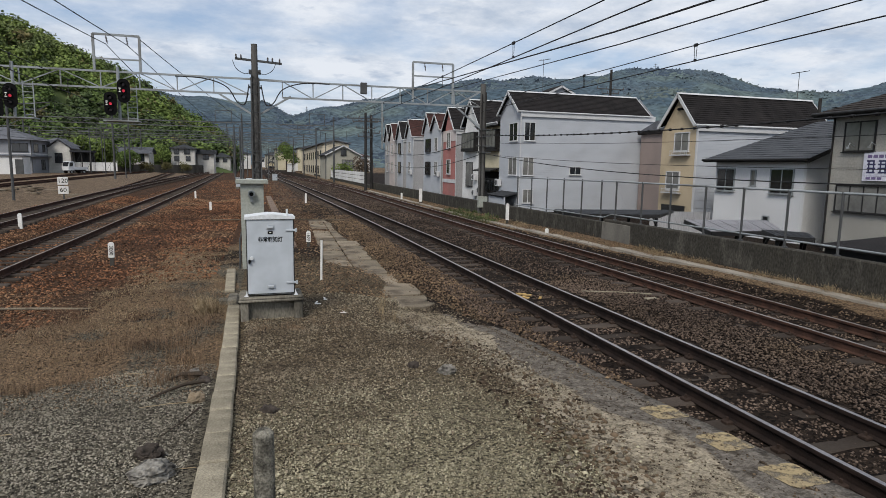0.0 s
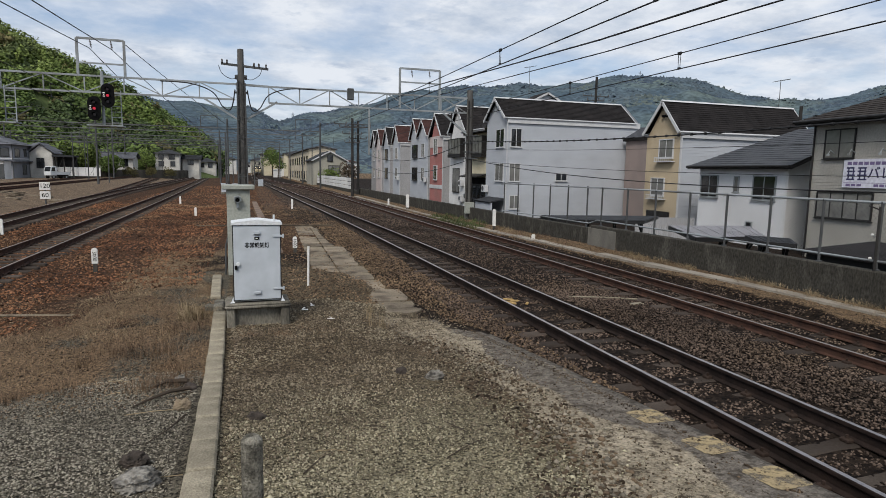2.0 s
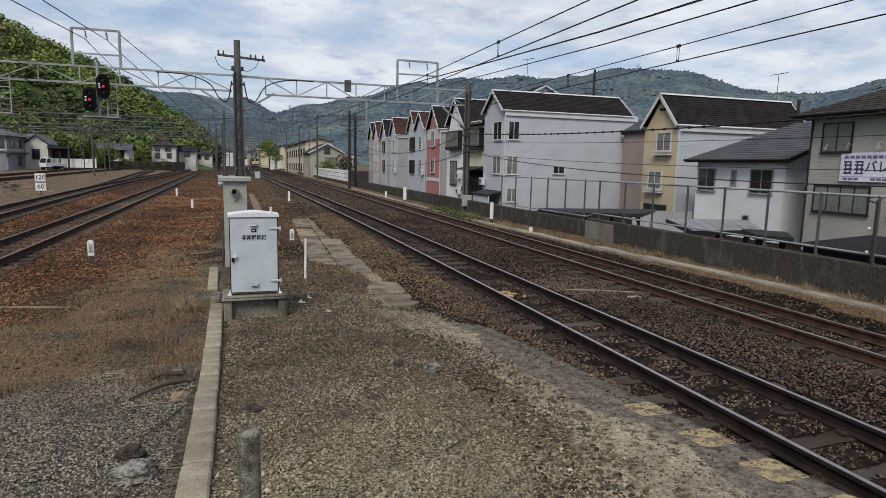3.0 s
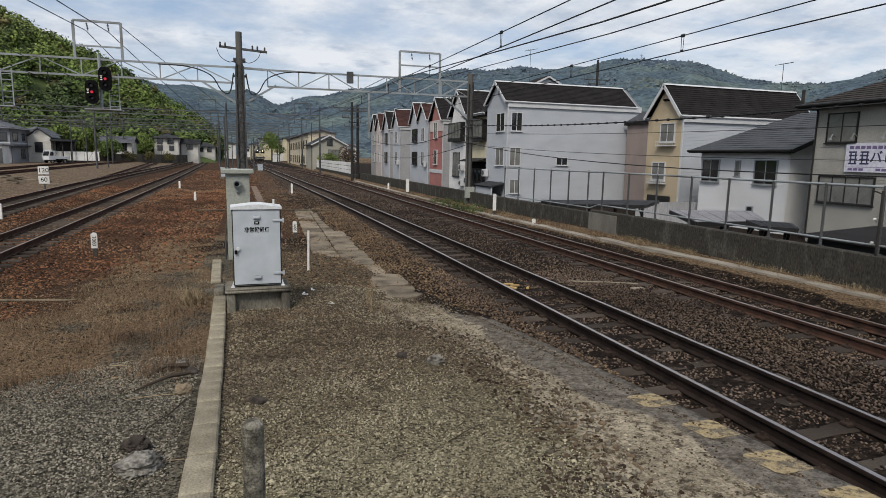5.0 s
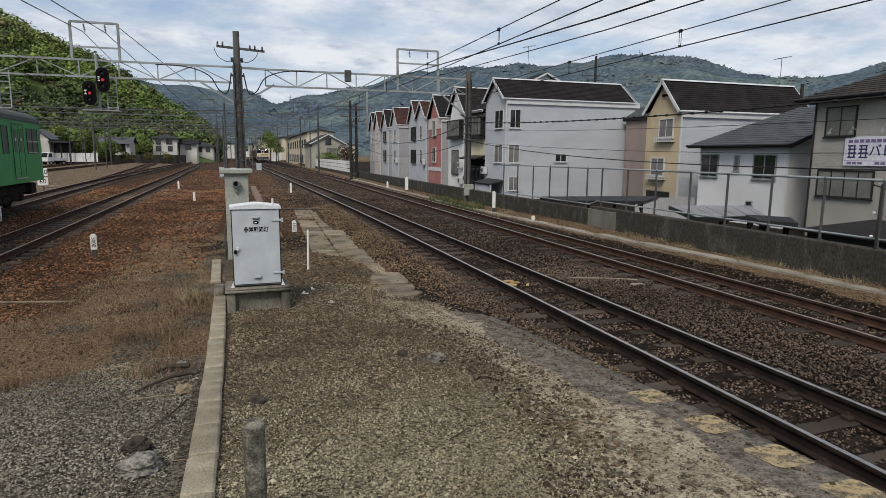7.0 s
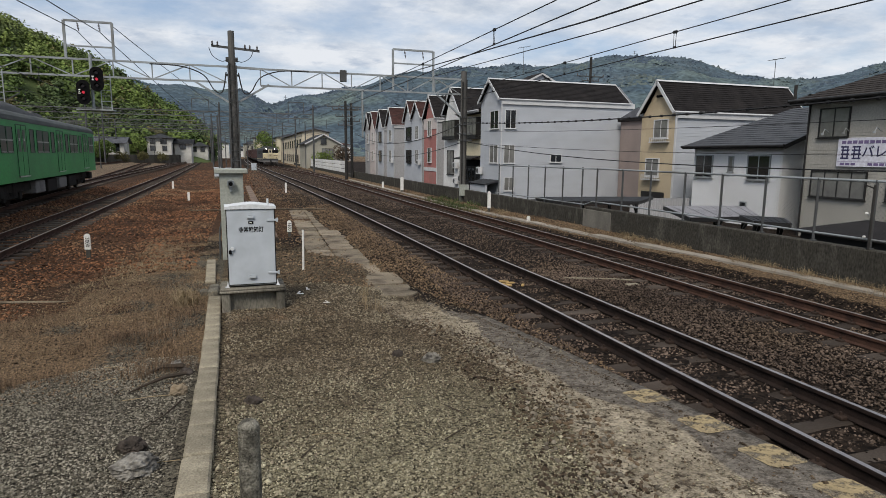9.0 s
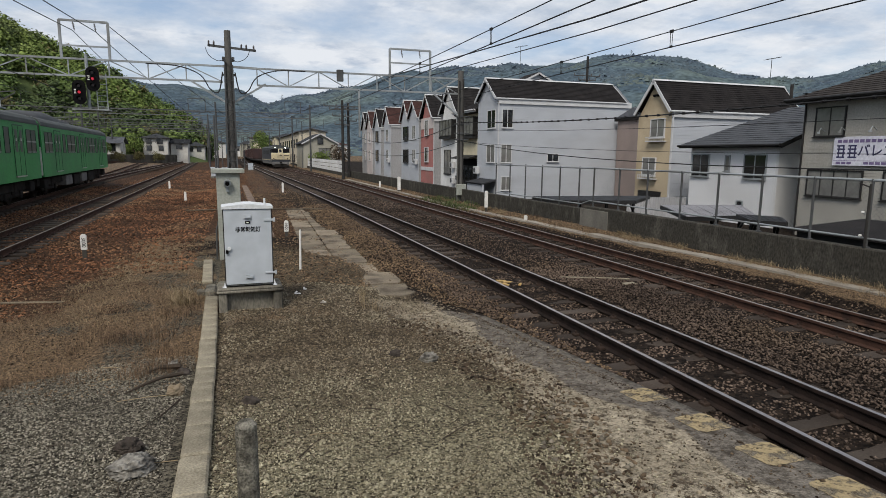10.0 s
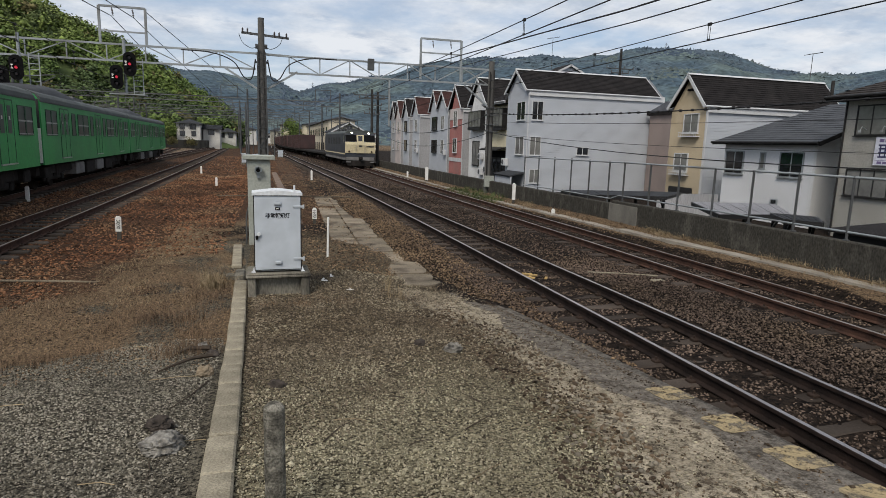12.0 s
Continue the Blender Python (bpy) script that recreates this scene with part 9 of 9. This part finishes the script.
def mid_masts():
    for x, y, h in ((-14.1, 41.5, 6.6), (-1.9, 60, 6.0), (-1.2, 84, 7), (1.0, 100, 5), (-2.6, 120, 6), (9.9, 100, 7.6)):
        t = thing("line_mast", x, y, -0.3, 0, "slim concrete line mast beside the tracks", "mast", "line masts")
        part("pole", Geo().tube([(0, 0, 0), (0, 0, h)], 0.085, 8, r2=0.07), MAT["galv_dark"], t)
        part("bracket", Geo().bar((0, 0, h - 0.8), (2.2, 0, h - 0.6), 0.06), MAT["galv_dark"], t)
        part("bracket", Geo().bar((0, 0, h - 2.0), (2.2, 0, h - 0.7), 0.05), MAT["galv_dark"], t)
    rr = random.Random(77)
    for k in range(16):
        y = 92 + k * 8.5
        x = rr.choice((-0.30, -0.24, -0.19, -0.14, -0.10, -0.04)) * y + rr.uniform(-1, 1)
        if min(abs(x - fn(y)) for fn in (track_l, track_m, track_n, track_q, track_a)) < 2.2:
            x -= 3.0
        h = rr.uniform(5.5, 9.0)
        t = thing("line_mast", x, y, -0.3, 0, "slim galvanised line mast in the station yard", "mast", "line masts")
        part("pole", Geo().tube([(0, 0, 0), (0, 0, h)], 0.075, 8, r2=0.06), MAT["galv_dark"], t)
        for z, w in ((h - 0.5, 1.6), (h - 1.5, 1.2)):
            a = part("cross_arm", Geo().bar((-w, 0, z), (w, 0, z), 0.07), MAT["galv_dark"], t)
            for s in (-0.8, 0.8):
                part("insulator", Geo().tube([(s * w, 0, z), (s * w, 0, z - 0.35)], 0.045, 6), MAT["insul"], a)
        part("stay", Geo().bar((0, 0, h - 0.9), (rr.choice((-3.0, 3.0)), 0, 0.2), 0.025), MAT["galv_dark"], t)
    for k in range(9):
        y, z = 64 + k * 13, rr.uniform(5.2, 7.6)
        sag_wire("span_wire", [(-0.34 * y, y, z + 0.2), (1.0, y + rr.uniform(-6, 6), z)], 0.018, "thin span wire across the station yard", sag=0.4)
    t = thing("striped_post", -0.49, 70, -0.2, 0, "short post with black and white stripes", "post")
    for k in range(8):
        part("stripe", Geo().tube([(0, 0, k * 0.31), (0, 0, k * 0.31 + 0.31)], 0.10, 10), MAT["black" if k % 2 else "white_paint"], t)


mid_masts()


motions()
